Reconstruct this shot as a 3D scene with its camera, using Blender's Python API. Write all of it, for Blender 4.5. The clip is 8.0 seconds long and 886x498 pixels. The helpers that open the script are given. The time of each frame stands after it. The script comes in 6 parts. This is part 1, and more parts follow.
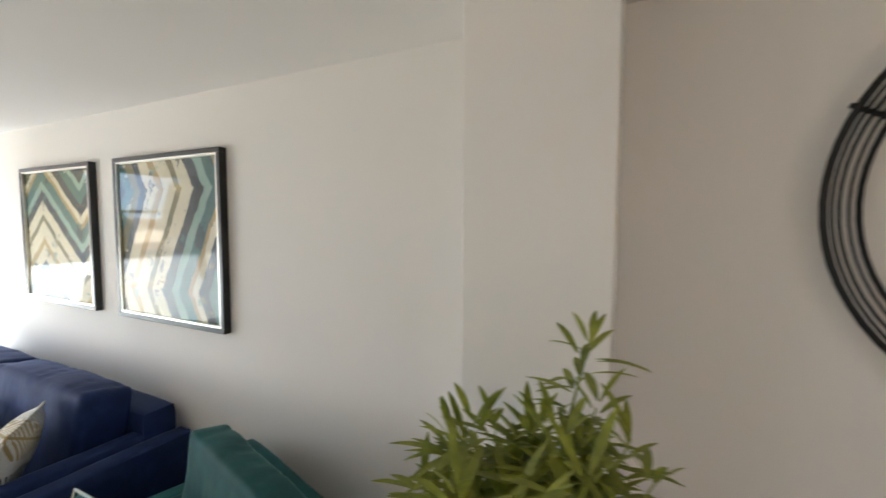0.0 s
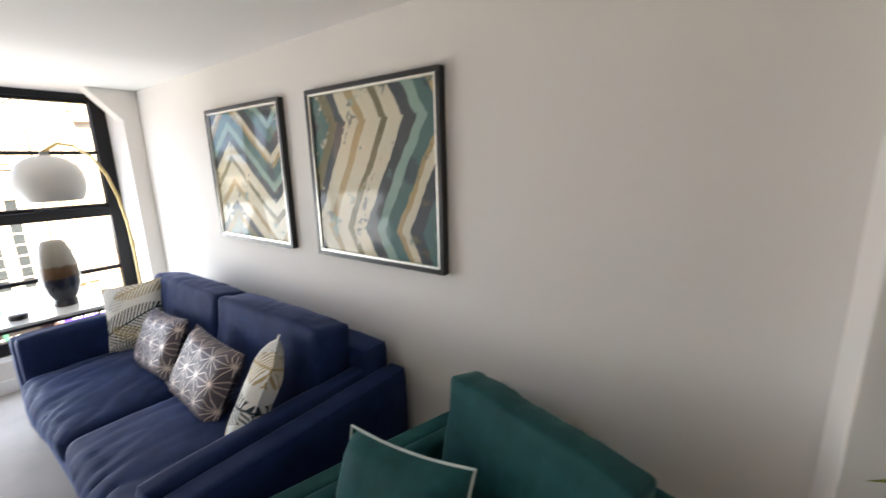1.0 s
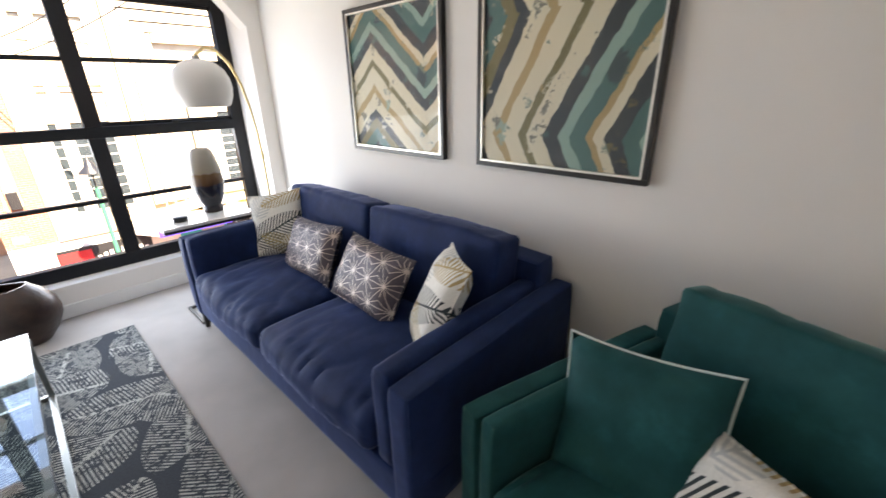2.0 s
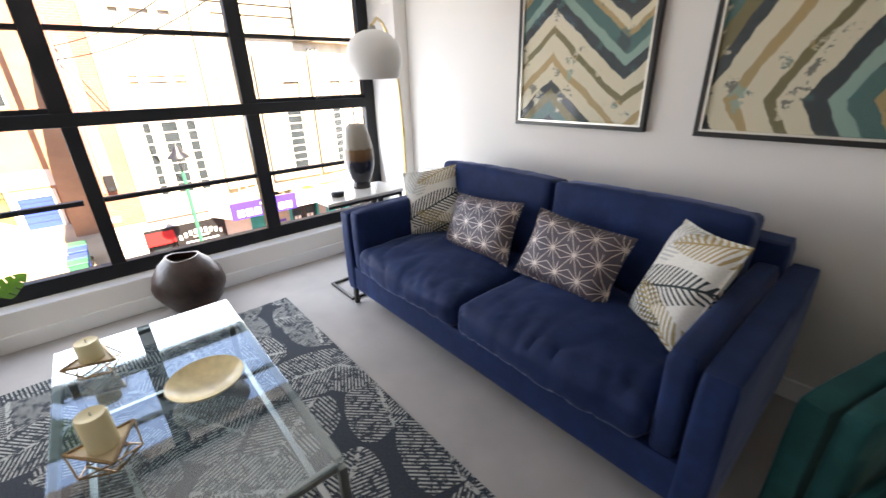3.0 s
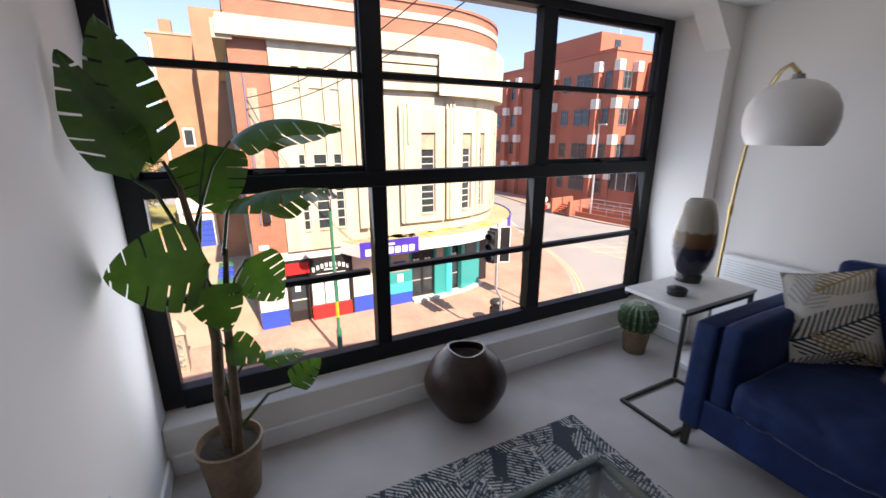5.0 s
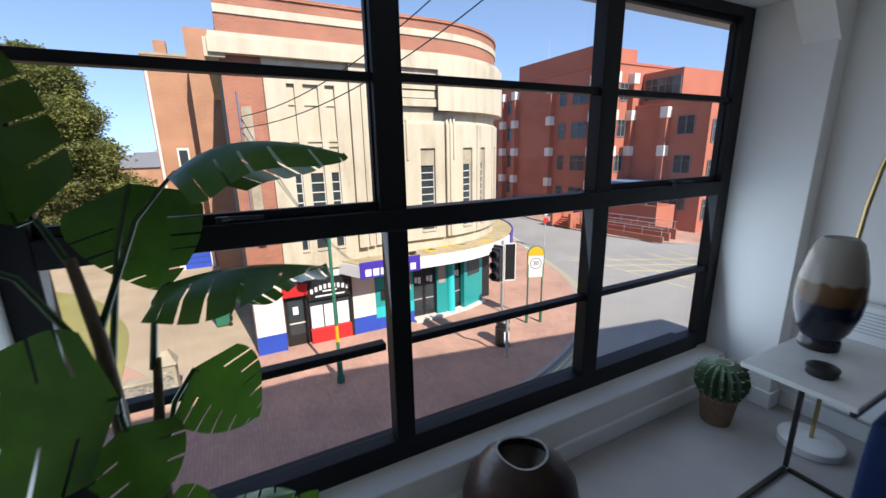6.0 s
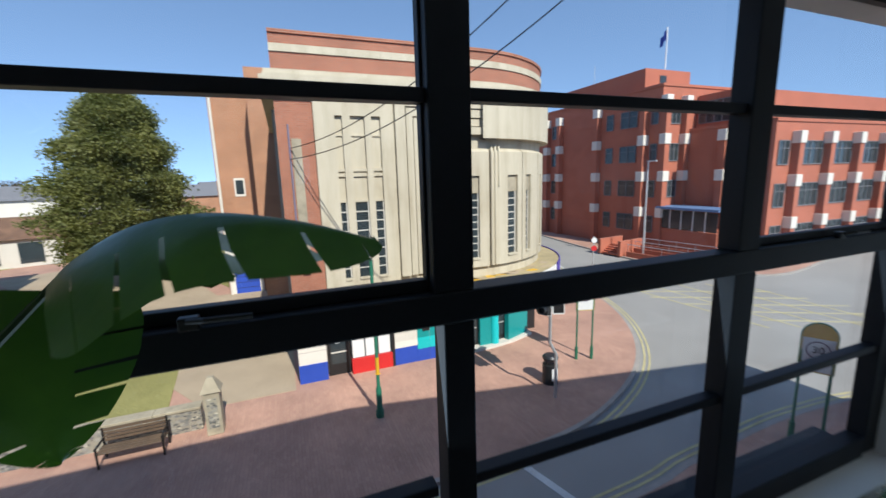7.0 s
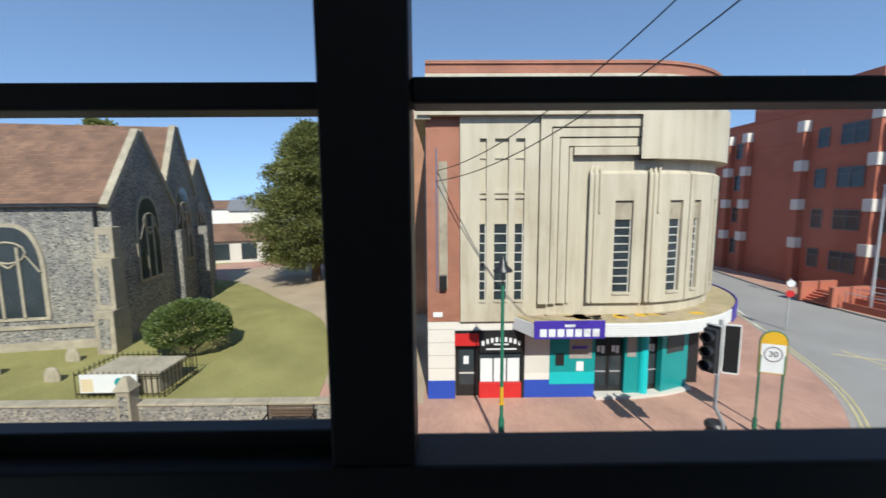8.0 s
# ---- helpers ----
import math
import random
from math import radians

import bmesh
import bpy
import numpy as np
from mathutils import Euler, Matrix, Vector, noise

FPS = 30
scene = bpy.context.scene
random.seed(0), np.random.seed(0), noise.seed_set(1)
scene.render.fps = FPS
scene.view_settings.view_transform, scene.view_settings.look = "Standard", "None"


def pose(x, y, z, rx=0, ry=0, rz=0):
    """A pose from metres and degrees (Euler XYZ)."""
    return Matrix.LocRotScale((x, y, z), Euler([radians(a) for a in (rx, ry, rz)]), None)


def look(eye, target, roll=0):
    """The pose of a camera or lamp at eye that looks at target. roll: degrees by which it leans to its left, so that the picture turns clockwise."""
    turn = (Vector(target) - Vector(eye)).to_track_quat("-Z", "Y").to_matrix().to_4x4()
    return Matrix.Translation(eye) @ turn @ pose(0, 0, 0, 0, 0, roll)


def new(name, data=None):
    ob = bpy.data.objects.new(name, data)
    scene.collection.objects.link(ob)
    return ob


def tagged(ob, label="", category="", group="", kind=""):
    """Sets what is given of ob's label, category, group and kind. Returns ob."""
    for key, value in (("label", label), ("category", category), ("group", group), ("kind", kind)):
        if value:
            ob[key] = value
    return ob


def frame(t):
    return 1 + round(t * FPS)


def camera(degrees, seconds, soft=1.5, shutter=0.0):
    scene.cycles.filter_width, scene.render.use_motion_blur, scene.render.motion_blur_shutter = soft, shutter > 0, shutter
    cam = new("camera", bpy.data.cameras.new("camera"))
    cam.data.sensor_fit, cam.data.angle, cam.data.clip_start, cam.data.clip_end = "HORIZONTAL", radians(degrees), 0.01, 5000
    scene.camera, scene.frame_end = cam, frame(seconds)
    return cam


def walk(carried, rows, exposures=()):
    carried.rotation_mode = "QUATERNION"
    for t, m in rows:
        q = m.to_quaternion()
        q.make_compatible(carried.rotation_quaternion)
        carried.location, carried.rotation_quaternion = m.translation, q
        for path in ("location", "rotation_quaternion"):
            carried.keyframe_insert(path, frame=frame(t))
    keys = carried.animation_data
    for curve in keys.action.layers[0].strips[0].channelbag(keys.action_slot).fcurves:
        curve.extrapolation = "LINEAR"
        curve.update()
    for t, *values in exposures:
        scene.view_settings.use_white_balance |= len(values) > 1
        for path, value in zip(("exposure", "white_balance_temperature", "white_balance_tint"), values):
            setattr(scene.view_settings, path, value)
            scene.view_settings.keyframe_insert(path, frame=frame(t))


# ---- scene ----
cam = camera(95.5, 8.0, shutter=0.3)
PATH = [
    (0, (-0.003, 0.4, 1.607), (-0.857, 2.204, 1.475), 0.3),
    (0.3, (-0.204, 0.362, 1.606), (-1.147, 2.116, 1.414), 0.1),
    (0.5, (-0.341, 0.303, 1.608), (-1.338, 2.019, 1.36), -0.6),
    (0.7, (-0.455, 0.275, 1.605), (-1.502, 1.952, 1.301), -0.8),
    (1, (-0.648, 0.275, 1.576), (-1.807, 1.847, 1.147), -1.5),
    (1.5, (-0.904, 0.214, 1.497), (-2.163, 1.634, 0.865), -1.3),
    (1.7, (-0.976, 0.115, 1.49), (-2.231, 1.508, 0.794), -1.0),
    (3, (-1.683, -0.547, 1.381), (-3.095, 0.643, 0.612), -1.7),
    (3.5, (-1.975, -0.775, 1.393), (-3.404, 0.368, 0.586), -0.6),
    (4, (-2.292, -1.027, 1.415), (-3.818, 0.07, 0.73), -1.0),
    (4.5, (-2.64, -1.142, 1.414), (-4.289, -0.149, 0.873), 1.2),
    (5, (-2.99, -1.234, 1.443), (-4.706, -0.363, 0.898), 0.1),
    (5.2, (-3.106, -1.235, 1.46), (-4.835, -0.381, 0.933), -1.3),
    (6.5, (-3.872, -1.023, 1.485), (-5.609, -0.135, 1.043), -0.5),
    (7, (-4.091, -0.967, 1.532), (-5.927, -0.254, 1.181), -1.7),
    (7.5, (-4.282, -0.738, 1.571), (-6.223, -0.365, 1.263), -0.5),
    (8, (-4.469, -0.54, 1.588), (-6.454, -0.518, 1.35), -0.4),
]
EXPOSURES = [(0, 4.17, 7900, 14), (1.0, 3.88, 8000, 18), (1.5, 3.9, 8050, 19), (3, 3.62, 8050, 20), (3.5, 3.42, 7950, 21), (4, 3.0, 7800, 23), (4.5, 2.5, 7600, 24), (5, 2.03, 7450, 23), (5.2, 1.9, 7200, 21), (6.3, 1.25, 6250, 11), (7, 1.02, 6050, 7), (8, 0.95, 6050, 6)]
walk(cam, [(t, look(eye, target, roll)) for t, eye, target, roll in PATH], EXPOSURES)

# ---- world, sun, light ----
SUN_EL, SUN_AZ = radians(43), radians(8)          # the sun stands behind the flat, a little towards +y
world = bpy.data.worlds.new("sky")
scene.world = world
world.use_nodes = True
wn = world.node_tree.nodes
sky = wn.new("ShaderNodeTexSky")
sky.sky_type = "NISHITA"
sky.sun_disc = False
sky.sun_elevation = SUN_EL
sky.sun_rotation = radians(90) - SUN_AZ
sky.air_density, sky.dust_density, sky.ozone_density = 1.0, 0.0, 0.6
lift = wn.new("ShaderNodeMapping")            # keeps the deep blue of the upper sky down to the roofs
lift.inputs["Location"].default_value = (0, 0, 0.24)
world.node_tree.links.new(wn.new("ShaderNodeTexCoord").outputs["Generated"], lift.inputs[0])
world.node_tree.links.new(lift.outputs[0], sky.inputs[0])
world.node_tree.links.new(sky.outputs[0], wn["Background"].inputs[0])
wn["Background"].inputs[1].default_value = 0.114
sun = new("sun", bpy.data.lights.new("sun", "SUN"))
sun.data.energy, sun.data.angle, sun.data.color = 3.2, radians(0.5), (1.0, 0.93, 0.82)
sun.matrix_world = look((30, 4, 30), (30 - math.cos(SUN_AZ) * math.cos(SUN_EL), 4 - math.sin(SUN_AZ) * math.cos(SUN_EL), 30 - math.sin(SUN_EL)))
# added area lamp just inside the window, boosting the sky light that falls in
broad = new("daylight_fill", bpy.data.lights.new("daylight_fill", "AREA"))
broad.data.shape, broad.data.size, broad.data.size_y = "RECTANGLE", 2.95, 0.84
broad.data.energy, broad.data.color = 5.9, (0.62, 0.81, 1.0)
broad.matrix_world = look((-4.90, -0.1, 0.78), (0, -0.1, 1.75))

# ---- helpers of this scene ----
WHITE = (0.8, 0.8, 0.78)


def nodes_of(name):
    m = bpy.data.materials.new(name)
    m.use_nodes = True
    t = m.node_tree
    return m, t, t.nodes["Principled BSDF"]


def nd(t, kind, **sets):
    n = t.nodes.new("ShaderNode" + kind)
    for k, v in sets.items():
        if k == "op":
            n.operation = v
        elif k == "blend":
            n.blend_type = v
    return n


def mth(t, op, a, b=None):
    n = t.nodes.new("ShaderNodeMath")
    n.operation = op
    for i, v in enumerate((a, b)):
        if v is None:
            continue
        if isinstance(v, (int, float)):
            n.inputs[i].default_value = v
        else:
            t.links.new(v, n.inputs[i])
    return n.outputs[0]


def mixc(t, fac, a, b):
    n = t.nodes.new("ShaderNodeMix")
    n.data_type = "RGBA"
    for i, v in ((0, fac), (6, a), (7, b)):
        if isinstance(v, (int, float)):
            n.inputs[i].default_value = v
        elif isinstance(v, tuple):
            n.inputs[i].default_value = (*v, 1)
        else:
            t.links.new(v, n.inputs[i])
    return n.outputs[2]


def ramp(t, fac, stops, constant=False):
    n = t.nodes.new("ShaderNodeValToRGB")
    r = n.color_ramp
    if constant:
        r.interpolation = "CONSTANT"
    while len(r.elements) < len(stops):
        r.elements.new(0.5)
    for e, (p, c) in zip(r.elements, stops):
        e.position, e.color = p, (*c, 1)
    t.links.new(fac, n.inputs[0])
    return n.outputs[0]


def noise_of(t, vec, scale, detail=3.0, rough=0.55):
    n = t.nodes.new("ShaderNodeTexNoise")
    n.inputs["Scale"].default_value, n.inputs["Detail"].default_value, n.inputs["Roughness"].default_value = scale, detail, rough
    t.links.new(vec, n.inputs["Vector"])
    return n.outputs[0]


def bump(t, b, height, strength, dist):
    n = t.nodes.new("ShaderNodeBump")
    n.inputs["Strength"].default_value, n.inputs["Distance"].default_value = strength, dist
    t.links.new(height, n.inputs["Height"])
    t.links.new(n.outputs[0], b.inputs["Normal"])


def coords(t, kind="Object"):
    return t.nodes.new("ShaderNodeTexCoord").outputs[kind]


def world_pos(t):
    return t.nodes.new("ShaderNodeNewGeometry").outputs["Position"]


def plain(name, c, rough=0.6, metal=0.0, grain=60.0, var=0.12, blotch=2.5, relief=0.15, depth=0.002, sheen=0.0, spec=0.5):
    """A surface with large blotches and fine grain in its colour and relief."""
    m, t, b = nodes_of(name)
    v = coords(t)
    big, fine = noise_of(t, v, blotch, 4), noise_of(t, v, grain, 3)
    f = mth(t, "ADD", mth(t, "MULTIPLY", big, 0.6), mth(t, "MULTIPLY", fine, 0.4))
    lo, hi = tuple(x * (1 - var) for x in c), tuple(min(1, x * (1 + var)) for x in c)
    t.links.new(ramp(t, f, [(0.3, lo), (0.7, hi)]), b.inputs["Base Color"])
    b.inputs["Roughness"].default_value, b.inputs["Metallic"].default_value = rough, metal
    b.inputs["Specular IOR Level"].default_value = spec
    if sheen:
        b.inputs["Sheen Weight"].default_value = sheen
        b.inputs["Sheen Roughness"].default_value = 0.4
    if relief:
        bump(t, b, fine, relief, depth)
    return m


def brickwork(name, c1, c2, mortar, scale=1.0, w=0.225, h=0.075, rough=0.85, dirt=0.25):
    """Courses of bricks in world size, laid on upright walls of any direction."""
    m, t, b = nodes_of(name)
    p = t.nodes.new("ShaderNodeSeparateXYZ")
    t.links.new(world_pos(t), p.inputs[0])
    c = t.nodes.new("ShaderNodeCombineXYZ")
    t.links.new(mth(t, "ADD", p.outputs[0], p.outputs[1]), c.inputs[0])
    t.links.new(p.outputs[2], c.inputs[1])
    n = t.nodes.new("ShaderNodeTexBrick")
    t.links.new(c.outputs[0], n.inputs["Vector"])
    for k, v in (("Color1", c1), ("Color2", c2), ("Mortar", mortar)):
        n.inputs[k].default_value = (*v, 1)
    n.inputs["Scale"].default_value = scale
    n.inputs["Brick Width"].default_value, n.inputs["Row Height"].default_value = w, h
    n.inputs["Mortar Size"].default_value = 0.008
    big = noise_of(t, world_pos(t), 0.7, 4)
    d = ramp(t, big, [(0.3, (1 - dirt,) * 3), (0.7, (1.0,) * 3)])
    x = t.nodes.new("ShaderNodeMix")
    x.data_type, x.blend_type = "RGBA", "MULTIPLY"
    x.inputs[0].default_value = 1
    t.links.new(n.outputs[0], x.inputs[6])
    t.links.new(d, x.inputs[7])
    t.links.new(x.outputs[2], b.inputs["Base Color"])
    b.inputs["Roughness"].default_value = rough
    bump(t, b, n.outputs["Fac"], -0.4, 0.01)
    return m


def part(name, bm, material, parent=None, label="", loc=None, smooth=False, rot=None):
    me = bpy.data.meshes.new(name)
    bmesh.ops.recalc_face_normals(bm, faces=bm.faces)
    bm.to_mesh(me)
    bm.free()
    if smooth:
        for p in me.polygons:
            p.use_smooth = True
        me.set_sharp_from_angle(angle=radians(40))
    me.materials.append(material)
    ob = new(name, me)
    if parent is not None:
        ob.parent = parent
    if loc is not None:
        ob.location = loc
    if rot is not None:
        ob.rotation_euler = [radians(a) for a in rot]
    if label:
        ob["label"] = label
    return ob


def thing(name, label, category, loc=(0, 0, 0), rz=0.0, group="", kind=""):
    ob = new(name)
    ob.empty_display_size = 0.1
    ob.location, ob.rotation_euler = loc, (0, 0, radians(rz))
    return tagged(ob, label, category, group, kind)


def struct(name, bm, material, label, category, smooth=False):
    return tagged(part(name, bm, material, smooth=smooth), label, category, kind="structure")


def bevel(bm, w, seg=2):
    bmesh.ops.bevel(bm, geom=list(bm.edges), offset=w, segments=seg, profile=0.5, affect="EDGES")
    return bm


def box(x0, x1, y0, y1, z0, z1, bev=0.0, seg=2, bm=None):
    b = bmesh.new()
    bmesh.ops.create_cube(b, size=1)
    for v in b.verts:
        v.co = Vector(((x0 + x1) / 2 + v.co.x * (x1 - x0), (y0 + y1) / 2 + v.co.y * (y1 - y0), (z0 + z1) / 2 + v.co.z * (z1 - z0)))
    if bev:
        bevel(b, bev, seg)
    if bm is None:
        return b
    return join(bm, b)


def join(bm, b):
    me = bpy.data.meshes.new("tmp")
    b.to_mesh(me)
    b.free()
    bm.from_mesh(me)
    bpy.data.meshes.remove(me)
    return bm


def prism(poly, z0, z1, bm=None):
    """A flat polygon in x and y, raised from z0 to z1."""
    b = bm or bmesh.new()
    lo = [b.verts.new((x, y, z0)) for x, y in poly]
    hi = [b.verts.new((x, y, z1)) for x, y in poly]
    n = len(poly)
    b.faces.new(hi)
    b.faces.new(lo[::-1])
    for i in range(n):
        b.faces.new((lo[i], lo[(i + 1) % n], hi[(i + 1) % n], hi[i]))
    return b


def lathe(profile, seg=32, bm=None, at=(0, 0, 0)):
    b = bm or bmesh.new()
    rings = []
    for r, z in profile:
        if r < 1e-6:
            rings.append([b.verts.new((at[0], at[1], at[2] + z))])
        else:
            rings.append([b.verts.new((at[0] + r * math.cos(2 * math.pi * i / seg), at[1] + r * math.sin(2 * math.pi * i / seg), at[2] + z)) for i in range(seg)])
    for a, c in zip(rings, rings[1:]):
        for i in range(seg):
            j = (i + 1) % seg
            q = [a[i % len(a)], a[j % len(a)], c[j % len(c)], c[i % len(c)]]
            q = list(dict.fromkeys(q))
            if len(q) > 2:
                b.faces.new(q)
    return b


def tube(pts, r, seg=8, closed=False, bm=None, taper=None):
    """A round bar along points; taper gives a radius for each point."""
    b = bm or bmesh.new()
    pts = [Vector(p) for p in pts]
    n = len(pts)
    rings = []
    side = None
    for i, p in enumerate(pts):
        a = pts[(i - 1) % n] if (closed or i) else p
        c = pts[(i + 1) % n] if (closed or i < n - 1) else p
        d = (c - a).normalized()
        if side is None:
            side = d.orthogonal().normalized()
        side = (side - d * side.dot(d)).normalized()
        up = d.cross(side)
        rr = taper[i] if taper else r
        rings.append([b.verts.new(p + rr * (math.cos(2 * math.pi * k / seg) * side + math.sin(2 * math.pi * k / seg) * up)) for k in range(seg)])
    for i in range(n if closed else n - 1):
        u, v = rings[i], rings[(i + 1) % n]
        for k in range(seg):
            b.faces.new((u[k], u[(k + 1) % seg], v[(k + 1) % seg], v[k]))
    if not closed:
        b.faces.new(rings[0][::-1])
        b.faces.new(rings[-1])
    return b


def pillow(w, h, t, corner=0.12, seed=0, n=14):
    """A stuffed cushion that stands on its edge in x and z, t thick in y, with drawn-out corners."""
    b = bmesh.new()
    grid = {}
    for s in (-1, 1):
        for i in range(n + 1):
            for j in range(n + 1):
                u, v = 2 * i / n - 1, 2 * j / n - 1
                edge = i in (0, n) or j in (0, n)
                if edge and s == 1:
                    grid[s, i, j] = grid[-1, i, j]
                    continue
                pinch = 1 - corner * 0.5 * ((1 - v * v) * abs(u) ** 3)
                pinch2 = 1 - corner * 0.5 * ((1 - u * u) * abs(v) ** 3)
                d = ((1 - u ** 4) * (1 - v ** 4)) ** 0.55
                wob = 0.12 * noise.noise((u * 2.2 + seed * 7, v * 2.2, s)) * d
                grid[s, i, j] = b.verts.new((u * w / 2 * pinch, s * t / 2 * (d + wob), v * h / 2 * pinch2))
        for i in range(n):
            for j in range(n):
                b.faces.new((grid[s, i, j], grid[s, i + 1, j], grid[s, i + 1, j + 1], grid[s, i, j + 1]))
    return b


def padded(x0, x1, y0, y1, z0, z1, r=0.04, crown=0.02, wrinkle=0.006, seed=0, n=10, crease=0.0):
    """An upholstered block: rounded edges, a crowned top and soft unevenness."""
    b = bmesh.new()
    bmesh.ops.create_cube(b, size=1)
    for v in b.verts:
        v.co = Vector(((x0 + x1) / 2 + v.co.x * (x1 - x0), (y0 + y1) / 2 + v.co.y * (y1 - y0), (z0 + z1) / 2 + v.co.z * (z1 - z0)))
    bmesh.ops.subdivide_edges(b, edges=list(b.edges), cuts=n, use_grid_fill=True)
    cx, cy, cz = (x0 + x1) / 2, (y0 + y1) / 2, (z0 + z1) / 2
    hx, hy, hz = (x1 - x0) / 2, (y1 - y0) / 2, (z1 - z0) / 2
    for v in b.verts:
        p = v.co - Vector((cx, cy, cz))
        q = Vector((max(-hx + r, min(hx - r, p.x)), max(-hy + r, min(hy - r, p.y)), max(-hz + r, min(hz - r, p.z))))
        d = p - q
        if d.length > 1e-6:
            p = q + d.normalized() * r
        u, w2, w3 = p.x / hx, p.y / hy, p.z / hz
        p.z += crown * (1 - u * u) * (1 - w2 * w2) * w3
        p.y += crown * 0.6 * (1 - u * u) * (1 - w3 * w3) * w2
        p += Vector(noise.noise_vector((p.x * 7 + seed * 3.1, p.y * 7, p.z * 7))) * wrinkle
        if crease:
            k = (1 - abs(2.2 * noise.noise((p.x * 8.5 + seed * 5.3 + p.y * 2.0, p.y * 2.2 - p.x * 1.5, p.z * 3 + seed)))) 
            k2 = (1 - abs(2.2 * noise.noise((p.x * 15 + seed * 2.3, p.y * 6 + p.x * 3, p.z * 9))))
            rim = max(abs(u), abs(w2), abs(w3) if hz > hy else 0.0) ** 2
            p -= Vector((0.0, 0.4 * w2, w3)) * crease * (max(0.0, k) ** 5 * (0.25 + 0.75 * rim) + 0.25 * max(0.0, k2) ** 5 * rim)
        v.co = p + Vector((cx, cy, cz))
    return b

# ---- materials ----
M = {}
M["wall"] = plain("wall_paint", (0.84, 0.805, 0.76), 0.85, grain=220, var=0.015, blotch=1.2, relief=0.05, depth=0.0006)
M["ceiling"] = plain("ceiling_paint", (0.86, 0.835, 0.80), 0.9, grain=200, var=0.015, blotch=1.0, relief=0.05, depth=0.0006)
M["gloss_white"] = plain("white_satin_paint", (0.82, 0.82, 0.80), 0.35, grain=120, var=0.02, relief=0.03, depth=0.0004)
M["carpet"] = plain("carpet", (0.44, 0.41, 0.39), 0.95, grain=420, var=0.16, blotch=3.0, relief=0.8, depth=0.004, sheen=0.2, spec=0.1)
M["frame_black"] = plain("window_frame_paint", (0.009, 0.009, 0.011), 0.5, grain=90, var=0.3, relief=0.08, depth=0.0006, spec=0.3)
M["glossblack"] = plain("black_wood", (0.012, 0.010, 0.009), 0.35, grain=60, var=0.3)
M["silver"] = plain("silver_leaf", (0.7, 0.68, 0.62), 0.35, metal=0.9, grain=100)


def velvet(name, c, sheen):
    """Pile whose colour is mottled to look unevenly lit, with soft creases over fine nap."""
    m, t, b = nodes_of(name)
    v = coords(t)
    big, nap, brush = noise_of(t, v, 3.5, 4, 0.6), noise_of(t, v, 320, 2), noise_of(t, v, 11, 5, 0.65)
    f = mth(t, "ADD", mth(t, "MULTIPLY", big, 0.5), mth(t, "MULTIPLY", brush, 0.5))
    t.links.new(ramp(t, f, [(0.32, tuple(x * 0.62 for x in c)), (0.55, c), (0.72, tuple(x * 1.6 for x in c))]), b.inputs["Base Color"])
    b.inputs["Roughness"].default_value, b.inputs["Specular IOR Level"].default_value = 0.7, 0.2
    b.inputs["Sheen Weight"].default_value, b.inputs["Sheen Roughness"].default_value = sheen, 0.28
    b.inputs["Sheen Tint"].default_value = (0.55, 0.65, 1.0, 1) if c[2] > c[1] * 2 else (0.6, 1.0, 0.95, 1)
    mp = t.nodes.new("ShaderNodeMapping")
    mp.inputs["Scale"].default_value = (1.0, 0.7, 1.0)
    mp.inputs["Rotation"].default_value = (0, 0, 0.5)
    t.links.new(v, mp.inputs[0])
    crease = mth(t, "ABSOLUTE", mth(t, "SUBTRACT", noise_of(t, mp.outputs[0], 7, 2, 0.5), 0.5))
    hgt = mth(t, "ADD", mth(t, "MINIMUM", mth(t, "MULTIPLY", crease, 6.0), 1.0), mth(t, "MULTIPLY", nap, 0.05))
    bump(t, b, hgt, 0.09, 0.008)
    return m


M["velvet_blue"] = velvet("blue_velvet", (0.0105, 0.027, 0.094), 0.42)
M["velvet_teal"] = velvet("teal_velvet", (0.008, 0.078, 0.080), 0.40)
M["piping"] = plain("pale_piping", (0.6, 0.66, 0.62), 0.8, grain=400)
M["dark_metal"] = plain("dark_metal", (0.05, 0.045, 0.04), 0.4, metal=0.8, grain=80)
M["chrome"] = plain("brushed_steel", (0.30, 0.30, 0.28), 0.32, metal=1.0, grain=120, var=0.06, relief=0.02)
M["brass"] = plain("brass", (0.55, 0.40, 0.18), 0.3, metal=1.0, grain=80, var=0.08)
M["marble"] = plain("white_marble", (0.75, 0.74, 0.72), 0.25, grain=14, var=0.06, blotch=5, relief=0)
M["bronze"] = plain("aged_bronze", (0.26, 0.17, 0.09), 0.4, metal=0.9, grain=80, var=0.2)
M["wax"] = plain("candle_wax", (0.80, 0.70, 0.42), 0.55, grain=30, var=0.05, relief=0.05)
M["bowl_out"] = plain("pale_wood", (0.62, 0.50, 0.32), 0.5, grain=40, var=0.1)
M["bowl_in"] = plain("gold_enamel", (0.85, 0.69, 0.40), 0.3, grain=26, var=0.25, blotch=7)
M["shade"] = plain("white_shade", (0.76, 0.74, 0.71), 0.35, grain=100, var=0.02, relief=0.02)
M["vase"] = plain("dark_clay", (0.032, 0.014, 0.009), 0.38, grain=30, var=0.5, blotch=9, relief=0.5, depth=0.006)
M["pot"] = plain("aged_terracotta", (0.20, 0.13, 0.075), 0.75, grain=50, var=0.35, blotch=6, relief=0.4, depth=0.003)
M["soil"] = plain("soil", (0.03, 0.02, 0.013), 0.95, grain=90, var=0.5, relief=1, depth=0.01)
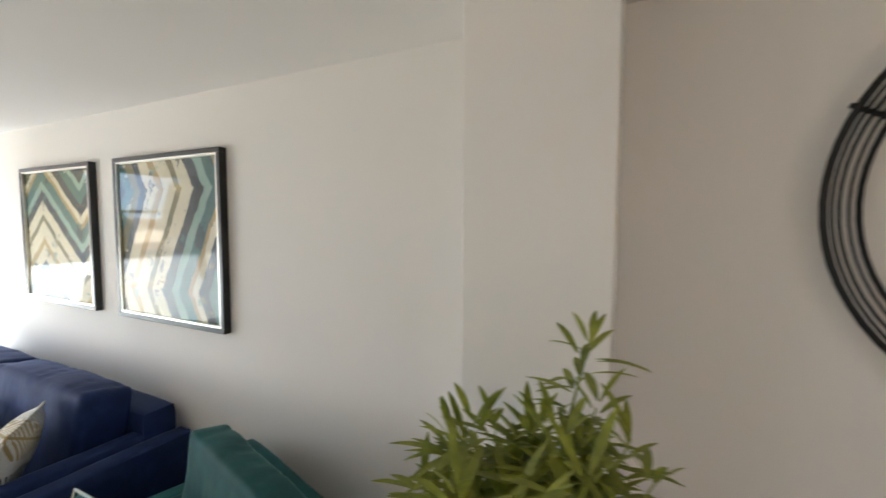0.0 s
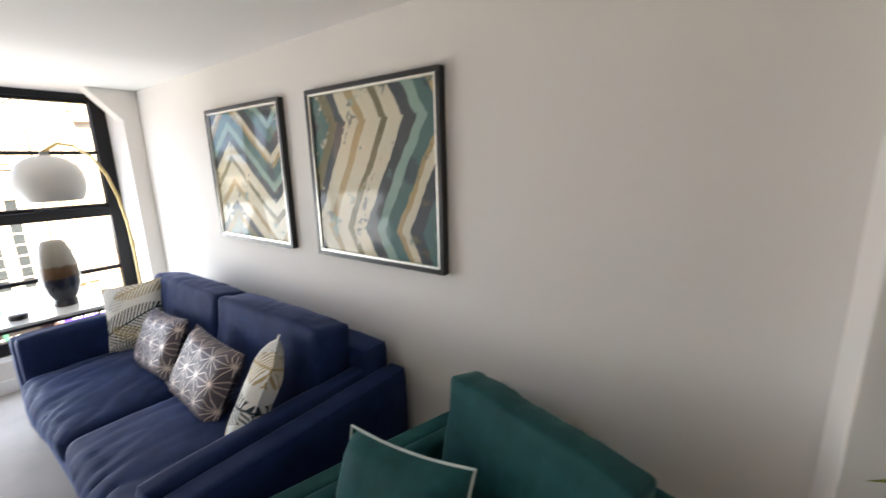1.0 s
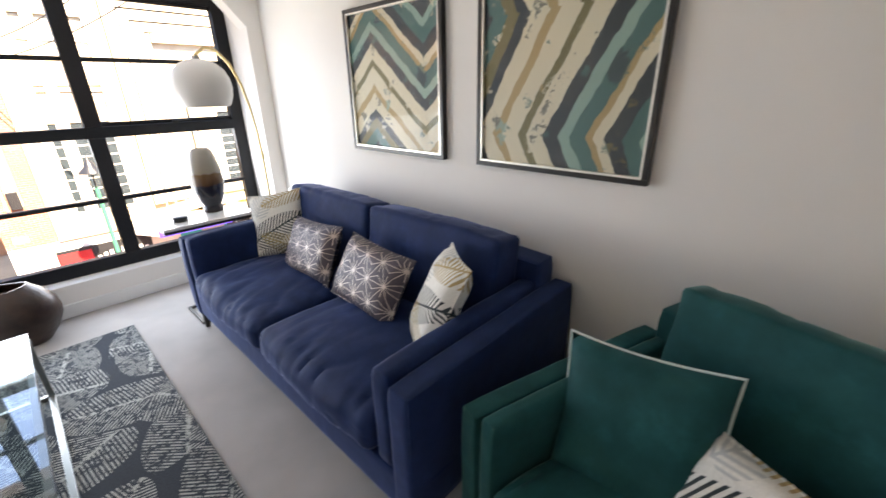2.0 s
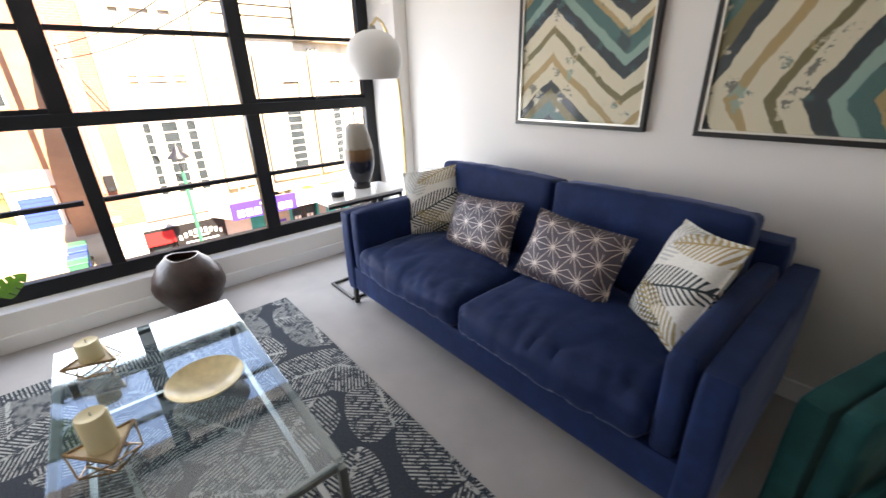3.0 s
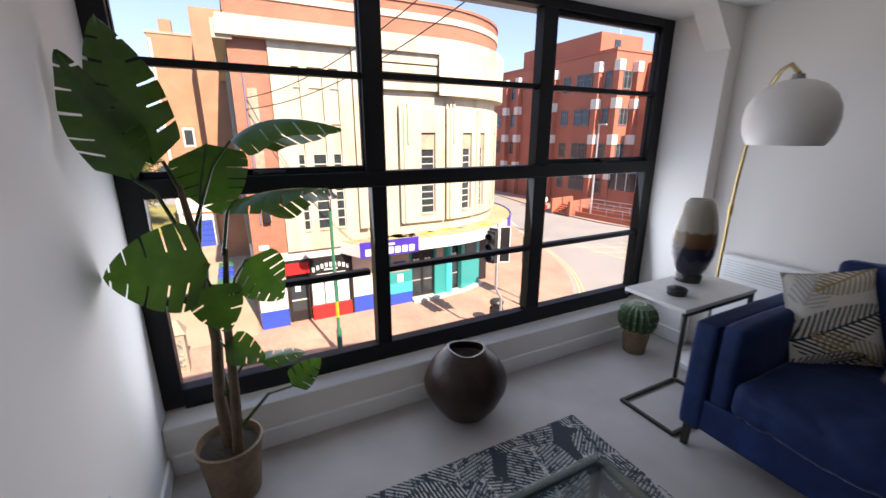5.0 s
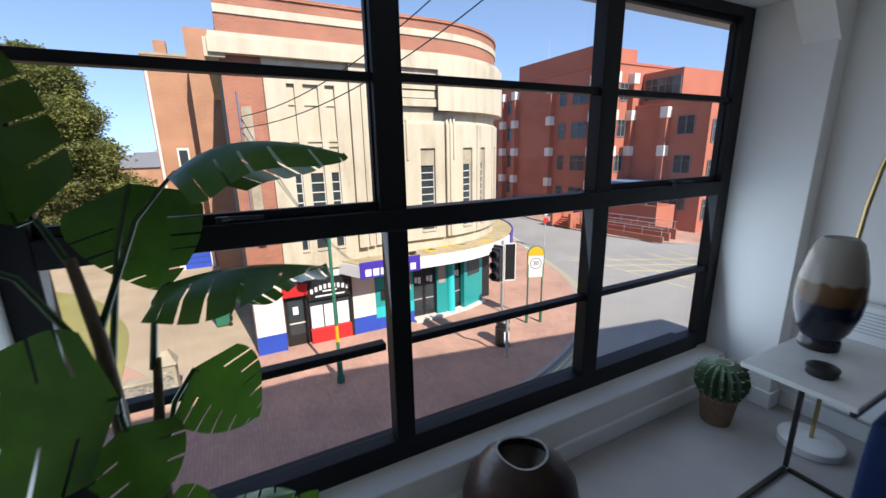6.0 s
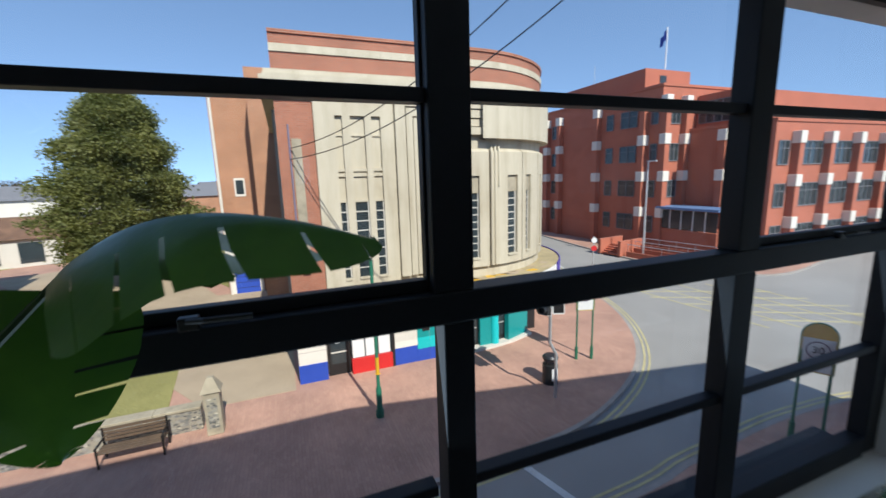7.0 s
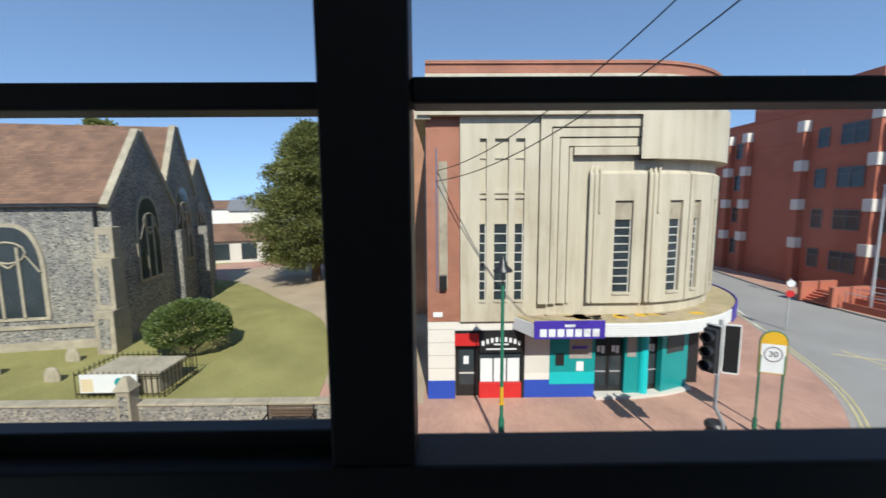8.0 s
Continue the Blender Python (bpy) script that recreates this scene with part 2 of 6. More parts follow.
M["bark"] = plain("plant_stem", (0.10, 0.065, 0.04), 0.85, grain=50, var=0.4, relief=0.6, depth=0.004)
M["plastic"] = plain("white_plastic", (0.8, 0.8, 0.79), 0.3, grain=50, var=0.01, relief=0)
M["iron"] = plain("black_iron", (0.02, 0.017, 0.015), 0.5, metal=0.5, grain=80, var=0.3)


def leafy(name, a, b_, rough=0.38, trans=0.25, scale=14):
    m, t, b = nodes_of(name)
    v = coords(t)
    f = noise_of(t, v, scale, 4)
    col = ramp(t, f, [(0.3, a), (0.7, b_)])
    t.links.new(col, b.inputs["Base Color"])
    b.inputs["Roughness"].default_value = rough
    tr = t.nodes.new("ShaderNodeBsdfTranslucent")
    t.links.new(mixc(t, 0.5, col, (b_[0] * 2.0, b_[1] * 2.2, b_[2])), tr.inputs[0])
    mx = t.nodes.new("ShaderNodeMixShader")
    mx.inputs[0].default_value = trans
    t.links.new(b.outputs[0], mx.inputs[1])
    t.links.new(tr.outputs[0], mx.inputs[2])
    t.links.new(mx.outputs[0], t.nodes["Material Output"].inputs[0])
    bump(t, b, noise_of(t, v, scale * 4, 2), 0.2, 0.002)
    return m


M["monstera"] = leafy("monstera_leaf", (0.010, 0.034, 0.009), (0.045, 0.100, 0.014), 0.30, 0.28, 10)
M["bamboo"] = leafy("bamboo_leaf", (0.10, 0.135, 0.02), (0.34, 0.35, 0.07), 0.45, 0.25, 25)
M["cactus"] = plain("cactus_skin", (0.035, 0.075, 0.03), 0.6, grain=40, var=0.3)
M["spine"] = plain("cactus_spine", (0.45, 0.40, 0.28), 0.7)


def clear_glass(name, tint=(1, 1, 1), refl=0.06, rough=0.0):
    """Thin glass: mostly see-through with a mirror film that grows at a slant."""
    m, t, b = nodes_of(name)
    tr = t.nodes.new("ShaderNodeBsdfTransparent")
    tr.inputs[0].default_value = (*tint, 1)
    gl = t.nodes.new("ShaderNodeBsdfGlossy")
    gl.inputs["Roughness"].default_value = rough
    fr = t.nodes.new("ShaderNodeLayerWeight")
    fr.inputs["Blend"].default_value = 0.5
    film = mth(t, "ADD", mth(t, "MULTIPLY", mth(t, "POWER", fr.outputs["Facing"], 4.0), 0.9), 0.04)
    mx = t.nodes.new("ShaderNodeMixShader")
    t.links.new(mth(t, "MULTIPLY", film, refl), mx.inputs[0])
    t.links.new(tr.outputs[0], mx.inputs[1])
    t.links.new(gl.outputs[0], mx.inputs[2])
    t.links.new(mx.outputs[0], t.nodes["Material Output"].inputs[0])
    t.nodes.remove(b)
    return m


M["pane"] = clear_glass("window_glass", (0.985, 0.992, 0.99), 0.35)
M["picture_glass"] = clear_glass("picture_glass", (1, 1, 1), 0.22)
M["table_glass"] = clear_glass("table_glass", (0.80, 0.87, 0.88), 2.7)


def star_cloth(name):
    """Dark plum cloth with a metallic lattice of twelve-rayed stars."""
    m, t, b = nodes_of(name)
    v = coords(t)
    sp = t.nodes.new("ShaderNodeSeparateXYZ")
    t.links.new(v, sp.inputs[0])
    s = 8.6
    px = mth(t, "ADD", mth(t, "MULTIPLY", sp.outputs[0], s), 100.0)
    pz = mth(t, "ADD", mth(t, "MULTIPLY", sp.outputs[2], s / 0.866), 100.4)
    row = mth(t, "MODULO", mth(t, "FLOOR", pz), 2.0)
    fx = mth(t, "SUBTRACT", mth(t, "FRACT", mth(t, "ADD", px, mth(t, "MULTIPLY", row, 0.5))), 0.5)
    fz = mth(t, "MULTIPLY", mth(t, "SUBTRACT", mth(t, "FRACT", pz), 0.5), 0.866)
    ang = mth(t, "ARCTAN2", fz, fx)
    rad = mth(t, "POWER", mth(t, "ADD", mth(t, "MULTIPLY", fx, fx), mth(t, "MULTIPLY", fz, fz)), 0.5)
    c = mth(t, "ABSOLUTE", mth(t, "SINE", mth(t, "MULTIPLY", ang, 6.0)))
    line = mth(t, "LESS_THAN", mth(t, "MULTIPLY", c, rad), 0.080)
    wear = mth(t, "GREATER_THAN", noise_of(t, v, 45, 3), 0.33)
    line = mth(t, "MULTIPLY", line, wear)
    base = ramp(t, noise_of(t, v, 200, 2), [(0.3, (0.05, 0.038, 0.05)), (0.7, (0.09, 0.07, 0.085))])
    t.links.new(mixc(t, line, base, (0.60, 0.50, 0.45)), b.inputs["Base Color"])
    t.links.new(mth(t, "MULTIPLY", line, 0.6), b.inputs["Metallic"])
    b.inputs["Roughness"].default_value = 0.5
    return m


def frond(t, x, y, cx, cy, ang, length, width, count):
    """1 on the leaflets of one palm frond that starts at cx, cy and points along ang."""
    a = radians(ang)
    dx, dy = mth(t, "SUBTRACT", x, cx), mth(t, "SUBTRACT", y, cy)
    u = mth(t, "DIVIDE", mth(t, "ADD", mth(t, "MULTIPLY", dx, math.cos(a)), mth(t, "MULTIPLY", dy, math.sin(a))), length)
    w = mth(t, "DIVIDE", mth(t, "ADD", mth(t, "MULTIPLY", dx, -math.sin(a)), mth(t, "MULTIPLY", dy, math.cos(a))), width)
    aw = mth(t, "ABSOLUTE", w)
    inside = mth(t, "MULTIPLY", mth(t, "GREATER_THAN", u, 0.0), mth(t, "LESS_THAN", u, 1.0))
    env = mth(t, "MULTIPLY", mth(t, "POWER", mth(t, "MAXIMUM", mth(t, "SUBTRACT", 1.0, u), 0.001), 0.6), mth(t, "POWER", mth(t, "MAXIMUM", mth(t, "ADD", u, 0.1), 0.001), 0.4))
    inside = mth(t, "MULTIPLY", inside, mth(t, "LESS_THAN", aw, env))
    ph = mth(t, "FRACT", mth(t, "ADD", mth(t, "MULTIPLY", mth(t, "SUBTRACT", u, mth(t, "MULTIPLY", aw, 0.35)), count), 50.0))
    teeth = mth(t, "LESS_THAN", ph, 0.46)
    rib = mth(t, "LESS_THAN", aw, 0.03)
    return mth(t, "MULTIPLY", inside, mth(t, "MAXIMUM", teeth, rib))


def fern_cloth(name):
    """White cloth printed with dark green, gold and grey fern fronds."""
    m, t, b = nodes_of(name)
    v = coords(t)
    sp = t.nodes.new("ShaderNodeSeparateXYZ")
    t.links.new(v, sp.inputs[0])
    x, z = sp.outputs[0], sp.outputs[2]
    col = ramp(t, noise_of(t, v, 150, 2), [(0.3, (0.66, 0.64, 0.58)), (0.7, (0.78, 0.76, 0.70))])
    for cx, cy, ang, ln, wd, n, c in ((-0.12, 0.06, 62, 0.26, 0.12, 12, (0.48, 0.49, 0.47)), (0.24, 0.24, 200, 0.34, 0.13, 15, (0.40, 0.29, 0.13)),
                                      (-0.17, -0.10, 22, 0.38, 0.15, 16, (0.020, 0.032, 0.034)), (0.20, -0.24, 150, 0.36, 0.13, 15, (0.36, 0.27, 0.12)),
                                      (-0.20, -0.26, 20, 0.30, 0.12, 14, (0.03, 0.035, 0.03))):
        col = mixc(t, frond(t, x, z, cx, cy, ang, ln, wd, n), col, c)
    t.links.new(col, b.inputs["Base Color"])
    b.inputs["Roughness"].default_value = 0.75
    bump(t, b, noise_of(t, v, 300, 2), 0.2, 0.001)
    return m


def rug_cloth(name):
    """Blue-black rug with pale, worn palm fans strewn over it."""
    m, t, b = nodes_of(name)
    v = coords(t)
    sp = t.nodes.new("ShaderNodeSeparateXYZ")
    t.links.new(v, sp.inputs[0])
    mask = None
    for off, sc in ((0.0, 2.9),):
        mp = t.nodes.new("ShaderNodeMapping")
        mp.inputs["Location"].default_value = (off, off * 0.7, 0)
        t.links.new(v, mp.inputs[0])
        vo = t.nodes.new("ShaderNodeTexVoronoi")
        vo.voronoi_dimensions = "2D"
        vo.inputs["Scale"].default_value = sc
        vo.inputs["Randomness"].default_value = 0.75
        t.links.new(mp.outputs[0], vo.inputs["Vector"])
        d = t.nodes.new("ShaderNodeVectorMath")
        d.operation = "SUBTRACT"
        t.links.new(mp.outputs[0], d.inputs[0])
        t.links.new(vo.outputs["Position"], d.inputs[1])
        s2 = t.nodes.new("ShaderNodeSeparateXYZ")
        t.links.new(d.outputs[0], s2.inputs[0])
        rc = t.nodes.new("ShaderNodeSeparateColor")
        t.links.new(vo.outputs["Color"], rc.inputs[0])
        turn = mth(t, "MULTIPLY", rc.outputs[0], 6.283)
        cs, sn = mth(t, "COSINE", turn), mth(t, "SINE", turn)
        u = mth(t, "SUBTRACT", mth(t, "MULTIPLY", s2.outputs[0], cs), mth(t, "MULTIPLY", s2.outputs[1], sn))
        w = mth(t, "ADD", mth(t, "MULTIPLY", s2.outputs[0], sn), mth(t, "MULTIPLY", s2.outputs[1], cs))
        k = frond(t, u, w, -0.23, 0.0, 0.0, 0.50, 0.32, 27)
        mask = k if mask is None else mth(t, "MAXIMUM", mask, mth(t, "MULTIPLY", k, mth(t, "SUBTRACT", 1.0, mask)))
    worn = mth(t, "GREATER_THAN", noise_of(t, v, 38, 5, 0.75), 0.47)
    mask = mth(t, "MULTIPLY", mask, worn)
    base = ramp(t, noise_of(t, v, 160, 3), [(0.3, (0.010, 0.015, 0.024)), (0.7, (0.032, 0.042, 0.055))])
    t.links.new(mixc(t, mask, base, (0.40, 0.40, 0.37)), b.inputs["Base Color"])
    b.inputs["Roughness"].default_value = 0.9
    bump(t, b, noise_of(t, v, 400, 2), 0.6, 0.003)
    return m


def chevron_paint(name, upright):
    """An abstract painting: brushed chevron bands in cream, ochre, teal and near black."""
    m, t, b = nodes_of(name)
    v = coords(t)
    sp = t.nodes.new("ShaderNodeSeparateXYZ")
    t.links.new(v, sp.inputs[0])
    x, z = sp.outputs[0], sp.outputs[2]
    w1 = mth(t, "MULTIPLY", mth(t, "SUBTRACT", noise_of(t, v, 5, 5, 0.65), 0.5), 0.07)
    if upright:   # peaks point up, ridge left of the middle
        k = mth(t, "ADD", z, mth(t, "MULTIPLY", mth(t, "PINGPONG", mth(t, "ABSOLUTE", mth(t, "ADD", x, 0.16)), 0.42), 0.85))
        side = mth(t, "GREATER_THAN", x, -0.16)
    else:         # peaks point to +x
        k = mth(t, "SUBTRACT", mth(t, "ADD", x, 0.0), mth(t, "MULTIPLY", mth(t, "PINGPONG", mth(t, "ABSOLUTE", mth(t, "SUBTRACT", z, 0.24)), 0.48), -0.55))
        side = mth(t, "GREATER_THAN", z, 0.24)
    k = mth(t, "ADD", k, w1)
    f = mth(t, "FRACT", mth(t, "ADD", mth(t, "MULTIPLY", k, 0.95), mth(t, "ADD", mth(t, "MULTIPLY", side, 0.012), 4.55)))
    cream, ochre, teal, dark, pale, olive = (0.64, 0.58, 0.42), (0.40, 0.28, 0.12), (0.035, 0.125, 0.115), (0.010, 0.022, 0.030), (0.22, 0.36, 0.30), (0.15, 0.125, 0.045)
    stops = [(0.0, dark), (0.06, teal), (0.13, pale), (0.17, dark), (0.24, teal), (0.31, olive), (0.37, dark), (0.42, cream), (0.50, ochre), (0.54, cream), (0.63, olive), (0.67, cream), (0.75, dark), (0.81, pale), (0.86, teal), (0.93, ochre), (0.96, cream)]
    col = ramp(t, f, stops, True)
    streak = t.nodes.new("ShaderNodeMapping")
    streak.inputs["Scale"].default_value = (3, 3, 3)
    t.links.new(v, streak.inputs[0])
    patch = mth(t, "GREATER_THAN", noise_of(t, streak.outputs[0], 2.2, 6, 0.72), 0.58)
    f2 = mth(t, "FRACT", mth(t, "ADD", f, 0.31))
    col2 = ramp(t, f2, stops, True)
    col = mixc(t, mth(t, "MULTIPLY", patch, 0.75), col, col2)
    fine = noise_of(t, v, 70, 3)
    col = mixc(t, mth(t, "MULTIPLY", fine, 0.07), col, (0.55, 0.52, 0.42))
    t.links.new(col, b.inputs["Base Color"])
    b.inputs["Roughness"].default_value = 0.6
    return m


M["star"] = star_cloth("star_cloth")
M["fern"] = fern_cloth("fern_cloth")
M["rug"] = rug_cloth("rug_cloth")
M["art_up"] = chevron_paint("painting_up", True)
M["art_side"] = chevron_paint("painting_side", False)

# outdoors
M["asphalt"] = plain("asphalt", (0.26, 0.248, 0.23), 0.9, grain=25, var=0.18, blotch=0.25, relief=0.4, depth=0.01)


def streaked(name, c, dirt):
    """Painted render with rain streaks, patches and fine grit."""
    m, t, b = nodes_of(name)
    mp = t.nodes.new("ShaderNodeMapping")
    mp.inputs["Scale"].default_value = (1.0, 1.0, 0.09)
    t.links.new(world_pos(t), mp.inputs[0])
    run, big, fine = noise_of(t, mp.outputs[0], 2.6, 5, 0.65), noise_of(t, world_pos(t), 0.45, 5, 0.6), noise_of(t, world_pos(t), 9, 3)
    f = mth(t, "ADD", mth(t, "MULTIPLY", run, 0.5), mth(t, "ADD", mth(t, "MULTIPLY", big, 0.35), mth(t, "MULTIPLY", fine, 0.15)))
    t.links.new(ramp(t, f, [(0.34, dirt), (0.46, tuple(0.35 * d + 0.65 * x for d, x in zip(dirt, c))), (0.56, c), (0.7, tuple(min(1, x * 1.08) for x in c))]), b.inputs["Base Color"])
    b.inputs["Roughness"].default_value = 0.85
    bump(t, b, fine, 0.25, 0.01)
    return m


M["cream"] = streaked("cream_render", (0.50, 0.445, 0.335), (0.34, 0.285, 0.195))
M["cream_dirty"] = plain("stained_concrete", (0.34, 0.275, 0.15), 0.9, grain=6, var=0.3, blotch=1.2, relief=0.4, depth=0.02)
M["brick_red"] = brickwork("red_brick", (0.40, 0.135, 0.075), (0.31, 0.10, 0.055), (0.36, 0.25, 0.18))
M["brick_side"] = brickwork("brown_brick", (0.44, 0.20, 0.10), (0.37, 0.16, 0.085), (0.40, 0.28, 0.19))
M["brick_office"] = brickwork("orange_brick", (0.45, 0.135, 0.075), (0.38, 0.11, 0.062), (0.38, 0.15, 0.10), dirt=0.16)
M["grey_panel"] = plain("pale_concrete", (0.55, 0.52, 0.46), 0.8, grain=10, var=0.1, blotch=1)
M["dark_window"] = plain("dark_glazing", (0.03, 0.04, 0.045), 0.12, grain=1, var=0.3, blotch=0.6, relief=0)
M["white_paint"] = plain("white_masonry_paint", (0.64, 0.60, 0.53), 0.7, grain=10, var=0.06, blotch=0.8)
M["blue_paint"] = plain("blue_paint", (0.02, 0.06, 0.36), 0.5, grain=8, var=0.12, blotch=1)
M["purple"] = plain("purple_sign", (0.055, 0.03, 0.30), 0.4, grain=8, var=0.06)
M["teal_paint"] = plain("teal_tiles", (0.012, 0.24, 0.235), 0.35, grain=8, var=0.1, blotch=1)
M["cyan_paint"] = plain("turquoise_paint", (0.02, 0.42, 0.43), 0.4, grain=8, var=0.08)
M["red_paint"] = plain("red_paint", (0.50, 0.02, 0.02), 0.45, grain=8, var=0.08)
M["faded_ring"] = plain("faded_ring", (0.16, 0.12, 0.16), 0.6, grain=20, var=0.2)
M["blue_roof"] = plain("pale_blue_roof", (0.12, 0.20, 0.36), 0.5, grain=8, var=0.1)
M["black_paint"] = plain("black_paint", (0.015, 0.015, 0.016), 0.4, grain=20, var=0.3)
M["white_sign"] = plain("white_sign", (0.68, 0.68, 0.67), 0.4, grain=12, var=0.04)
M["yellow"] = plain("yellow_paint", (0.62, 0.36, 0.02), 0.5, grain=20, var=0.12)
M["road_white"] = plain("road_marking_white", (0.55, 0.55, 0.53), 0.8, grain=14, var=0.2, blotch=2)
M["road_yellow"] = plain("road_marking_yellow", (0.46, 0.40, 0.20), 0.8, grain=14, var=0.25, blotch=2)
M["green_metal"] = plain("green_metal", (0.02, 0.13, 0.075), 0.45, grain=30, var=0.15)
M["galv"] = plain("galvanised_steel", (0.55, 0.56, 0.56), 0.45, metal=0.6, grain=30)
M["grass"] = plain("lawn", (0.245, 0.225, 0.085), 0.95, grain=9, var=0.32, blotch=0.35, relief=0.9, depth=0.04, spec=0.1)
M["gravel"] = plain("gravel_path", (0.36, 0.28, 0.19), 0.95, grain=12, var=0.22, blotch=0.5, relief=0.5, depth=0.02)
M["kerb"] = plain("kerb_stone", (0.30, 0.27, 0.24), 0.85, grain=12, var=0.15)
M["stone"] = plain("pale_limestone", (0.33, 0.285, 0.205), 0.9, grain=5, var=0.3, blotch=1.2, relief=0.5, depth=0.03)
M["tile_roof"] = brickwork("clay_roof_tiles", (0.25, 0.135, 0.08), (0.17, 0.095, 0.06), (0.10, 0.07, 0.05), w=0.28, h=0.16, rough=0.9, dirt=0.42)
M["slate"] = plain("grey_roof", (0.16, 0.16, 0.17), 0.8, grain=4, var=0.2)
M["conifer"] = leafy("conifer_foliage", (0.055, 0.070, 0.018), (0.20, 0.20, 0.055), 0.7, 0.25, 0.6)
M["shrub"] = leafy("shrub_foliage", (0.05, 0.075, 0.015), (0.14, 0.18, 0.045), 0.55, 0.2, 1.0)
M["conduit"] = plain("grey_blue_conduit", (0.16, 0.16, 0.24), 0.6)
M["bareTwig"] = plain("bare_twigs", (0.16, 0.13, 0.09), 0.9)
M["trunk"] = plain("tree_bark", (0.09, 0.06, 0.04), 0.9, grain=6, var=0.4, relief=0.6, depth=0.03)


def pavers(name):
    m, t, b = nodes_of(name)
    n = t.nodes.new("ShaderNodeTexBrick")
    t.links.new(world_pos(t), n.inputs["Vector"])
    for k, v in (("Color1", (0.47, 0.285, 0.21)), ("Color2", (0.41, 0.24, 0.18)), ("Mortar", (0.32, 0.20, 0.155))):
        n.inputs[k].default_value = (*v, 1)
    n.inputs["Scale"].default_value = 1.0
    n.inputs["Brick Width"].default_value, n.inputs["Row Height"].default_value, n.inputs["Mortar Size"].default_value = 0.21, 0.105, 0.005
    big = ramp(t, noise_of(t, world_pos(t), 0.5, 5, 0.65), [(0.3, (0.72, 0.70, 0.70)), (0.7, (1.08, 1.05, 1.02))])
    x = t.nodes.new("ShaderNodeMix")
    x.data_type, x.blend_type = "RGBA", "MULTIPLY"
    x.inputs[0].default_value = 1
    t.links.new(n.outputs[0], x.inputs[6])
    t.links.new(big, x.inputs[7])
    t.links.new(x.outputs[2], b.inputs["Base Color"])
    b.inputs["Roughness"].default_value = 0.88
    bump(t, b, n.outputs["Fac"], -0.3, 0.006)
    return m


def flint(name):
    m, t, b = nodes_of(name)
    v = t.nodes.new("ShaderNodeTexVoronoi")
    v.inputs["Scale"].default_value = 7
    mp = t.nodes.new("ShaderNodeMapping")
    mp.inputs["Scale"].default_value = (1, 1, 1.7)
    t.links.new(world_pos(t), mp.inputs[0])
    t.links.new(mp.outputs[0], v.inputs["Vector"])
    sc = t.nodes.new("ShaderNodeSeparateColor")
    t.links.new(v.outputs["Color"], sc.inputs[0])
    col = ramp(t, sc.outputs[0], [(0.1, (0.06, 0.06, 0.062)), (0.45, (0.15, 0.148, 0.145)), (0.75, (0.27, 0.26, 0.24)), (0.97, (0.44, 0.41, 0.34))])
    edge = mth(t, "GREATER_THAN", v.outputs["Distance"], 0.52)
    big = ramp(t, noise_of(t, world_pos(t), 0.45, 4), [(0.35, (0.75, 0.75, 0.78)), (0.7, (1.1, 1.08, 1.0))])
    x = t.nodes.new("ShaderNodeMix")
    x.data_type, x.blend_type = "RGBA", "MULTIPLY"
    x.inputs[0].default_value = 1
    t.links.new(mixc(t, edge, col, (0.26, 0.24, 0.20)), x.inputs[6])
    t.links.new(big, x.inputs[7])
    t.links.new(x.outputs[2], b.inputs["Base Color"])
    b.inputs["Roughness"].default_value = 0.8
    bump(t, b, v.outputs["Distance"], -0.5, 0.03)
    return m


M["pavers"] = pavers("brick_pavers")
M["flint"] = flint("knapped_flint")

# ---- the room ----
WX, NY, SY, EX, CZ = -4.92, 1.565, -1.65, 3.0, 2.165
struct("floor", box(WX - 0.2, EX, SY - 0.2, NY + 0.2, -0.25, 0.0), M["carpet"], "light grey-beige fitted carpet of the living room", "floor")
struct("ceiling", box(WX - 0.3, EX + 0.2, SY - 0.2, NY + 0.2, CZ, CZ + 0.2), M["ceiling"], "plain white painted ceiling", "ceiling")
struct("wall_north", box(WX - 0.075, EX, NY, NY + 0.2, 0.0, CZ), M["wall"], "warm white painted wall behind the sofa", "wall")
struct("wall_south", box(WX - 0.2, EX, SY - 0.2, SY, 0.0, CZ), M["wall"], "white painted wall beside the monstera", "wall")
# unseen end wall, with a narrow opening added to let in warm fill sun
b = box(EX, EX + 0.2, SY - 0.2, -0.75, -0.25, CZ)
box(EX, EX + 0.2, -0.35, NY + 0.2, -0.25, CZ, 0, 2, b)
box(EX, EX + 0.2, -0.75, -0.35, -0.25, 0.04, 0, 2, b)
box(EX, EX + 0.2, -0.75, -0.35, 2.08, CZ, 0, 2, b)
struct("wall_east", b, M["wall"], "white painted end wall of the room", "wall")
back = tagged(new("fill_door"), "unseen black-framed glazed door, added to let in fill sun", "window", kind="structure")
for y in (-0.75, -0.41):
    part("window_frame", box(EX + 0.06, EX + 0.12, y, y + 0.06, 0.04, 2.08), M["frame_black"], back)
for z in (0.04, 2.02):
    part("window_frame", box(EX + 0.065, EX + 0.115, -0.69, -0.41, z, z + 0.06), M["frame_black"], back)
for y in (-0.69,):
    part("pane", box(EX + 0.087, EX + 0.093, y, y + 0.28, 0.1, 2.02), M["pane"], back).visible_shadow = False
struct("trim_sill", box(-5.15, -4.995, SY, 1.45, 0.0, 0.225, 0.004), M["frame_black"], "black outer sill under the window", "trim")
struct("wall_west", box(-4.992, -4.80, SY, 1.45, 0.0, 0.235, 0.006), M["wall"], "low white wall and sill under the window", "wall")
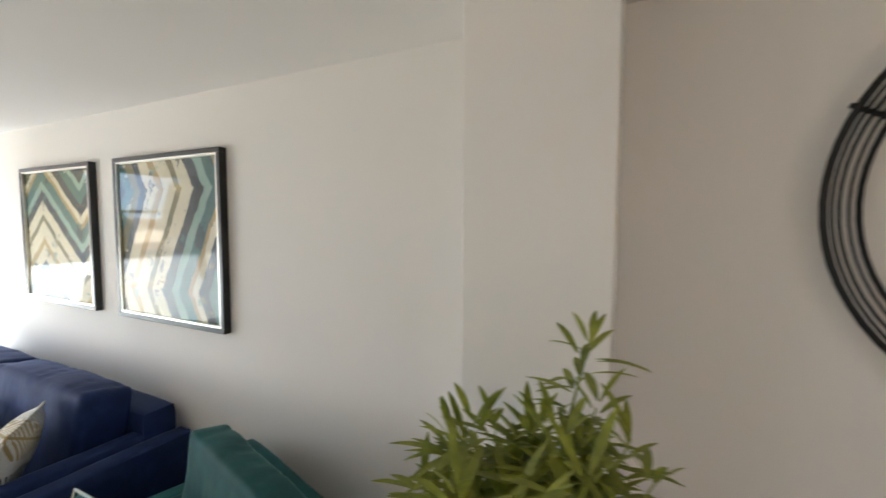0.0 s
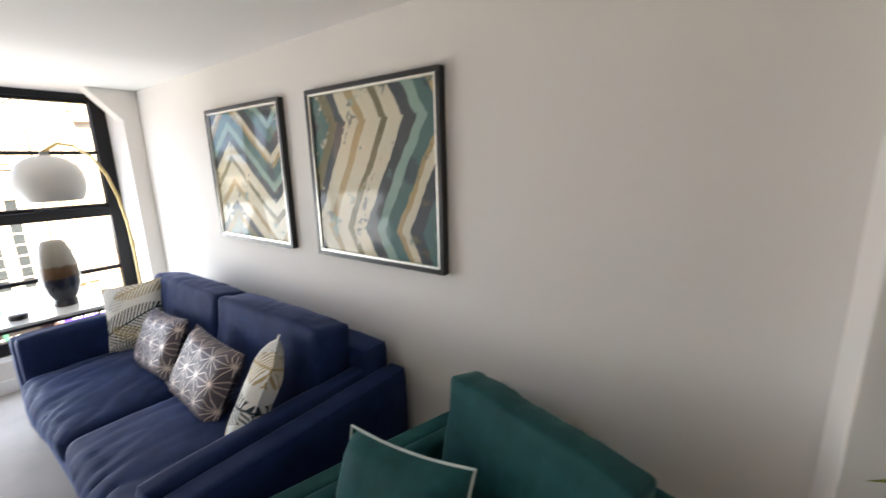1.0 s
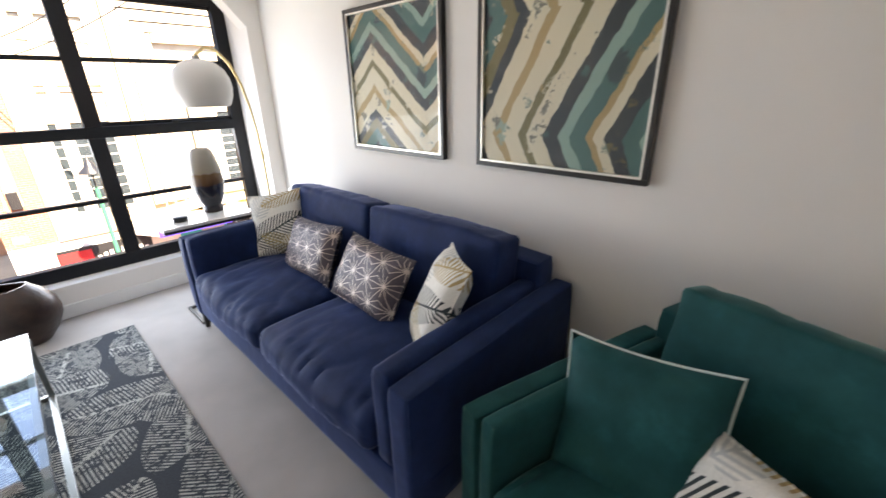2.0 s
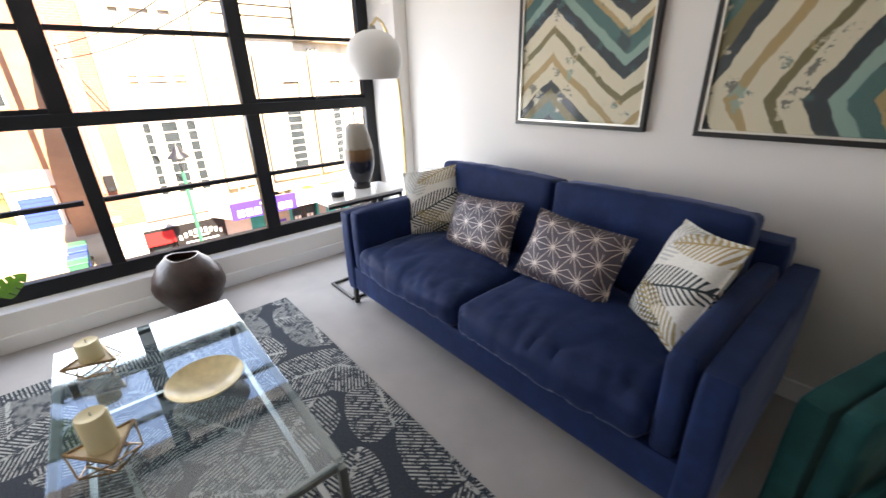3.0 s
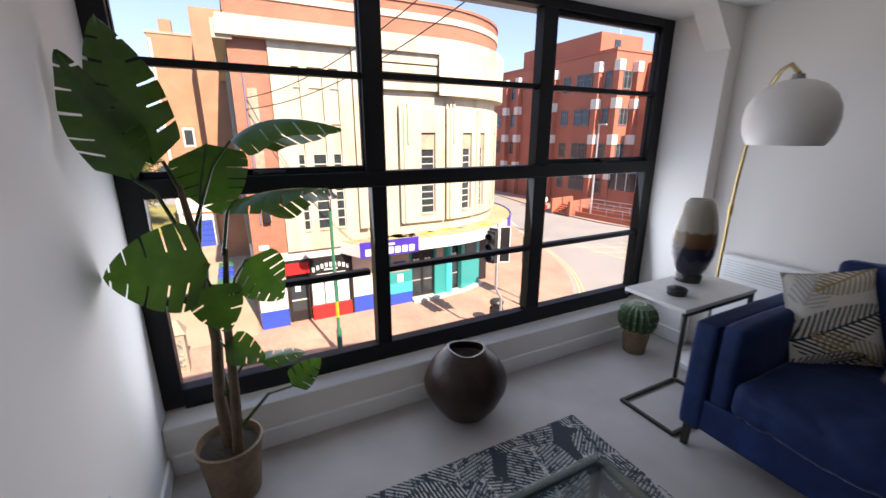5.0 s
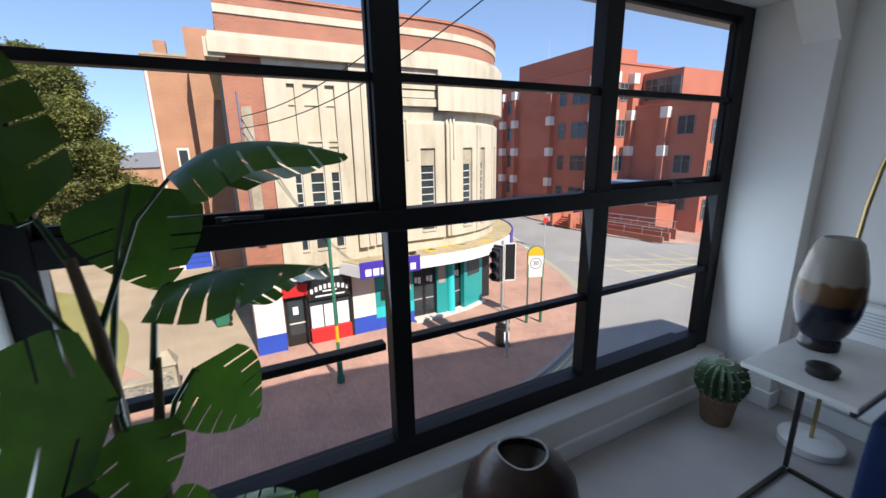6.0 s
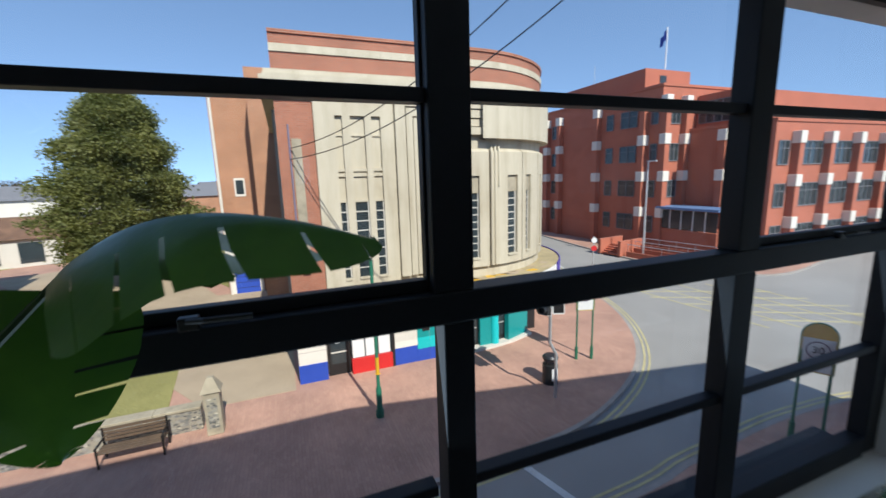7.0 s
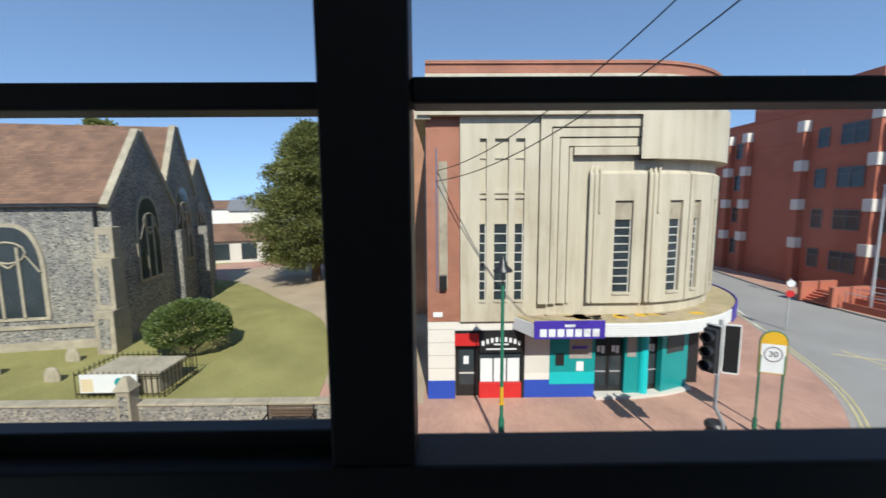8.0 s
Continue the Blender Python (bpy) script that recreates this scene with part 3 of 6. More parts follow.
struct("pier_west", box(-4.995, -4.55, 1.45, NY, 0.0, CZ, 0.004), M["wall"], "white boxed pier beside the window", "wall")
b = bmesh.new()
for x in (-4.69, -4.545):
    for y, z in ((1.46, 1.93), (1.46, CZ + 0.01), (1.24, CZ + 0.01)):
        b.verts.new((x, y, z))
b.verts.ensure_lookup_table()
v = b.verts
b.faces.new((v[0], v[1], v[2]))
b.faces.new((v[5], v[4], v[3]))
for i, j in ((0, 1), (1, 2), (2, 0)):
    b.faces.new((v[i], v[i + 3], v[j + 3], v[j]))
struct("trim_corner", b, M["wall"], "white sloping boxed corner under the ceiling", "trim")
struct("pier_north", box(-0.41, -0.04, 1.37, NY, 0.0, CZ, 0.004), M["wall"], "white painted pier that stands out from the wall", "wall")
for nm, bx in (("baseboard", box(-4.81, -4.785, SY + 0.015, 1.435, 0.0, 0.10, 0.005)), ("baseboard", box(-4.785, EX, SY, SY + 0.015, 0.0, 0.10, 0.005)),
               ("baseboard", box(-4.535, -0.415, NY - 0.015, NY, 0.0, 0.10, 0.005)), ("baseboard", box(-4.785, -4.535, 1.435, 1.45, 0.0, 0.10, 0.005)),
               ("baseboard", box(-4.55, -4.535, 1.45, NY - 0.015, 0.0, 0.10, 0.005)), ("baseboard", box(-0.42, -0.03, 1.355, 1.37, 0.0, 0.10, 0.005)),
               ("baseboard", box(-0.035, EX, NY - 0.015, NY, 0.0, 0.10, 0.005))):
    struct(nm, bx, M["gloss_white"], "white painted skirting board", "skirting")

# the window: a black steel frame of three columns, each with a transom and two glazing bars
win = tagged(new("window_1"), "large black steel-framed window of twelve panes", "window", kind="structure")
YL, M1, M2, YR = -1.57, (-0.67, -0.57), (0.36, 0.46), 1.352
ZB, ZLB, ZT, ZUB, ZTOP = 0.333, (0.737, 0.767), (1.195, 1.272), (1.690, 1.720), 2.115
XF0, XF1 = WX - 0.07, WX
part("window_frame", box(XF0, XF1, SY, YL, 0.25, CZ, 0.004), M["frame_black"], win, "black painted steel jamb")
part("window_frame", box(XF0, XF1, YR, 1.45, 0.25, CZ, 0.004), M["frame_black"], win)
part("window_frame", box(XF0, XF1, YL, YR, 0.235, ZB, 0.004), M["frame_black"], win)
part("window_frame", box(XF0, XF1, YL, YR, ZTOP, CZ, 0.004), M["frame_black"], win)
for y0, y1 in (M1, M2):
    part("mullion", box(XF0, XF1 + 0.003, y0, y1, ZT[1], ZTOP, 0.004), M["frame_black"], win)
    part("mullion", box(XF0, XF1 + 0.003, y0 + 0.022 if y0 < 0 else y0, y1, ZB, ZT[0], 0.004), M["frame_black"], win)
part("transom", box(XF0, XF1 + 0.006, YL, YR, ZT[0], ZT[1], 0.005), M["frame_black"], win, "thick black transom")
cols = ((YL, M1[0]), (M1[1], M2[0]), (M2[1], YR))
for k, (a, c) in enumerate(cols):
    for z0, z1 in (ZLB, ZUB if k == 0 else (ZUB[0] + 0.006, ZUB[1] + 0.005)):
        part("glazing_bar", box(XF0 + 0.012, XF1 - 0.012, a, c, z0, z1, 0.004), M["frame_black"], win)
    if k != 1:      # opening sashes in the upper half of the outer columns
        for y0, y1, z0, z1 in ((a, a + 0.006, ZT[1], ZTOP), (c - 0.006, c, ZT[1], ZTOP), (a + 0.006, c - 0.006, ZT[1], ZT[1] + 0.028), (a + 0.006, c - 0.006, ZTOP - 0.025, ZTOP)):
            part("sash", box(XF0 + 0.01, XF1 - 0.03, y0, y1, z0, z1, 0.003), M["frame_black"], win)
    for z0, z1 in ((ZB, ZLB[0]), (ZLB[1], ZT[0]), (ZT[1], ZUB[0]), (ZUB[1], ZTOP)):
        p = part("pane", box(WX - 0.056, WX - 0.050, a - 0.004, c + 0.004, z0 - 0.004, z1 + 0.004), M["pane"], win)
        p.visible_shadow = False
for y in (-1.15, 0.92):
    h = part("window_handle", box(WX - 0.012, WX + 0.010, y - 0.018, y + 0.018, ZT[1] - 0.004, ZT[1] + 0.022, 0.004), M["dark_metal"], win, "black window catch")
    part("handle_lever", tube([(WX + 0.012, y, ZT[1] + 0.016), (WX + 0.03, y + 0.03, ZT[1] + 0.02), (WX + 0.032, y + 0.11, ZT[1] + 0.018)], 0.006), M["dark_metal"], h)

# the building round and over the room, which shades the street
edge = [(-5.2, -26), (-5.2, 2.3), (-2.2, 18.4), (3.3, 18.4), (3.3, -26)]
own = thing("own_building", "brick block that holds the flat, seen from within", "building", kind="structure")
part("roof", prism(edge, CZ + 0.45, 5.3), M["brick_side"], own)
part("wall", prism([(-5.16, -26), (-5.16, 2.3), (-2.2, 18.3), (3.25, 18.3), (3.25, -26)], -6.6, -0.3), M["brick_side"], own)
part("wall", prism([(-5.16, 1.8), (-5.16, 2.3), (-2.2, 18.3), (3.25, 18.3), (3.25, 1.8)], -0.3, CZ + 0.45), M["brick_side"], own)
part("wall", box(-5.16, 3.25, -26, -1.9, -0.3, CZ + 0.45), M["brick_side"], own)

# sockets and heater
for x in (-4.10, -3.87):
    s = thing("wall_socket", "white plastic double wall socket", "socket", (x, SY, 0.46), group="sockets on the wall")
    part("plate", box(-0.073, 0.073, 0, 0.009, -0.043, 0.043, 0.003), M["plastic"], s)
    for k in (-0.036, 0.036):
        part("switch", box(k - 0.006, k + 0.006, 0.009, 0.013, 0.018, 0.034, 0.001), M["plastic"], s)
        for q, z in ((-0.009, -0.02), (0.009, -0.02), (0.0, -0.005)):
            part("pin_hole", box(k + q - 0.0025, k + q + 0.0025, 0.0085, 0.0094, z - 0.002, z + 0.002), M["dark_metal"], s)
rad = thing("panel_heater", "slim white electric panel heater with a slotted grille behind the sofa", "heater", (-3.99, NY, 0.14))
part("body", box(-0.40, 0.40, -0.075, -0.015, 0.0, 0.58, 0.012), M["gloss_white"], rad)
part("bracket", box(-0.30, 0.30, -0.016, 0.0, 0.1, 0.45), M["galv"], rad)
for g0 in (-0.37, 0.02):
    for i in range(7):
        part("vent_slot", box(g0, g0 + 0.35, -0.0775, -0.0745, 0.44 + i * 0.017, 0.446 + i * 0.017), M["galv"], rad)

# ---- sofa ----
sofa = thing("sofa", "navy blue velvet two-seat sofa with thin metal legs", "sofa", (-2.875, 0.52, 0))
W = 1.075
part("base", padded(-W, W, 0.005, 0.96, 0.13, 0.30, 0.02, 0.0, 0.002), M["velvet_blue"], sofa, smooth=True)
for s in (-1, 1):
    a = part("arm", padded(min(s * W, s * (W - 0.105)), max(s * W, s * (W - 0.105)), 0.0, 1.015, 0.12, 0.655, 0.022, 0.004, 0.003, s), M["velvet_blue"], sofa, smooth=True)
    part("inner_pad", padded(min(s * (W - 0.107), s * (W - 0.20)), max(s * (W - 0.107), s * (W - 0.20)), 0.012, 0.92, 0.28, 0.675, 0.03, 0.006, 0.004, s + 5), M["velvet_blue"], a, smooth=True)
part("back_frame", padded(-W + 0.1, W - 0.1, 0.85, 1.005, 0.2, 0.77, 0.03, 0.0, 0.003), M["velvet_blue"], sofa, smooth=True)
for k, (a, c) in enumerate(((-0.875, -0.005), (0.005, 0.875))):
    part("seat_cushion", padded(a, c, -0.015, 0.70, 0.285, 0.452, 0.05, 0.045, 0.007, k + 2, 44, 0.013), M["velvet_blue"], sofa, smooth=True)
    bc = part("back_cushion", padded(a + 0.005, c - 0.003, -0.10, 0.10, -0.235, 0.225, 0.03, 0.014, 0.005, k + 8, 34, 0.006), M["velvet_blue"], sofa, loc=(0, 0.755, 0.66), smooth=True, rot=(-9, 0, 0))
for x in (-W + 0.035, W - 0.035):
    for y in (0.035, 0.92):
        part("leg", box(x - 0.014, x + 0.014, y - 0.014, y + 0.014, 0, 0.135, 0.003), M["dark_metal"], sofa)


def cushion(name, label, mat, loc, rot, w, h, t, seed, piping=None, group="cushions on the sofa", draw=0.14):
    c = thing(name, label, "cushion", loc, group=group)
    c.rotation_euler = [radians(a) for a in rot]
    body = part("cover", pillow(w, h, t, draw, seed), mat, c, smooth=True)
    n = 40
    pts = []
    for i in range(n):
        q = i / n * 4
        s, f = int(q), (q - int(q)) * 2 - 1
        u, v2 = ((f, -1), (1, f), (-f, 1), (-1, -f))[s]
        pts.append((u * w / 2 * (1 - draw / 2 * (1 - v2 * v2) * abs(u) ** 3), 0, v2 * h / 2 * (1 - draw / 2 * (1 - u * u) * abs(v2) ** 3)))
    part("piping", tube(pts, 0.005, 6, True), piping or mat, c, smooth=True)
    return c


cushion("fern_cushion", "white cushion printed with dark and gold ferns", M["fern"], (-3.67, 1.06, 0.66), (-20, -8, 48), 0.35, 0.42, 0.12, 1)
cushion("star_cushion", "plum oblong cushion with metallic star lattice", M["star"], (-3.21, 1.025, 0.605), (-25, -4, -1), 0.52, 0.34, 0.13, 2)
cushion("star_cushion", "plum oblong cushion with metallic star lattice", M["star"], (-2.61, 1.0, 0.615), (-29, 3, -2), 0.50, 0.34, 0.14, 3)
cushion("fern_cushion", "white cushion printed with dark and gold ferns, propped at an angle", M["fern"], (-2.13, 0.99, 0.655), (-26, -2, -36), 0.33, 0.44, 0.13, 4)

# ---- armchair ----
chair = thing("armchair", "teal velvet armchair standing at an angle to the wall", "armchair", (-1.285, 0.515, 0), -17)
W = 0.455
part("base", padded(-W, W + 0.07, 0.005, 0.88, 0.13, 0.30, 0.02, 0, 0.002), M["velvet_teal"], chair, smooth=True)
for s in (-1, 1):
    W = 0.455 if s < 0 else 0.50
    a = part("arm", padded(min(s * W, s * (W - 0.08)), max(s * W, s * (W - 0.08)), 0.0, 0.84, 0.12, 0.62, 0.02, 0.004, 0.003, s), M["velvet_teal"], chair, smooth=True)
    part("inner_pad", padded(min(s * (W - 0.082), s * (W - 0.15)), max(s * (W - 0.082), s * (W - 0.15)), 0.012, 0.80, 0.28, 0.635, 0.025, 0.005, 0.004, s + 5), M["velvet_teal"], a, smooth=True)
part("back_frame", padded(-0.375, 0.40, 0.78, 0.925, 0.2, 0.74, 0.025, 0, 0.003), M["velvet_teal"], chair, smooth=True)
part("seat_cushion", padded(-0.305, 0.375, -0.01, 0.66, 0.285, 0.445, 0.05, 0.04, 0.01, 4, 34, 0.02), M["velvet_teal"], chair, smooth=True)
part("back_cushion", padded(-0.25, 0.355, -0.06, 0.06, -0.235, 0.232, 0.016, 0.012, 0.007, 12, 30, 0.005), M["velvet_teal"], chair, loc=(0, 0.685, 0.668), smooth=True, rot=(-9, 0, 0))
for x in (-0.42, 0.49):
    for y in (0.035, 0.85):
        part("leg", box(x - 0.014, x + 0.014, y - 0.014, y + 0.014, 0, 0.135, 0.003), M["dark_metal"], chair)
cushion("velvet_cushion", "dark teal velvet cushion with pale piping", M["velvet_teal"], (-1.32, 0.93, 0.585), (-24, -4, 4), 0.44, 0.43, 0.19, 6, M["piping"], "cushions on the armchair", 0.16)
cushion("silk_cushion", "small cream and gold striped cushion", M["fern"], (-1.03, 0.85, 0.57), (-34, 4, -20), 0.34, 0.24, 0.12, 7, None, "cushions on the armchair")

# ---- pictures ----
for x0, x1, art, lab in ((-3.402, -2.597, "art_up", "framed abstract painting of upward teal and cream chevrons"), (-2.375, -1.57, "art_side", "framed abstract painting of sideways teal and ochre chevrons")):
    cx, w, hh = (x0 + x1) / 2, (x1 - x0) / 2, 0.3975
    pic = thing("framed_picture", lab, "picture", (cx, NY, 1.5195), group="pictures over the sofa")
    for a in (((-w, w), (hh - 0.022, hh)), ((-w, w), (-hh, -hh + 0.022)), ((-w, -w + 0.022), (-hh + 0.022, hh - 0.022)), ((w - 0.022, w), (-hh + 0.022, hh - 0.022))):
        part("frame", box(a[0][0], a[0][1], -0.035, 0.0, a[1][0], a[1][1], 0.002), M["glossblack"], pic)
    w2, h2 = w - 0.022, hh - 0.022
    for a in (((-w2, w2), (h2 - 0.009, h2)), ((-w2, w2), (-h2, -h2 + 0.009)), ((-w2, -w2 + 0.009), (-h2 + 0.009, h2 - 0.009)), ((w2 - 0.009, w2), (-h2 + 0.009, h2 - 0.009))):
        part("inner_slip", box(a[0][0], a[0][1], -0.032, -0.006, a[1][0], a[1][1]), M["silver"], pic, "silver inner slip")
    part("painting", box(-w2 + 0.008, w2 - 0.008, -0.018, -0.004, -h2 + 0.008, h2 - 0.008), M[art], pic)
    g = part("glass", box(-w2 + 0.008, w2 - 0.008, -0.026, -0.024, -h2 + 0.008, h2 - 0.008), M["picture_glass"], pic)
    g.visible_shadow = False

# ---- round metal wall decoration ----
RX = 0.812
ring = thing("wall_ring", "round black wire wall decoration of nested hoops", "wall decoration", (RX, NY, 1.65))
for r, th in ((0.45, 0.0075), (0.436, 0.0035), (0.420, 0.0035), (0.404, 0.003), (0.388, 0.006)):
    part("hoop", tube([(r * math.cos(a * math.pi / 32), -0.02 - 0.012 * (r > 0.43), r * math.sin(a * math.pi / 32)) for a in range(64)], th, 8, True), M["iron"], ring, smooth=True)
for a in (18, 76, 153, 227, 280, 330):
    c, s = math.cos(radians(a)), math.sin(radians(a))
    part("clip", tube([(0.37 * c, -0.012, 0.37 * s), (0.46 * c, -0.012, 0.46 * s)], 0.006, 6), M["iron"], ring)

# ---- rug and coffee table ----
rug = tagged(part("rug", box(-1.15, 1.15, -0.81, 0.81, 0, 0.012, 0.004), M["rug"], loc=(-3.155, -0.60, 0.001)), "dark blue-grey rug with pale palm leaf pattern", "rug")
tab = thing("coffee_table", "low glass coffee table with a slim steel frame", "table", (-3.14, -0.5625, 0.013))
L, D, H = 0.63, 0.3275, 0.377
for sx in (-1, 1):
    for sy in (-1, 1):
        x, y = sx * (L - 0.0125), sy * (D - 0.0125)
        part("leg", box(x - 0.0125, x + 0.0125, y - 0.0125, y + 0.0125, 0, H - 0.026, 0.002), M["chrome"], tab)
for z in (0.0, H - 0.026):
    for s in (-1, 1):
        part("rail", box(-L + 0.026, L - 0.026, s * (D - 0.0125) - 0.0125, s * (D - 0.0125) + 0.0125, z, z + 0.02, 0.002), M["chrome"], tab)
        part("rail", box(s * (L - 0.0125) - 0.0125, s * (L - 0.0125) + 0.0125, -D + 0.026, D - 0.026, z, z + 0.02, 0.002), M["chrome"], tab)
part("glass_top", box(-L, L, -D, D, H - 0.006, H + 0.004, 0.001), M["table_glass"], tab).visible_shadow = False
TZ = 0.013 + H + 0.005

bowl = thing("bowl", "shallow pale wooden bowl with golden inside", "bowl", (-3.10, -0.46, TZ))
part("outer", lathe([(0, 0), (0.04, 0), (0.05, 0.003), (0.085, 0.018), (0.118, 0.045), (0.124, 0.052), (0.122, 0.054)], 48), M["bowl_out"], bowl, smooth=True)
part("inner", lathe([(0.1222, 0.0542), (0.114, 0.045), (0.085, 0.024), (0.04, 0.011), (0, 0.009)], 48), M["bowl_in"], bowl, "golden enamelled inside", smooth=True)
for x, y, h, rz in ((-3.50, -0.755, 0.075, 25), (-2.96, -0.745, 0.115, -8)):
    ho = thing("candle_holder", "angular bronze wire candle holder on the glass table", "candle holder", (x, y, TZ), rz, "candle holders")
    top = [(0.095 * math.cos(a), 0.095 * math.sin(a), 0.062) for a in (0.3, 0.3 + 2.094, 0.3 + 4.189)]
    mid = [(0.085 * math.cos(a), 0.085 * math.sin(a), 0.032) for a in (1.35, 1.35 + 2.094, 1.35 + 4.189)]
    bot = [(0.06 * math.cos(a), 0.06 * math.sin(a), 0.003) for a in (0.3, 0.3 + 2.094, 0.3 + 4.189)]
    for k in range(3):
        for p, q in ((top[k], mid[k]), (top[(k + 1) % 3], mid[k]), (mid[k], bot[k]), (mid[k], bot[(k + 1) % 3]), (bot[k], bot[(k + 1) % 3])):
            part("wire", tube([p, q], 0.003, 6), M["bronze"], ho)
        part("rim", tube([top[k], top[(k + 1) % 3]], 0.005, 6), M["bronze"], ho)
    b = bmesh.new()
    f0 = [b.verts.new((p[0] * 0.97, p[1] * 0.97, 0.058)) for p in top]
    f1 = [b.verts.new((p[0] * 0.97, p[1] * 0.97, 0.061)) for p in top]
    b.faces.new(f1)
    b.faces.new(f0[::-1])
    for k in range(3):
        b.faces.new((f0[k], f0[(k + 1) % 3], f1[(k + 1) % 3], f1[k]))
    part("tray", b, M["bowl_out"], ho)
    cd = thing("pillar_candle", "cream wax pillar candle in the wire holder", "candle", (x, y, TZ + 0.0615), 0, "candles on the table")
    part("wax", lathe([(0, 0), (0.036, 0), (0.038, 0.004), (0.038, h - 0.008), (0.035, h), (0.027, h - 0.002), (0.0, h - 0.006)], 32), M["wax"], cd, smooth=True)
    part("wick", tube([(0, 0, h - 0.007), (0.001, 0, h + 0.004), (0.003, 0.001, h + 0.009)], 0.0013, 5), M["black_paint"], cd)

# ---- side table with vase, arc lamp, floor vase, cactus ----
st = thing("side_table", "marble-topped side table with a dark steel frame", "side table", (-4.12, 0.745, 0))
part("top", box(-0.16, 0.16, -0.285, 0.285, 0.682, 0.702, 0.003), M["marble"], st)
for x in (-0.15, 0.15):
    part("post", box(x - 0.009, x + 0.009, 0.252, 0.27, 0.018, 0.682, 0.002), M["dark_metal"], st)
    part("runner", box(x - 0.009, x + 0.009, -0.205, 0.252, 0, 0.018, 0.002), M["dark_metal"], st)
    part("top_rail", box(x - 0.009, x + 0.009, -0.28, 0.252, 0.664, 0.682, 0.002), M["dark_metal"], st)
part("cross_bar", box(-0.14, 0.14, -0.205, -0.187, 0, 0.018, 0.002), M["dark_metal"], st)
part("cross_bar", box(-0.14, 0.14, 0.252, 0.27, 0, 0.018, 0.002), M["dark_metal"], st)


def banded(name):
    m, t, b_ = nodes_of(name)
    v = coords(t)
    sp = t.nodes.new("ShaderNodeSeparateXYZ")
    t.links.new(v, sp.inputs[0])
    z = mth(t, "ADD", sp.outputs[2], mth(t, "MULTIPLY", mth(t, "SUBTRACT", noise_of(t, v, 22, 5, 0.7), 0.5), 0.05))
    col = ramp(t, mth(t, "DIVIDE", z, 0.43), [(0.0, (0.03, 0.018, 0.012)), (0.1, (0.01, 0.011, 0.02)), (0.44, (0.012, 0.012, 0.022)), (0.47, (0.09, 0.04, 0.015)), (0.62, (0.13, 0.065, 0.022)), (0.645, (0.27, 0.235, 0.19)), (1.0, (0.36, 0.33, 0.28))])
    t.links.new(col, b_.inputs["Base Color"])
    b_.inputs["Roughness"].default_value = 0.22
    return m


vz = thing("glazed_vase", "tall egg-shaped vase glazed beige, brown and navy", "vase", (-4.20, 0.84, 0.703))
part("body", lathe([(0, 0), (0.062, 0), (0.064, 0.03), (0.058, 0.045), (0.078, 0.08), (0.098, 0.15), (0.103, 0.21), (0.098, 0.28), (0.083, 0.36), (0.066, 0.415), (0.05, 0.432), (0.035, 0.425), (0.0, 0.40)], 40), banded("vase_glaze"), vz, smooth=True)
tb = thing("trinket_box", "small round black lidded box on the side table", "box", (-4.10, 0.60, 0.703))
part("body", lathe([(0, 0), (0.042, 0), (0.044, 0.004), (0.044, 0.02), (0, 0.02)], 28), M["black_paint"], tb, smooth=True)
part("lid", lathe([(0.0, 0.0202), (0.046, 0.0202), (0.046, 0.028), (0.04, 0.032), (0, 0.033)], 28), M["black_paint"], tb, smooth=True)

lamp = thing("arc_lamp", "arc floor lamp with white dome shade and brass stem", "floor lamp", (-4.29, 1.29, 0))
part("base", lathe([(0, 0), (0.125, 0), (0.13, 0.005), (0.13, 0.04), (0.12, 0.048), (0, 0.05)], 40), M["marble"], lamp, "white marble base", smooth=True)
ax, ay = 0.383, -0.444
arc = [(0, 0, 0.05), (0, 0, 0.6), (0.0, 0.0, 1.0), (ax * 0.03, ay * 0.03, 1.2), (ax * 0.10, ay * 0.10, 1.38), (ax * 0.22, ay * 0.22, 1.54), (ax * 0.40, ay * 0.40, 1.66), (ax * 0.62, ay * 0.62, 1.725), (ax * 0.82, ay * 0.82, 1.735), (ax, ay, 1.685)]
part("stem", tube(arc, 0.009, 10), M["brass"], lamp, smooth=True)
part("collar", lathe([(0.0, 1.0), (0.013, 1.0), (0.013, 1.06), (0, 1.06)], 16), M["brass"], lamp)
sh = [(0.016, 0.265), (0.055, 0.259), (0.098, 0.240), (0.134, 0.205), (0.156, 0.158), (0.162, 0.108), (0.155, 0.055), (0.140, 0.018), (0.130, 0.004)]
part("shade", lathe(sh + [(r - 0.005, z) for r, z in sh[::-1]], 48), M["shade"], lamp, "white glossy dome shade", (ax, ay, 1.40), True)
part("cap", lathe([(0, 0.285), (0.02, 0.283), (0.024, 0.262), (0, 0.258)], 20), M["chrome"], lamp, "", (ax, ay, 1.40), True)

fv = thing("floor_vase", "big round dark brown clay vase by the window", "vase", (-4.585, -0.29, 0), 60)
b = lathe([(0, 0), (0.095, 0), (0.11, 0.012), (0.165, 0.09), (0.205, 0.175), (0.212, 0.22), (0.195, 0.29), (0.15, 0.365), (0.105, 0.405), (0.095, 0.42), (0.085, 0.418), (0.09, 0.40), (0.12, 0.36), (0.0, 0.2)], 40)
for v in b.verts:
    v.co.x *= 1.03
    v.co.y *= 0.88
    v.co.z *= 0.94
    v.co.z += 0.007 * (v.co.z / 0.42) * math.cos(math.atan2(v.co.y, v.co.x) * 2)
    v.co += Vector(noise.noise_vector(v.co * 9)) * 0.006 * (v.co.z > 0.05)
part("body", b, M["vase"], fv, smooth=True)

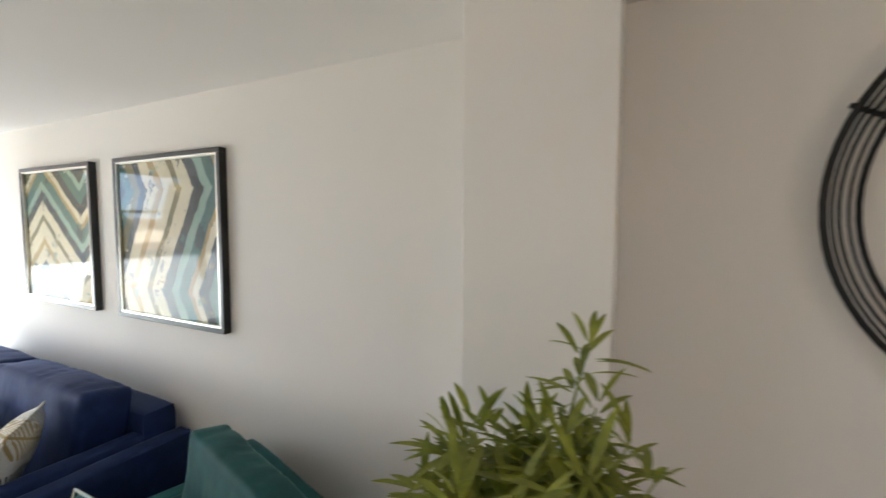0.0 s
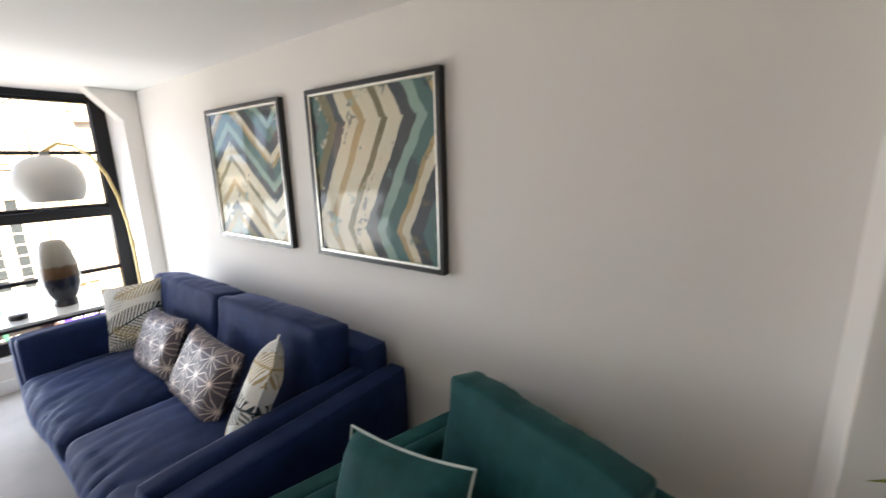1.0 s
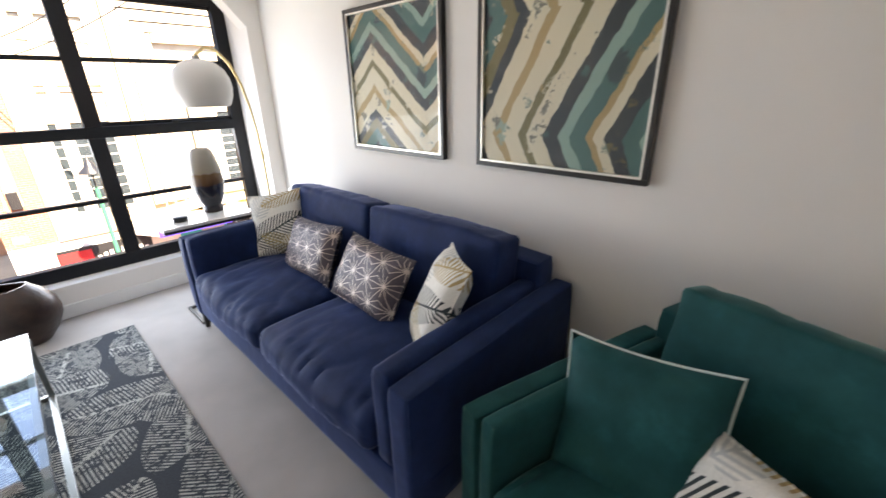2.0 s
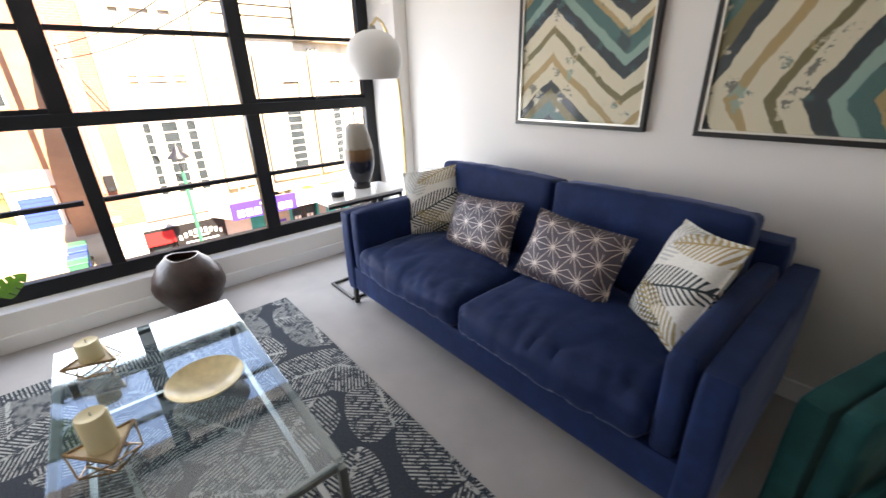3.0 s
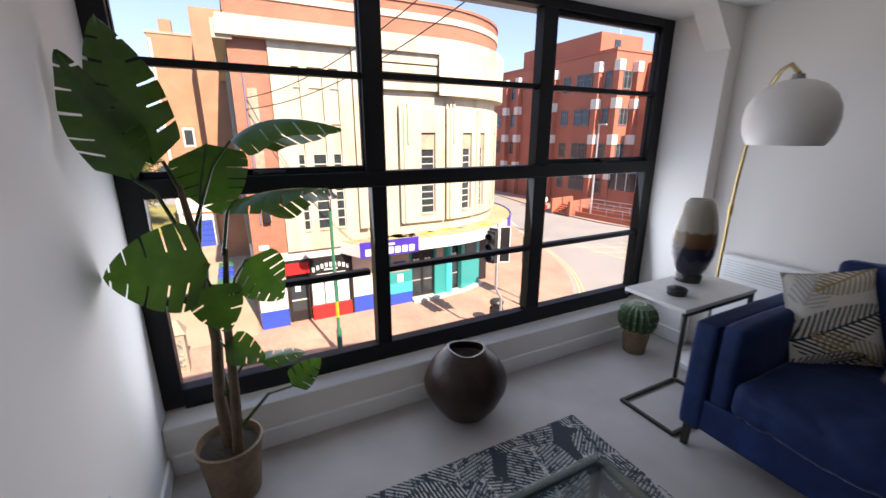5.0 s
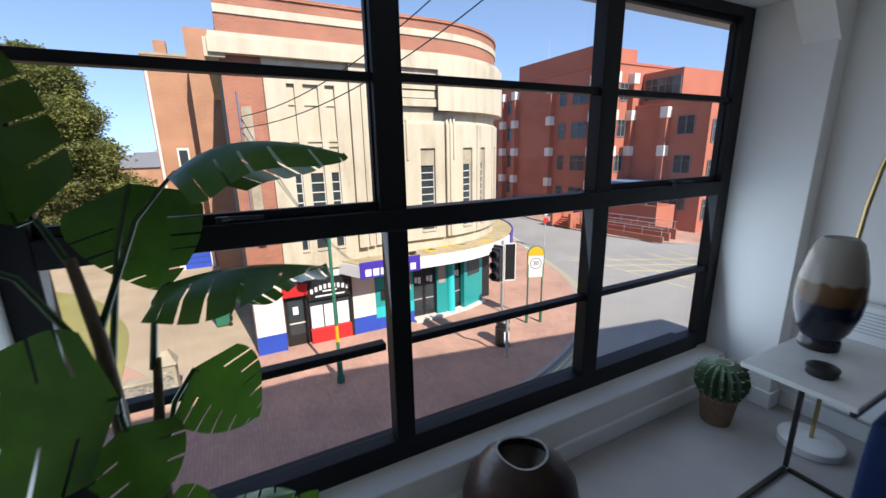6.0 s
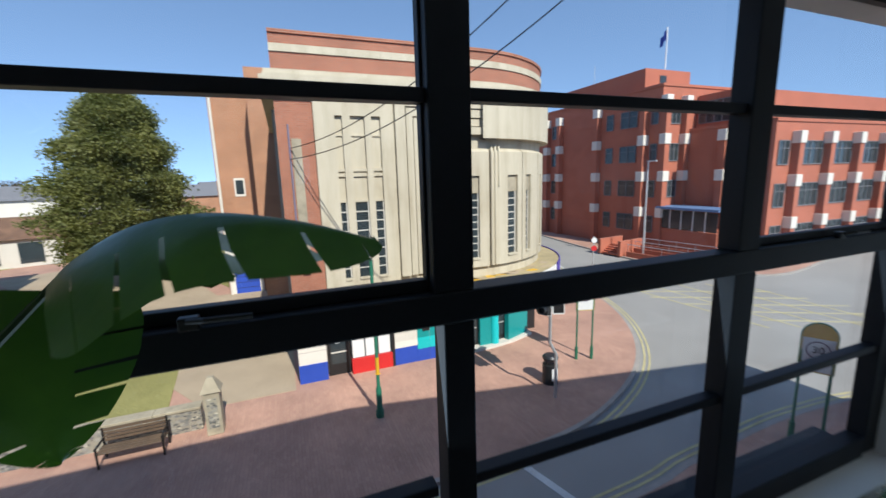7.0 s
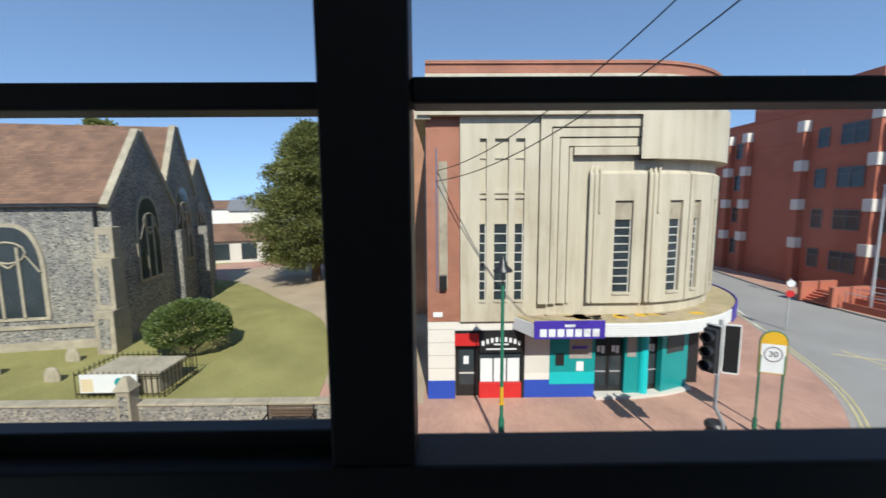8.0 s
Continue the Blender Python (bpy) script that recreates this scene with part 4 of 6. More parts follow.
ct = thing("potted_cactus", "round ribbed cactus in a brown clay pot", "cactus", (-4.63, 1.09, 0))
part("pot", lathe([(0, 0), (0.068, 0), (0.072, 0.006), (0.092, 0.16), (0.096, 0.162), (0.096, 0.18), (0.084, 0.18), (0.082, 0.15), (0, 0.148)], 32), M["pot"], ct, smooth=True)
b = bmesh.new()
NR = 18
prof = [(0.05, 0.145), (0.092, 0.17), (0.112, 0.215), (0.116, 0.26), (0.105, 0.305), (0.075, 0.338), (0.03, 0.35), (0.0, 0.345)]
lathe(prof, NR * 4, b)
for v in b.verts:
    a = math.atan2(v.co.y, v.co.x)
    k = 1 + 0.11 * math.cos(a * NR)
    v.co.x *= k
    v.co.y *= k
part("body", b, M["cactus"], ct, smooth=True)
b = bmesh.new()
for i in range(NR):
    a = 2 * math.pi * i / NR
    for r, z in prof[1:7]:
        p = Vector((r * 1.11 * math.cos(a), r * 1.11 * math.sin(a), z))
        for k in range(3):
            d = Vector((math.cos(a + (k - 1) * 0.7), math.sin(a + (k - 1) * 0.7), 0.4 * (z - 0.24) * 8)).normalized()
            tube([p, p + d * 0.014], 0.0009, 3, False, b)
tagged(part("spines", b, M["spine"], ct), kind="stuff")

# ---- plants ----
def leaf_blade(b, base, direction, normal, length, width, slits=5, droop=0.3, cup=0.12, seed=0):
    """A split leaf: lobes on both sides of a midrib, bent down along its length."""
    rnd = random.Random(seed)
    d, n = Vector(direction).normalized(), Vector(normal)
    n = (n - d * n.dot(d)).normalized()
    side = d.cross(n)
    rows = []
    step = 0.9 / (slits + 1)
    s = 0.0
    while s < 1.0:
        rows.append((s, False))
        s += step * 0.85 * rnd.uniform(0.75, 1.25)
        rows.append((min(s, 1.0), True))
        s += step * rnd.uniform(0.05, 0.11) if s > 0.18 else 0.02
    rows.append((1.0, False))
    across = (0.0, 0.16, 0.38, 0.7, 1.0)

    def place(s, w):
        ww = width * 0.5 * (max(0.0, math.sin(math.pi * min(1, 0.10 + s ** 0.85 * 0.90)) ** 0.6)) * (1.16 - 0.46 * s)
        back = 0.10 * abs(w) ** 1.5 * (0.35 - s) * 2.0
        x = length * (s + back * 0.6 * (s < 0.5))
        bend = droop * s * s * length
        y = w * ww
        z = -bend + cup * abs(w) ** 1.4 * ww * 0.9 + 0.03 * length * math.sin(s * 9 + w * 2 + seed)* abs(w)
        return Vector(base) + d * (x - 0.3 * droop * droop * s * s * length) + side * y + n * z

    def narrow(w):
        return 0.06 * max(0.0, (w - 0.38) / 0.62) ** 1.3

    for sg in (-1, 1):
        for (s0, _), (s1, gap) in zip(rows, rows[1:]):
            if s1 - s0 < 1e-4:
                continue
            cut = not gap
            if cut and (s0 < 0.16 or s0 > 0.93):
                cut = False
            m = 3
            for i in range(len(across) - 1):
                if cut and i >= 2:
                    continue
                prev = None
                for k in range(m + 1):
                    s = s0 + (s1 - s0) * k / m
                    shift = 0.13 * across[i] ** 1.3
                    shift2 = 0.13 * across[i + 1] ** 1.3
                    sm = (s0 + s1) / 2
                    t0, t1 = (s - sm) * (1 - narrow(across[i])) + sm, (s - sm) * (1 - narrow(across[i + 1])) + sm
                    if cut or s0 < 0.05:
                        t0 = t1 = s
                    a = b.verts.new(place(min(1, t0 + shift * (1 - t0)), sg * across[i]))
                    c = b.verts.new(place(min(1, t1 + shift2 * (1 - t1)), sg * across[i + 1]))
                    if prev:
                        b.faces.new((prev[0], a, c, prev[1]))
                    prev = (a, c)
    bmesh.ops.remove_doubles(b, verts=list(b.verts), dist=0.0006)
    return b


mon = thing("monstera_plant", "tall monstera with split green leaves in a clay pot", "plant", (-4.59, -1.39, 0))
part("pot", lathe([(0, 0), (0.09, 0), (0.094, 0.008), (0.118, 0.235), (0.125, 0.24), (0.126, 0.258), (0.117, 0.26), (0.109, 0.225), (0, 0.222)], 40), M["pot"], mon, "brown aged clay pot", smooth=True)
part("soil", lathe([(0.0, 0.238), (0.06, 0.234), (0.108, 0.226), (0.10, 0.22), (0, 0.22)], 24), M["soil"], mon)
trunk_pts = [(0.0, 0.0, 0.22), (-0.02, -0.01, 0.45), (0.01, 0.015, 0.7), (0.03, 0.01, 0.9), (0.0, 0.0, 1.1), (-0.01, -0.02, 1.28)]
part("trunk", tube(trunk_pts, 0.02, 10, taper=[0.026, 0.022, 0.02, 0.017, 0.014, 0.01]), M["bark"], mon, smooth=True)
part("trunk", tube([(0.05, 0.03, 0.22), (0.06, 0.05, 0.5), (0.03, 0.06, 0.8), (0.02, 0.09, 1.05)], 0.016, 10, taper=[0.022, 0.018, 0.014, 0.008]), M["bark"], mon, smooth=True)
part("trunk", tube([(-0.04, 0.03, 0.22), (-0.06, 0.02, 0.42), (-0.03, 0.0, 0.62)], 0.014, 8, taper=[0.02, 0.017, 0.012]), M["bark"], mon, smooth=True)
# stalk root, leaf base, pointing, face normal, length, width
LEAVES = (
    ((-0.01, -0.02, 1.26), (-0.01, -0.08, 1.35), (-0.02, -0.15, 0.98), (0.85, 0.50, 0.10), 0.44, 0.23, 0.06, 0.10),
    ((0.0, 0.0, 1.12), (-0.14, 0.15, 1.42), (0.36, 0.64, 0.67), (-0.34, -0.55, 0.76), 0.39, 0.25, 0.64, -1.05),
    ((0.0, -0.03, 1.10), (0.09, -0.12, 1.31), (0.02, -0.28, 0.95), (0.72, 0.62, 0.15), 0.37, 0.20, 0.05, 0.10),
    ((0.0, 0.0, 1.0), (-0.16, 0.07, 1.41), (0.03, 0.12, -0.98), (0.93, 0.30, 0.15), 0.27, 0.28, 0.15, -0.15),
    ((0.02, 0.08, 1.03), (0.10, 0.14, 1.23), (0.55, 0.78, 0.36), (-0.35, -0.15, 0.9), 0.34, 0.25, 0.22, -0.70),
    ((0.02, 0.01, 0.85), (0.12, 0.04, 1.03), (0.0, -0.95, 0.02), (0.92, 0.0, 0.40), 0.30, 0.29, 0.22, 0.10),
    ((0.03, 0.05, 0.75), (0.0, 0.15, 1.00), (-0.05, 0.50, -0.75), (0.85, 0.25, 0.40), 0.23, 0.21, 0.15, 0.12),
    ((-0.03, 0.0, 0.60), (0.06, 0.04, 0.70), (0.1, 0.75, -0.35), (0.7, 0.1, 0.7), 0.16, 0.13, 0.3, 0.14),
    ((0.06, 0.05, 0.34), (-0.04, 0.26, 0.40), (-0.1, 0.75, 0.55), (0.8, -0.3, 0.4), 0.16, 0.12, 0.2, 0.14),
    ((0.03, 0.01, 0.48), (0.02, 0.15, 0.58), (-0.1, 0.93, 0.25), (0.3, -0.3, 0.9), 0.18, 0.11, 0.4, -0.3),
    ((0.0, 0.0, 0.90), (0.09, 0.03, 0.95), (0.3, 0.25, -0.85), (0.8, 0.2, 0.5), 0.18, 0.17, 0.25, 0.14),
)
for k, (root, base, way, nrm, ln, wd, dr, cp) in enumerate(LEAVES):
    r, q = Vector(root), Vector(base)
    mid = r.lerp(q, 0.55) + Vector((0, 0, 0.05))
    lf = part("leaf", leaf_blade(bmesh.new(), base, way, nrm, ln, wd, 4 if ln > 0.2 else 2, dr, cp, k), M["monstera"], mon, smooth=True)
    part("stalk", tube([r, mid, q, q + Vector(way).normalized() * ln * 0.06], 0.006, 7, taper=[0.0075, 0.006, 0.0045, 0.003]), M["monstera"], lf, smooth=True)

bam = thing("bamboo_plant", "artificial bamboo with narrow green leaves before the pier", "plant", (-0.19, 1.08, 0))
part("pot", lathe([(0, 0), (0.11, 0), (0.135, 0.24), (0.14, 0.26), (0.128, 0.26), (0.12, 0.22), (0, 0.218)], 32), M["pot"], bam, smooth=True)
rnd = random.Random(5)
for k in range(36):
    a = rnd.uniform(0, 6.28)
    r1 = rnd.uniform(0.03, 0.26)
    top = (rnd.uniform(0.92, 1.18) + 0.5 * max(0.0, r1 * math.cos(a)) + 0.12 * rnd.random()) if k else 1.38
    if k == 0:
        a, r1 = 0.9, 0.19
    end = Vector((max(-0.15, r1 * math.cos(a)), min(0.14, r1 * 0.8 * math.sin(a)), top))
    pts = [Vector((0.05 * math.cos(a), 0.05 * math.sin(a), 0.2)), Vector((end.x * 0.35, end.y * 0.35, top * 0.6)), Vector((end.x * 0.75, end.y * 0.75, top * 0.9)), end]
    st_ = part("stem", tube(pts, 0.004, 6, taper=[0.006, 0.005, 0.003, 0.0015]), M["bamboo"], bam, smooth=True)
    b = bmesh.new()
    for j in range(42):
        f = 0.40 + 0.60 * j / 41
        i = min(2, int(f * 3))
        p = pts[i].lerp(pts[i + 1], f * 3 - i)
        az = rnd.uniform(0, 6.28)
        el = rnd.uniform(-0.25, 0.75) if f < 0.97 else 1.0
        d = Vector((math.cos(az) * math.cos(el), math.sin(az) * math.cos(el), math.sin(el)))
        if p.y + d.y * 0.14 > 0.25:
            d.y = -abs(d.y)
        ln, wd = rnd.uniform(0.07, 0.115), rnd.uniform(0.0065, 0.0095)
        p = p + d * rnd.uniform(0.0, 0.03)
        sd = d.cross(Vector((0, 0, 1))).normalized()
        up = sd.cross(d)
        prev = None
        for q in range(6):
            s = q / 5
            w = wd * math.sin(math.pi * min(0.98, 0.06 + s * 0.93)) ** 0.8
            c = p + d * ln * s - Vector((0, 0, 0.2)) * ln * s * s
            row = [b.verts.new(c - sd * w + up * w * 0.25), b.verts.new(c), b.verts.new(c + sd * w + up * w * 0.25)]
            if prev:
                for z in (0, 1):
                    b.faces.new((prev[z], prev[z + 1], row[z + 1], row[z]))
            prev = row
    tagged(part("leaves", b, M["bamboo"], st_, smooth=True), kind="stuff")

# ---- outdoors: ground, street ----
G = -6.6


def curve_pts(pts, n=6):
    """A smooth line through points in plan."""
    out = []
    P = [Vector(p) for p in pts]
    P = [2 * P[0] - P[1]] + P + [2 * P[-1] - P[-2]]
    for i in range(1, len(P) - 2):
        for k in range(n):
            t = k / n
            a, b_, c, d = P[i - 1:i + 3]
            q = 0.5 * ((2 * b_) + (c - a) * t + (2 * a - 5 * b_ + 4 * c - d) * t * t + (3 * b_ - a - 3 * c + d) * t ** 3)
            out.append((q.x, q.y))
    out.append((P[-2].x, P[-2].y))
    return out


def ribbon(line, w, z0, z1, off=0.0):
    """A band of width w along a line in plan, moved off to its right."""
    L_, R_ = [], []
    for i, p in enumerate(line):
        a, c = Vector(line[max(0, i - 1)]), Vector(line[min(len(line) - 1, i + 1)])
        d = (c - a).normalized()
        nrm = Vector((d.y, -d.x))
        p = Vector(p) + nrm * off
        L_.append(p - nrm * w / 2)
        R_.append(p + nrm * w / 2)
    b = bmesh.new()
    rows = [[b.verts.new((q.x, q.y, z)) for q, z in ((l, z0), (l, z1), (r, z1), (r, z0))] for l, r in zip(L_, R_)]
    for u, v in zip(rows, rows[1:]):
        for k in range(4):
            b.faces.new((u[k], u[(k + 1) % 4], v[(k + 1) % 4], v[k]))
    b.faces.new(rows[0])
    b.faces.new(rows[-1][::-1])
    return b


b = bmesh.new()
bmesh.ops.create_grid(b, x_segments=8, y_segments=8, size=1500)
for v in b.verts:
    v.co.z = G - 0.12
struct("ground", b, M["asphalt"], "grey asphalt of the street and all beyond", "ground")
kerb_line = curve_pts([(-14.2, -30), (-13.8, -10), (-13.4, 0), (-13.4, 4.4), (-14.1, 8.5), (-16.5, 12.8), (-20.6, 16.2), (-26.2, 18.6), (-36, 22), (-47, 26)])
struct("pavement", prism([(-60, -30)] + [p for p in kerb_line] + [(-60, 26)], G - 0.3, G), M["pavers"], "red brick paving in front of the cinema", "pavement")
struct("kerb", ribbon(kerb_line, 0.16, G - 0.25, G + 0.006, 0.07), M["kerb"], "pale stone kerb along the paving", "kerb")
near = curve_pts([(-10.6, -30), (-10.6, 3), (-11.0, 9.5), (-11.2, 14.5), (-10.4, 19), (-7, 23), (0, 25)])
struct("pavement", prism([(-5.0, -30)] + near + [(-2, 24)], G - 0.3, G), M["pavers"], "paving along the near side of the street", "pavement")
struct("kerb", ribbon(near, 0.16, G - 0.25, G + 0.006, -0.07), M["kerb"], "pale stone kerb of the near side", "kerb")
far = curve_pts([(-60, 33), (-36, 29.5), (-27, 30.5), (-23, 34), (-24, 42), (-26, 52), (-30, 75)])
struct("pavement", prism(far + [(-90, 75), (-90, 33)], G - 0.3, G), M["pavers"], "brick forecourt of the office block", "pavement")
struct("kerb", ribbon(far, 0.16, G - 0.25, G + 0.006, 0.07), M["kerb"], "kerb of the far pavement", "kerb")
for line, sg in ((kerb_line, 1), (near, -1)):
    for o in (0.35, 0.55):
        struct("road_marking", ribbon(line, 0.08, G - 0.14, G - 0.112, sg * o), M["road_yellow"], "worn double yellow line beside the kerb", "road marking")
struct("road_marking", ribbon([(-13.0, 4.75), (-11.3, 5.25)], 0.22, G - 0.14, G - 0.112), M["road_white"], "white stop line across the lane", "road marking")
for k in range(5):
    struct("road_marking", ribbon([(-25 + k * 1.9, 20.5 + k * 0.6), (-20.5 + k * 1.9, 29 + k * 0.4)], 0.12, G - 0.14, G - 0.112), M["road_yellow"], "yellow hatching of the box junction", "road marking")
    struct("road_marking", ribbon([(-25.5 + k * 0.6, 21.5 + k * 1.9), (-16.5 + k * 0.6, 22 + k * 1.5)], 0.12, G - 0.116, G - 0.110), M["road_yellow"], "yellow hatching of the box junction", "road marking")
struct("road_marking", ribbon([(-28, 19.6), (-40, 24.5)], 0.12, G - 0.14, G - 0.112), M["road_white"], "white lane line in the far road", "road marking")

# churchyard
lawn_edge = curve_pts([(-20.2, -5.6), (-25.8, -6.3), (-29.5, -7.7), (-33, -9.5), (-38.3, -14.4), (-43, -18.5), (-46, -22)])
struct("lawn", prism([(-18.9, -34), (-18.9, -5.6)] + lawn_edge + [(-52, -34)], G - 0.2, G + 0.03), M["grass"], "mown churchyard lawn, dry in places", "lawn")
struct("path", prism([(-20.0, -4.4)] + lawn_edge[2:] + [(-52, -26), (-58, -18), (-52, -15), (-44, -9), (-37, -6.2), (-37, -1.2), (-20.0, -1.2)], G - 0.2, G + 0.015), M["gravel"], "sandy gravel path past the church", "path")
struct("lawn", prism([(-38, -5.0), (-38.5, -2), (-60, -2), (-60, -14), (-52, -12.5), (-44.5, -8.4)], G - 0.2, G + 0.035), M["grass"], "grass bank under the big tree", "lawn")
struct("lawn", prism([(-62, -45), (-62, -26), (-52, -34), (-20.2, -34), (-20.2, -60)], G - 0.2, G + 0.02), M["grass"], "grass beyond the church", "lawn")

wall = thing("churchyard_wall", "low flint wall with stone coping round the churchyard", "wall", (-18.8, 0, G))
part("wall", box(-0.17, 0.17, -34, -4.2, -0.05, 0.75), M["flint"], wall)
for i in range(22):
    y = -34 + i * 1.355
    part("coping", box(-0.22, 0.22, y + 0.006, y + 1.349, 0.75, 0.85, 0.02), M["stone"], wall)
for x, y in ((-18.5, -11.9), (-18.3, -3.75)):
    p = thing("gate_pillar", "pale stone pillar with pointed cap by the churchyard wall", "pillar", (x, y, G), group="churchyard pillars")
    part("shaft", box(-0.24, 0.24, -0.24, 0.24, 0, 1.5, 0.02), M["stone"], p)
    part("inlay", box(-0.245, 0.245, -0.15, 0.15, 0.25, 1.3), M["flint"], p)
    b = box(-0.3, 0.3, -0.3, 0.3, 1.5, 1.95)
    for v in b.verts:
        if v.co.z > 1.9:
            v.co.x *= 0.3
            v.co.y *= 0.3
    part("cap", b, M["stone"], p)
bench = thing("park_bench", "slatted wooden bench against the flint wall", "bench", (-17.85, -5.9, G))
for k in range(4):
    part("seat_slat", box(-0.28 + k * 0.13, -0.18 + k * 0.13, -0.85, 0.85, 0.42, 0.45, 0.005), M["bark"], bench)
for k in range(4):
    part("back_slat", box(-0.38, -0.35, -0.85, 0.85, 0.52 + k * 0.11, 0.60 + k * 0.11, 0.005), M["bark"], bench)
for y in (-0.85, 0.80):
    part("end_frame", box(-0.40, -0.34, y, y + 0.05, 0, 0.95, 0.005), M["iron"], bench)
    part("end_frame", box(0.22, 0.27, y, y + 0.05, 0, 0.62, 0.005), M["iron"], bench)
    part("arm_rest", box(-0.36, 0.30, y, y + 0.05, 0.62, 0.66, 0.005), M["iron"], bench)

# ---- cinema ----
CX, YC, R = -20.4, 7.2, 6.0
Y0 = -1.0


def outline(off, y_from=Y0, ang1=150, n=26):
    """The cinema's front in plan, off metres out from its wall: straight, then round the corner."""
    line = [(CX + off, y_from - off * 0.0), (CX + off, YC)]
    for i in range(1, n + 1):
        a = radians(ang1 * i / n)
        line.append((CX - R + (R + off) * math.cos(a), YC + (R + off) * math.sin(a)))
    return line


def shell(off0, off1, z0, z1, y_from=Y0, ang1=150, n=26):
    """A band that follows the front, from off0 to off1 out."""
    a, c = outline(off0, y_from, ang1, n), outline(off1, y_from, ang1, n)
    b = bmesh.new()
    rows = [[b.verts.new((p[0], p[1], z)) for p, z in ((u, z0), (w, z0), (w, z1), (u, z1))] for u, w in zip(a, c)]
    for p, q in zip(rows, rows[1:]):
        for k in range(4):
            b.faces.new((p[k], p[(k + 1) % 4], q[(k + 1) % 4], q[k]))
    b.faces.new(rows[0])
    b.faces.new(rows[-1][::-1])
    return b


def on_curve(y):
    """x of the wall face, and its heading in degrees, where the wall stands at y."""
    if y <= YC:
        return CX, 0.0
    s = (y - YC) / R
    return CX - R + R * math.sqrt(1 - s * s), math.degrees(math.asin(s))


cin = thing("cinema", "art deco cinema of cream render and red brick, rounded corner", "cinema", (0, 0, 0))
body_line = outline(-0.35)
part("wall", prism(body_line + [(-38, 10), (-38, Y0 + 0.3), (CX - 0.35, Y0 + 0.3)][0:2] + [(-38, Y0)], -3.3, 6.2), M["cream"], cin, "cream rendered front", smooth=True)
part("facing", shell(-0.35, 0.0, -3.3, 4.78, 0.30), M["cream"], cin, smooth=True)
part("brick_pier", box(CX - 0.36, CX + 0.02, Y0, 0.30, -3.3, 4.78), M["brick_red"], cin, "red brick corner pier")
part("cornice", shell(-0.2, 0.42, 4.78, 5.28, Y0 - 0.3), M["cream"], cin, "deep cream cornice", smooth=True)
part("cornice", shell(-0.2, 0.30, 5.28, 5.45, Y0 - 0.25), M["cream"], cin, smooth=True)
part("parapet", shell(-0.4, 0.0, 5.45, 6.10, Y0), M["brick_red"], cin, "red brick parapet", smooth=True)
part("stripe", shell(-0.4, 0.05, 6.10, 6.36, Y0), M["cream"], cin, smooth=True)
part("parapet", shell(-0.4, 0.0, 6.36, 6.72, Y0), M["brick_red"], cin, smooth=True)
part("coping", shell(-0.45, 0.06, 6.72, 6.84, Y0), M["brick_red"], cin, smooth=True)


def band(y0, y1, o0, o1, z0, z1, slope=0.0):
    """A slab on the front between two places along it, o0 to o1 out; slope sets its top edge back."""
    n = 1 if y1 <= YC else 6
    b = bmesh.new()
    rows = []
    for i in range(n + 1):
        y = y0 + (y1 - y0) * i / n
        x, a = on_curve(y)
        c, s_ = math.cos(radians(a)), math.sin(radians(a))
        rows.append([b.verts.new((x + o * c, y + o * s_, z)) for o, z in ((o0, z0), (o1, z0), (o1, z1 - slope), (o0, z1))])
    for p, q in zip(rows, rows[1:]):
        for k in range(4):
            b.faces.new((p[k], p[(k + 1) % 4], q[(k + 1) % 4], q[k]))
    b.faces.new(rows[0])
    b.faces.new(rows[-1][::-1])
    return b


# window strips beside the brick pier: fins, head and sill stand proud of sunk panels
for y0, y1 in ((0.32, 1.08), (1.35, 1.66), (2.21, 2.47), (2.83, 3.37)):
    part("fin", band(y0, y1, -0.02, 0.13, -3.28, 4.78), M["cream"], cin)
for y0, y1 in ((1.08, 1.35), (1.66, 2.21), (2.47, 2.83)):
    part("head", band(y0, y1, -0.02, 0.13, 3.95, 4.78), M["cream"], cin)
    part("sill", band(y0, y1, -0.02, 0.13, -3.28, -2.45), M["cream"], cin)
    for z0, z1, o in ((3.20, 3.26, 0.05), (1.86, 1.98, 0.07), (1.66, 1.78, 0.07), (0.66, 0.76, 0.06)):
        part("panel_edge", band(y0, y1, -0.02, o, z0, z1), M["cream"], cin)
# nested steps that rise beside the windows and turn along under the cornice
STEPS = ((3.40, 4.36, 0.26), (3.87, 3.99, 0.20), (4.19, 3.65, 0.14), (4.57, 3.30, 0.09))
for k, (y, z, o) in enumerate(STEPS):
    top = 4.78 if k == 0 else STEPS[k - 1][1] - 0.05
    wide = (STEPS[k + 1][0] - 0.05) if k < 3 else 4.70
    part("rib", band(y, wide, -0.02, o, -2.55, top), M["cream"], cin)
    part("rib", band(wide, YC, -0.02, o + (0.16 if k == 3 else 0.0), z, top), M["cream"], cin)
    part("rib", band(YC, 7.95, -0.02, o + (0.16 if k == 3 else 0.0), z, top), M["cream"], cin)
part("drum_band", shell(0.0, 0.42, 3.13, 4.79, 7.95, 100, 18), M["cream"], cin, "smooth band that bulges from the rounded corner", smooth=True)


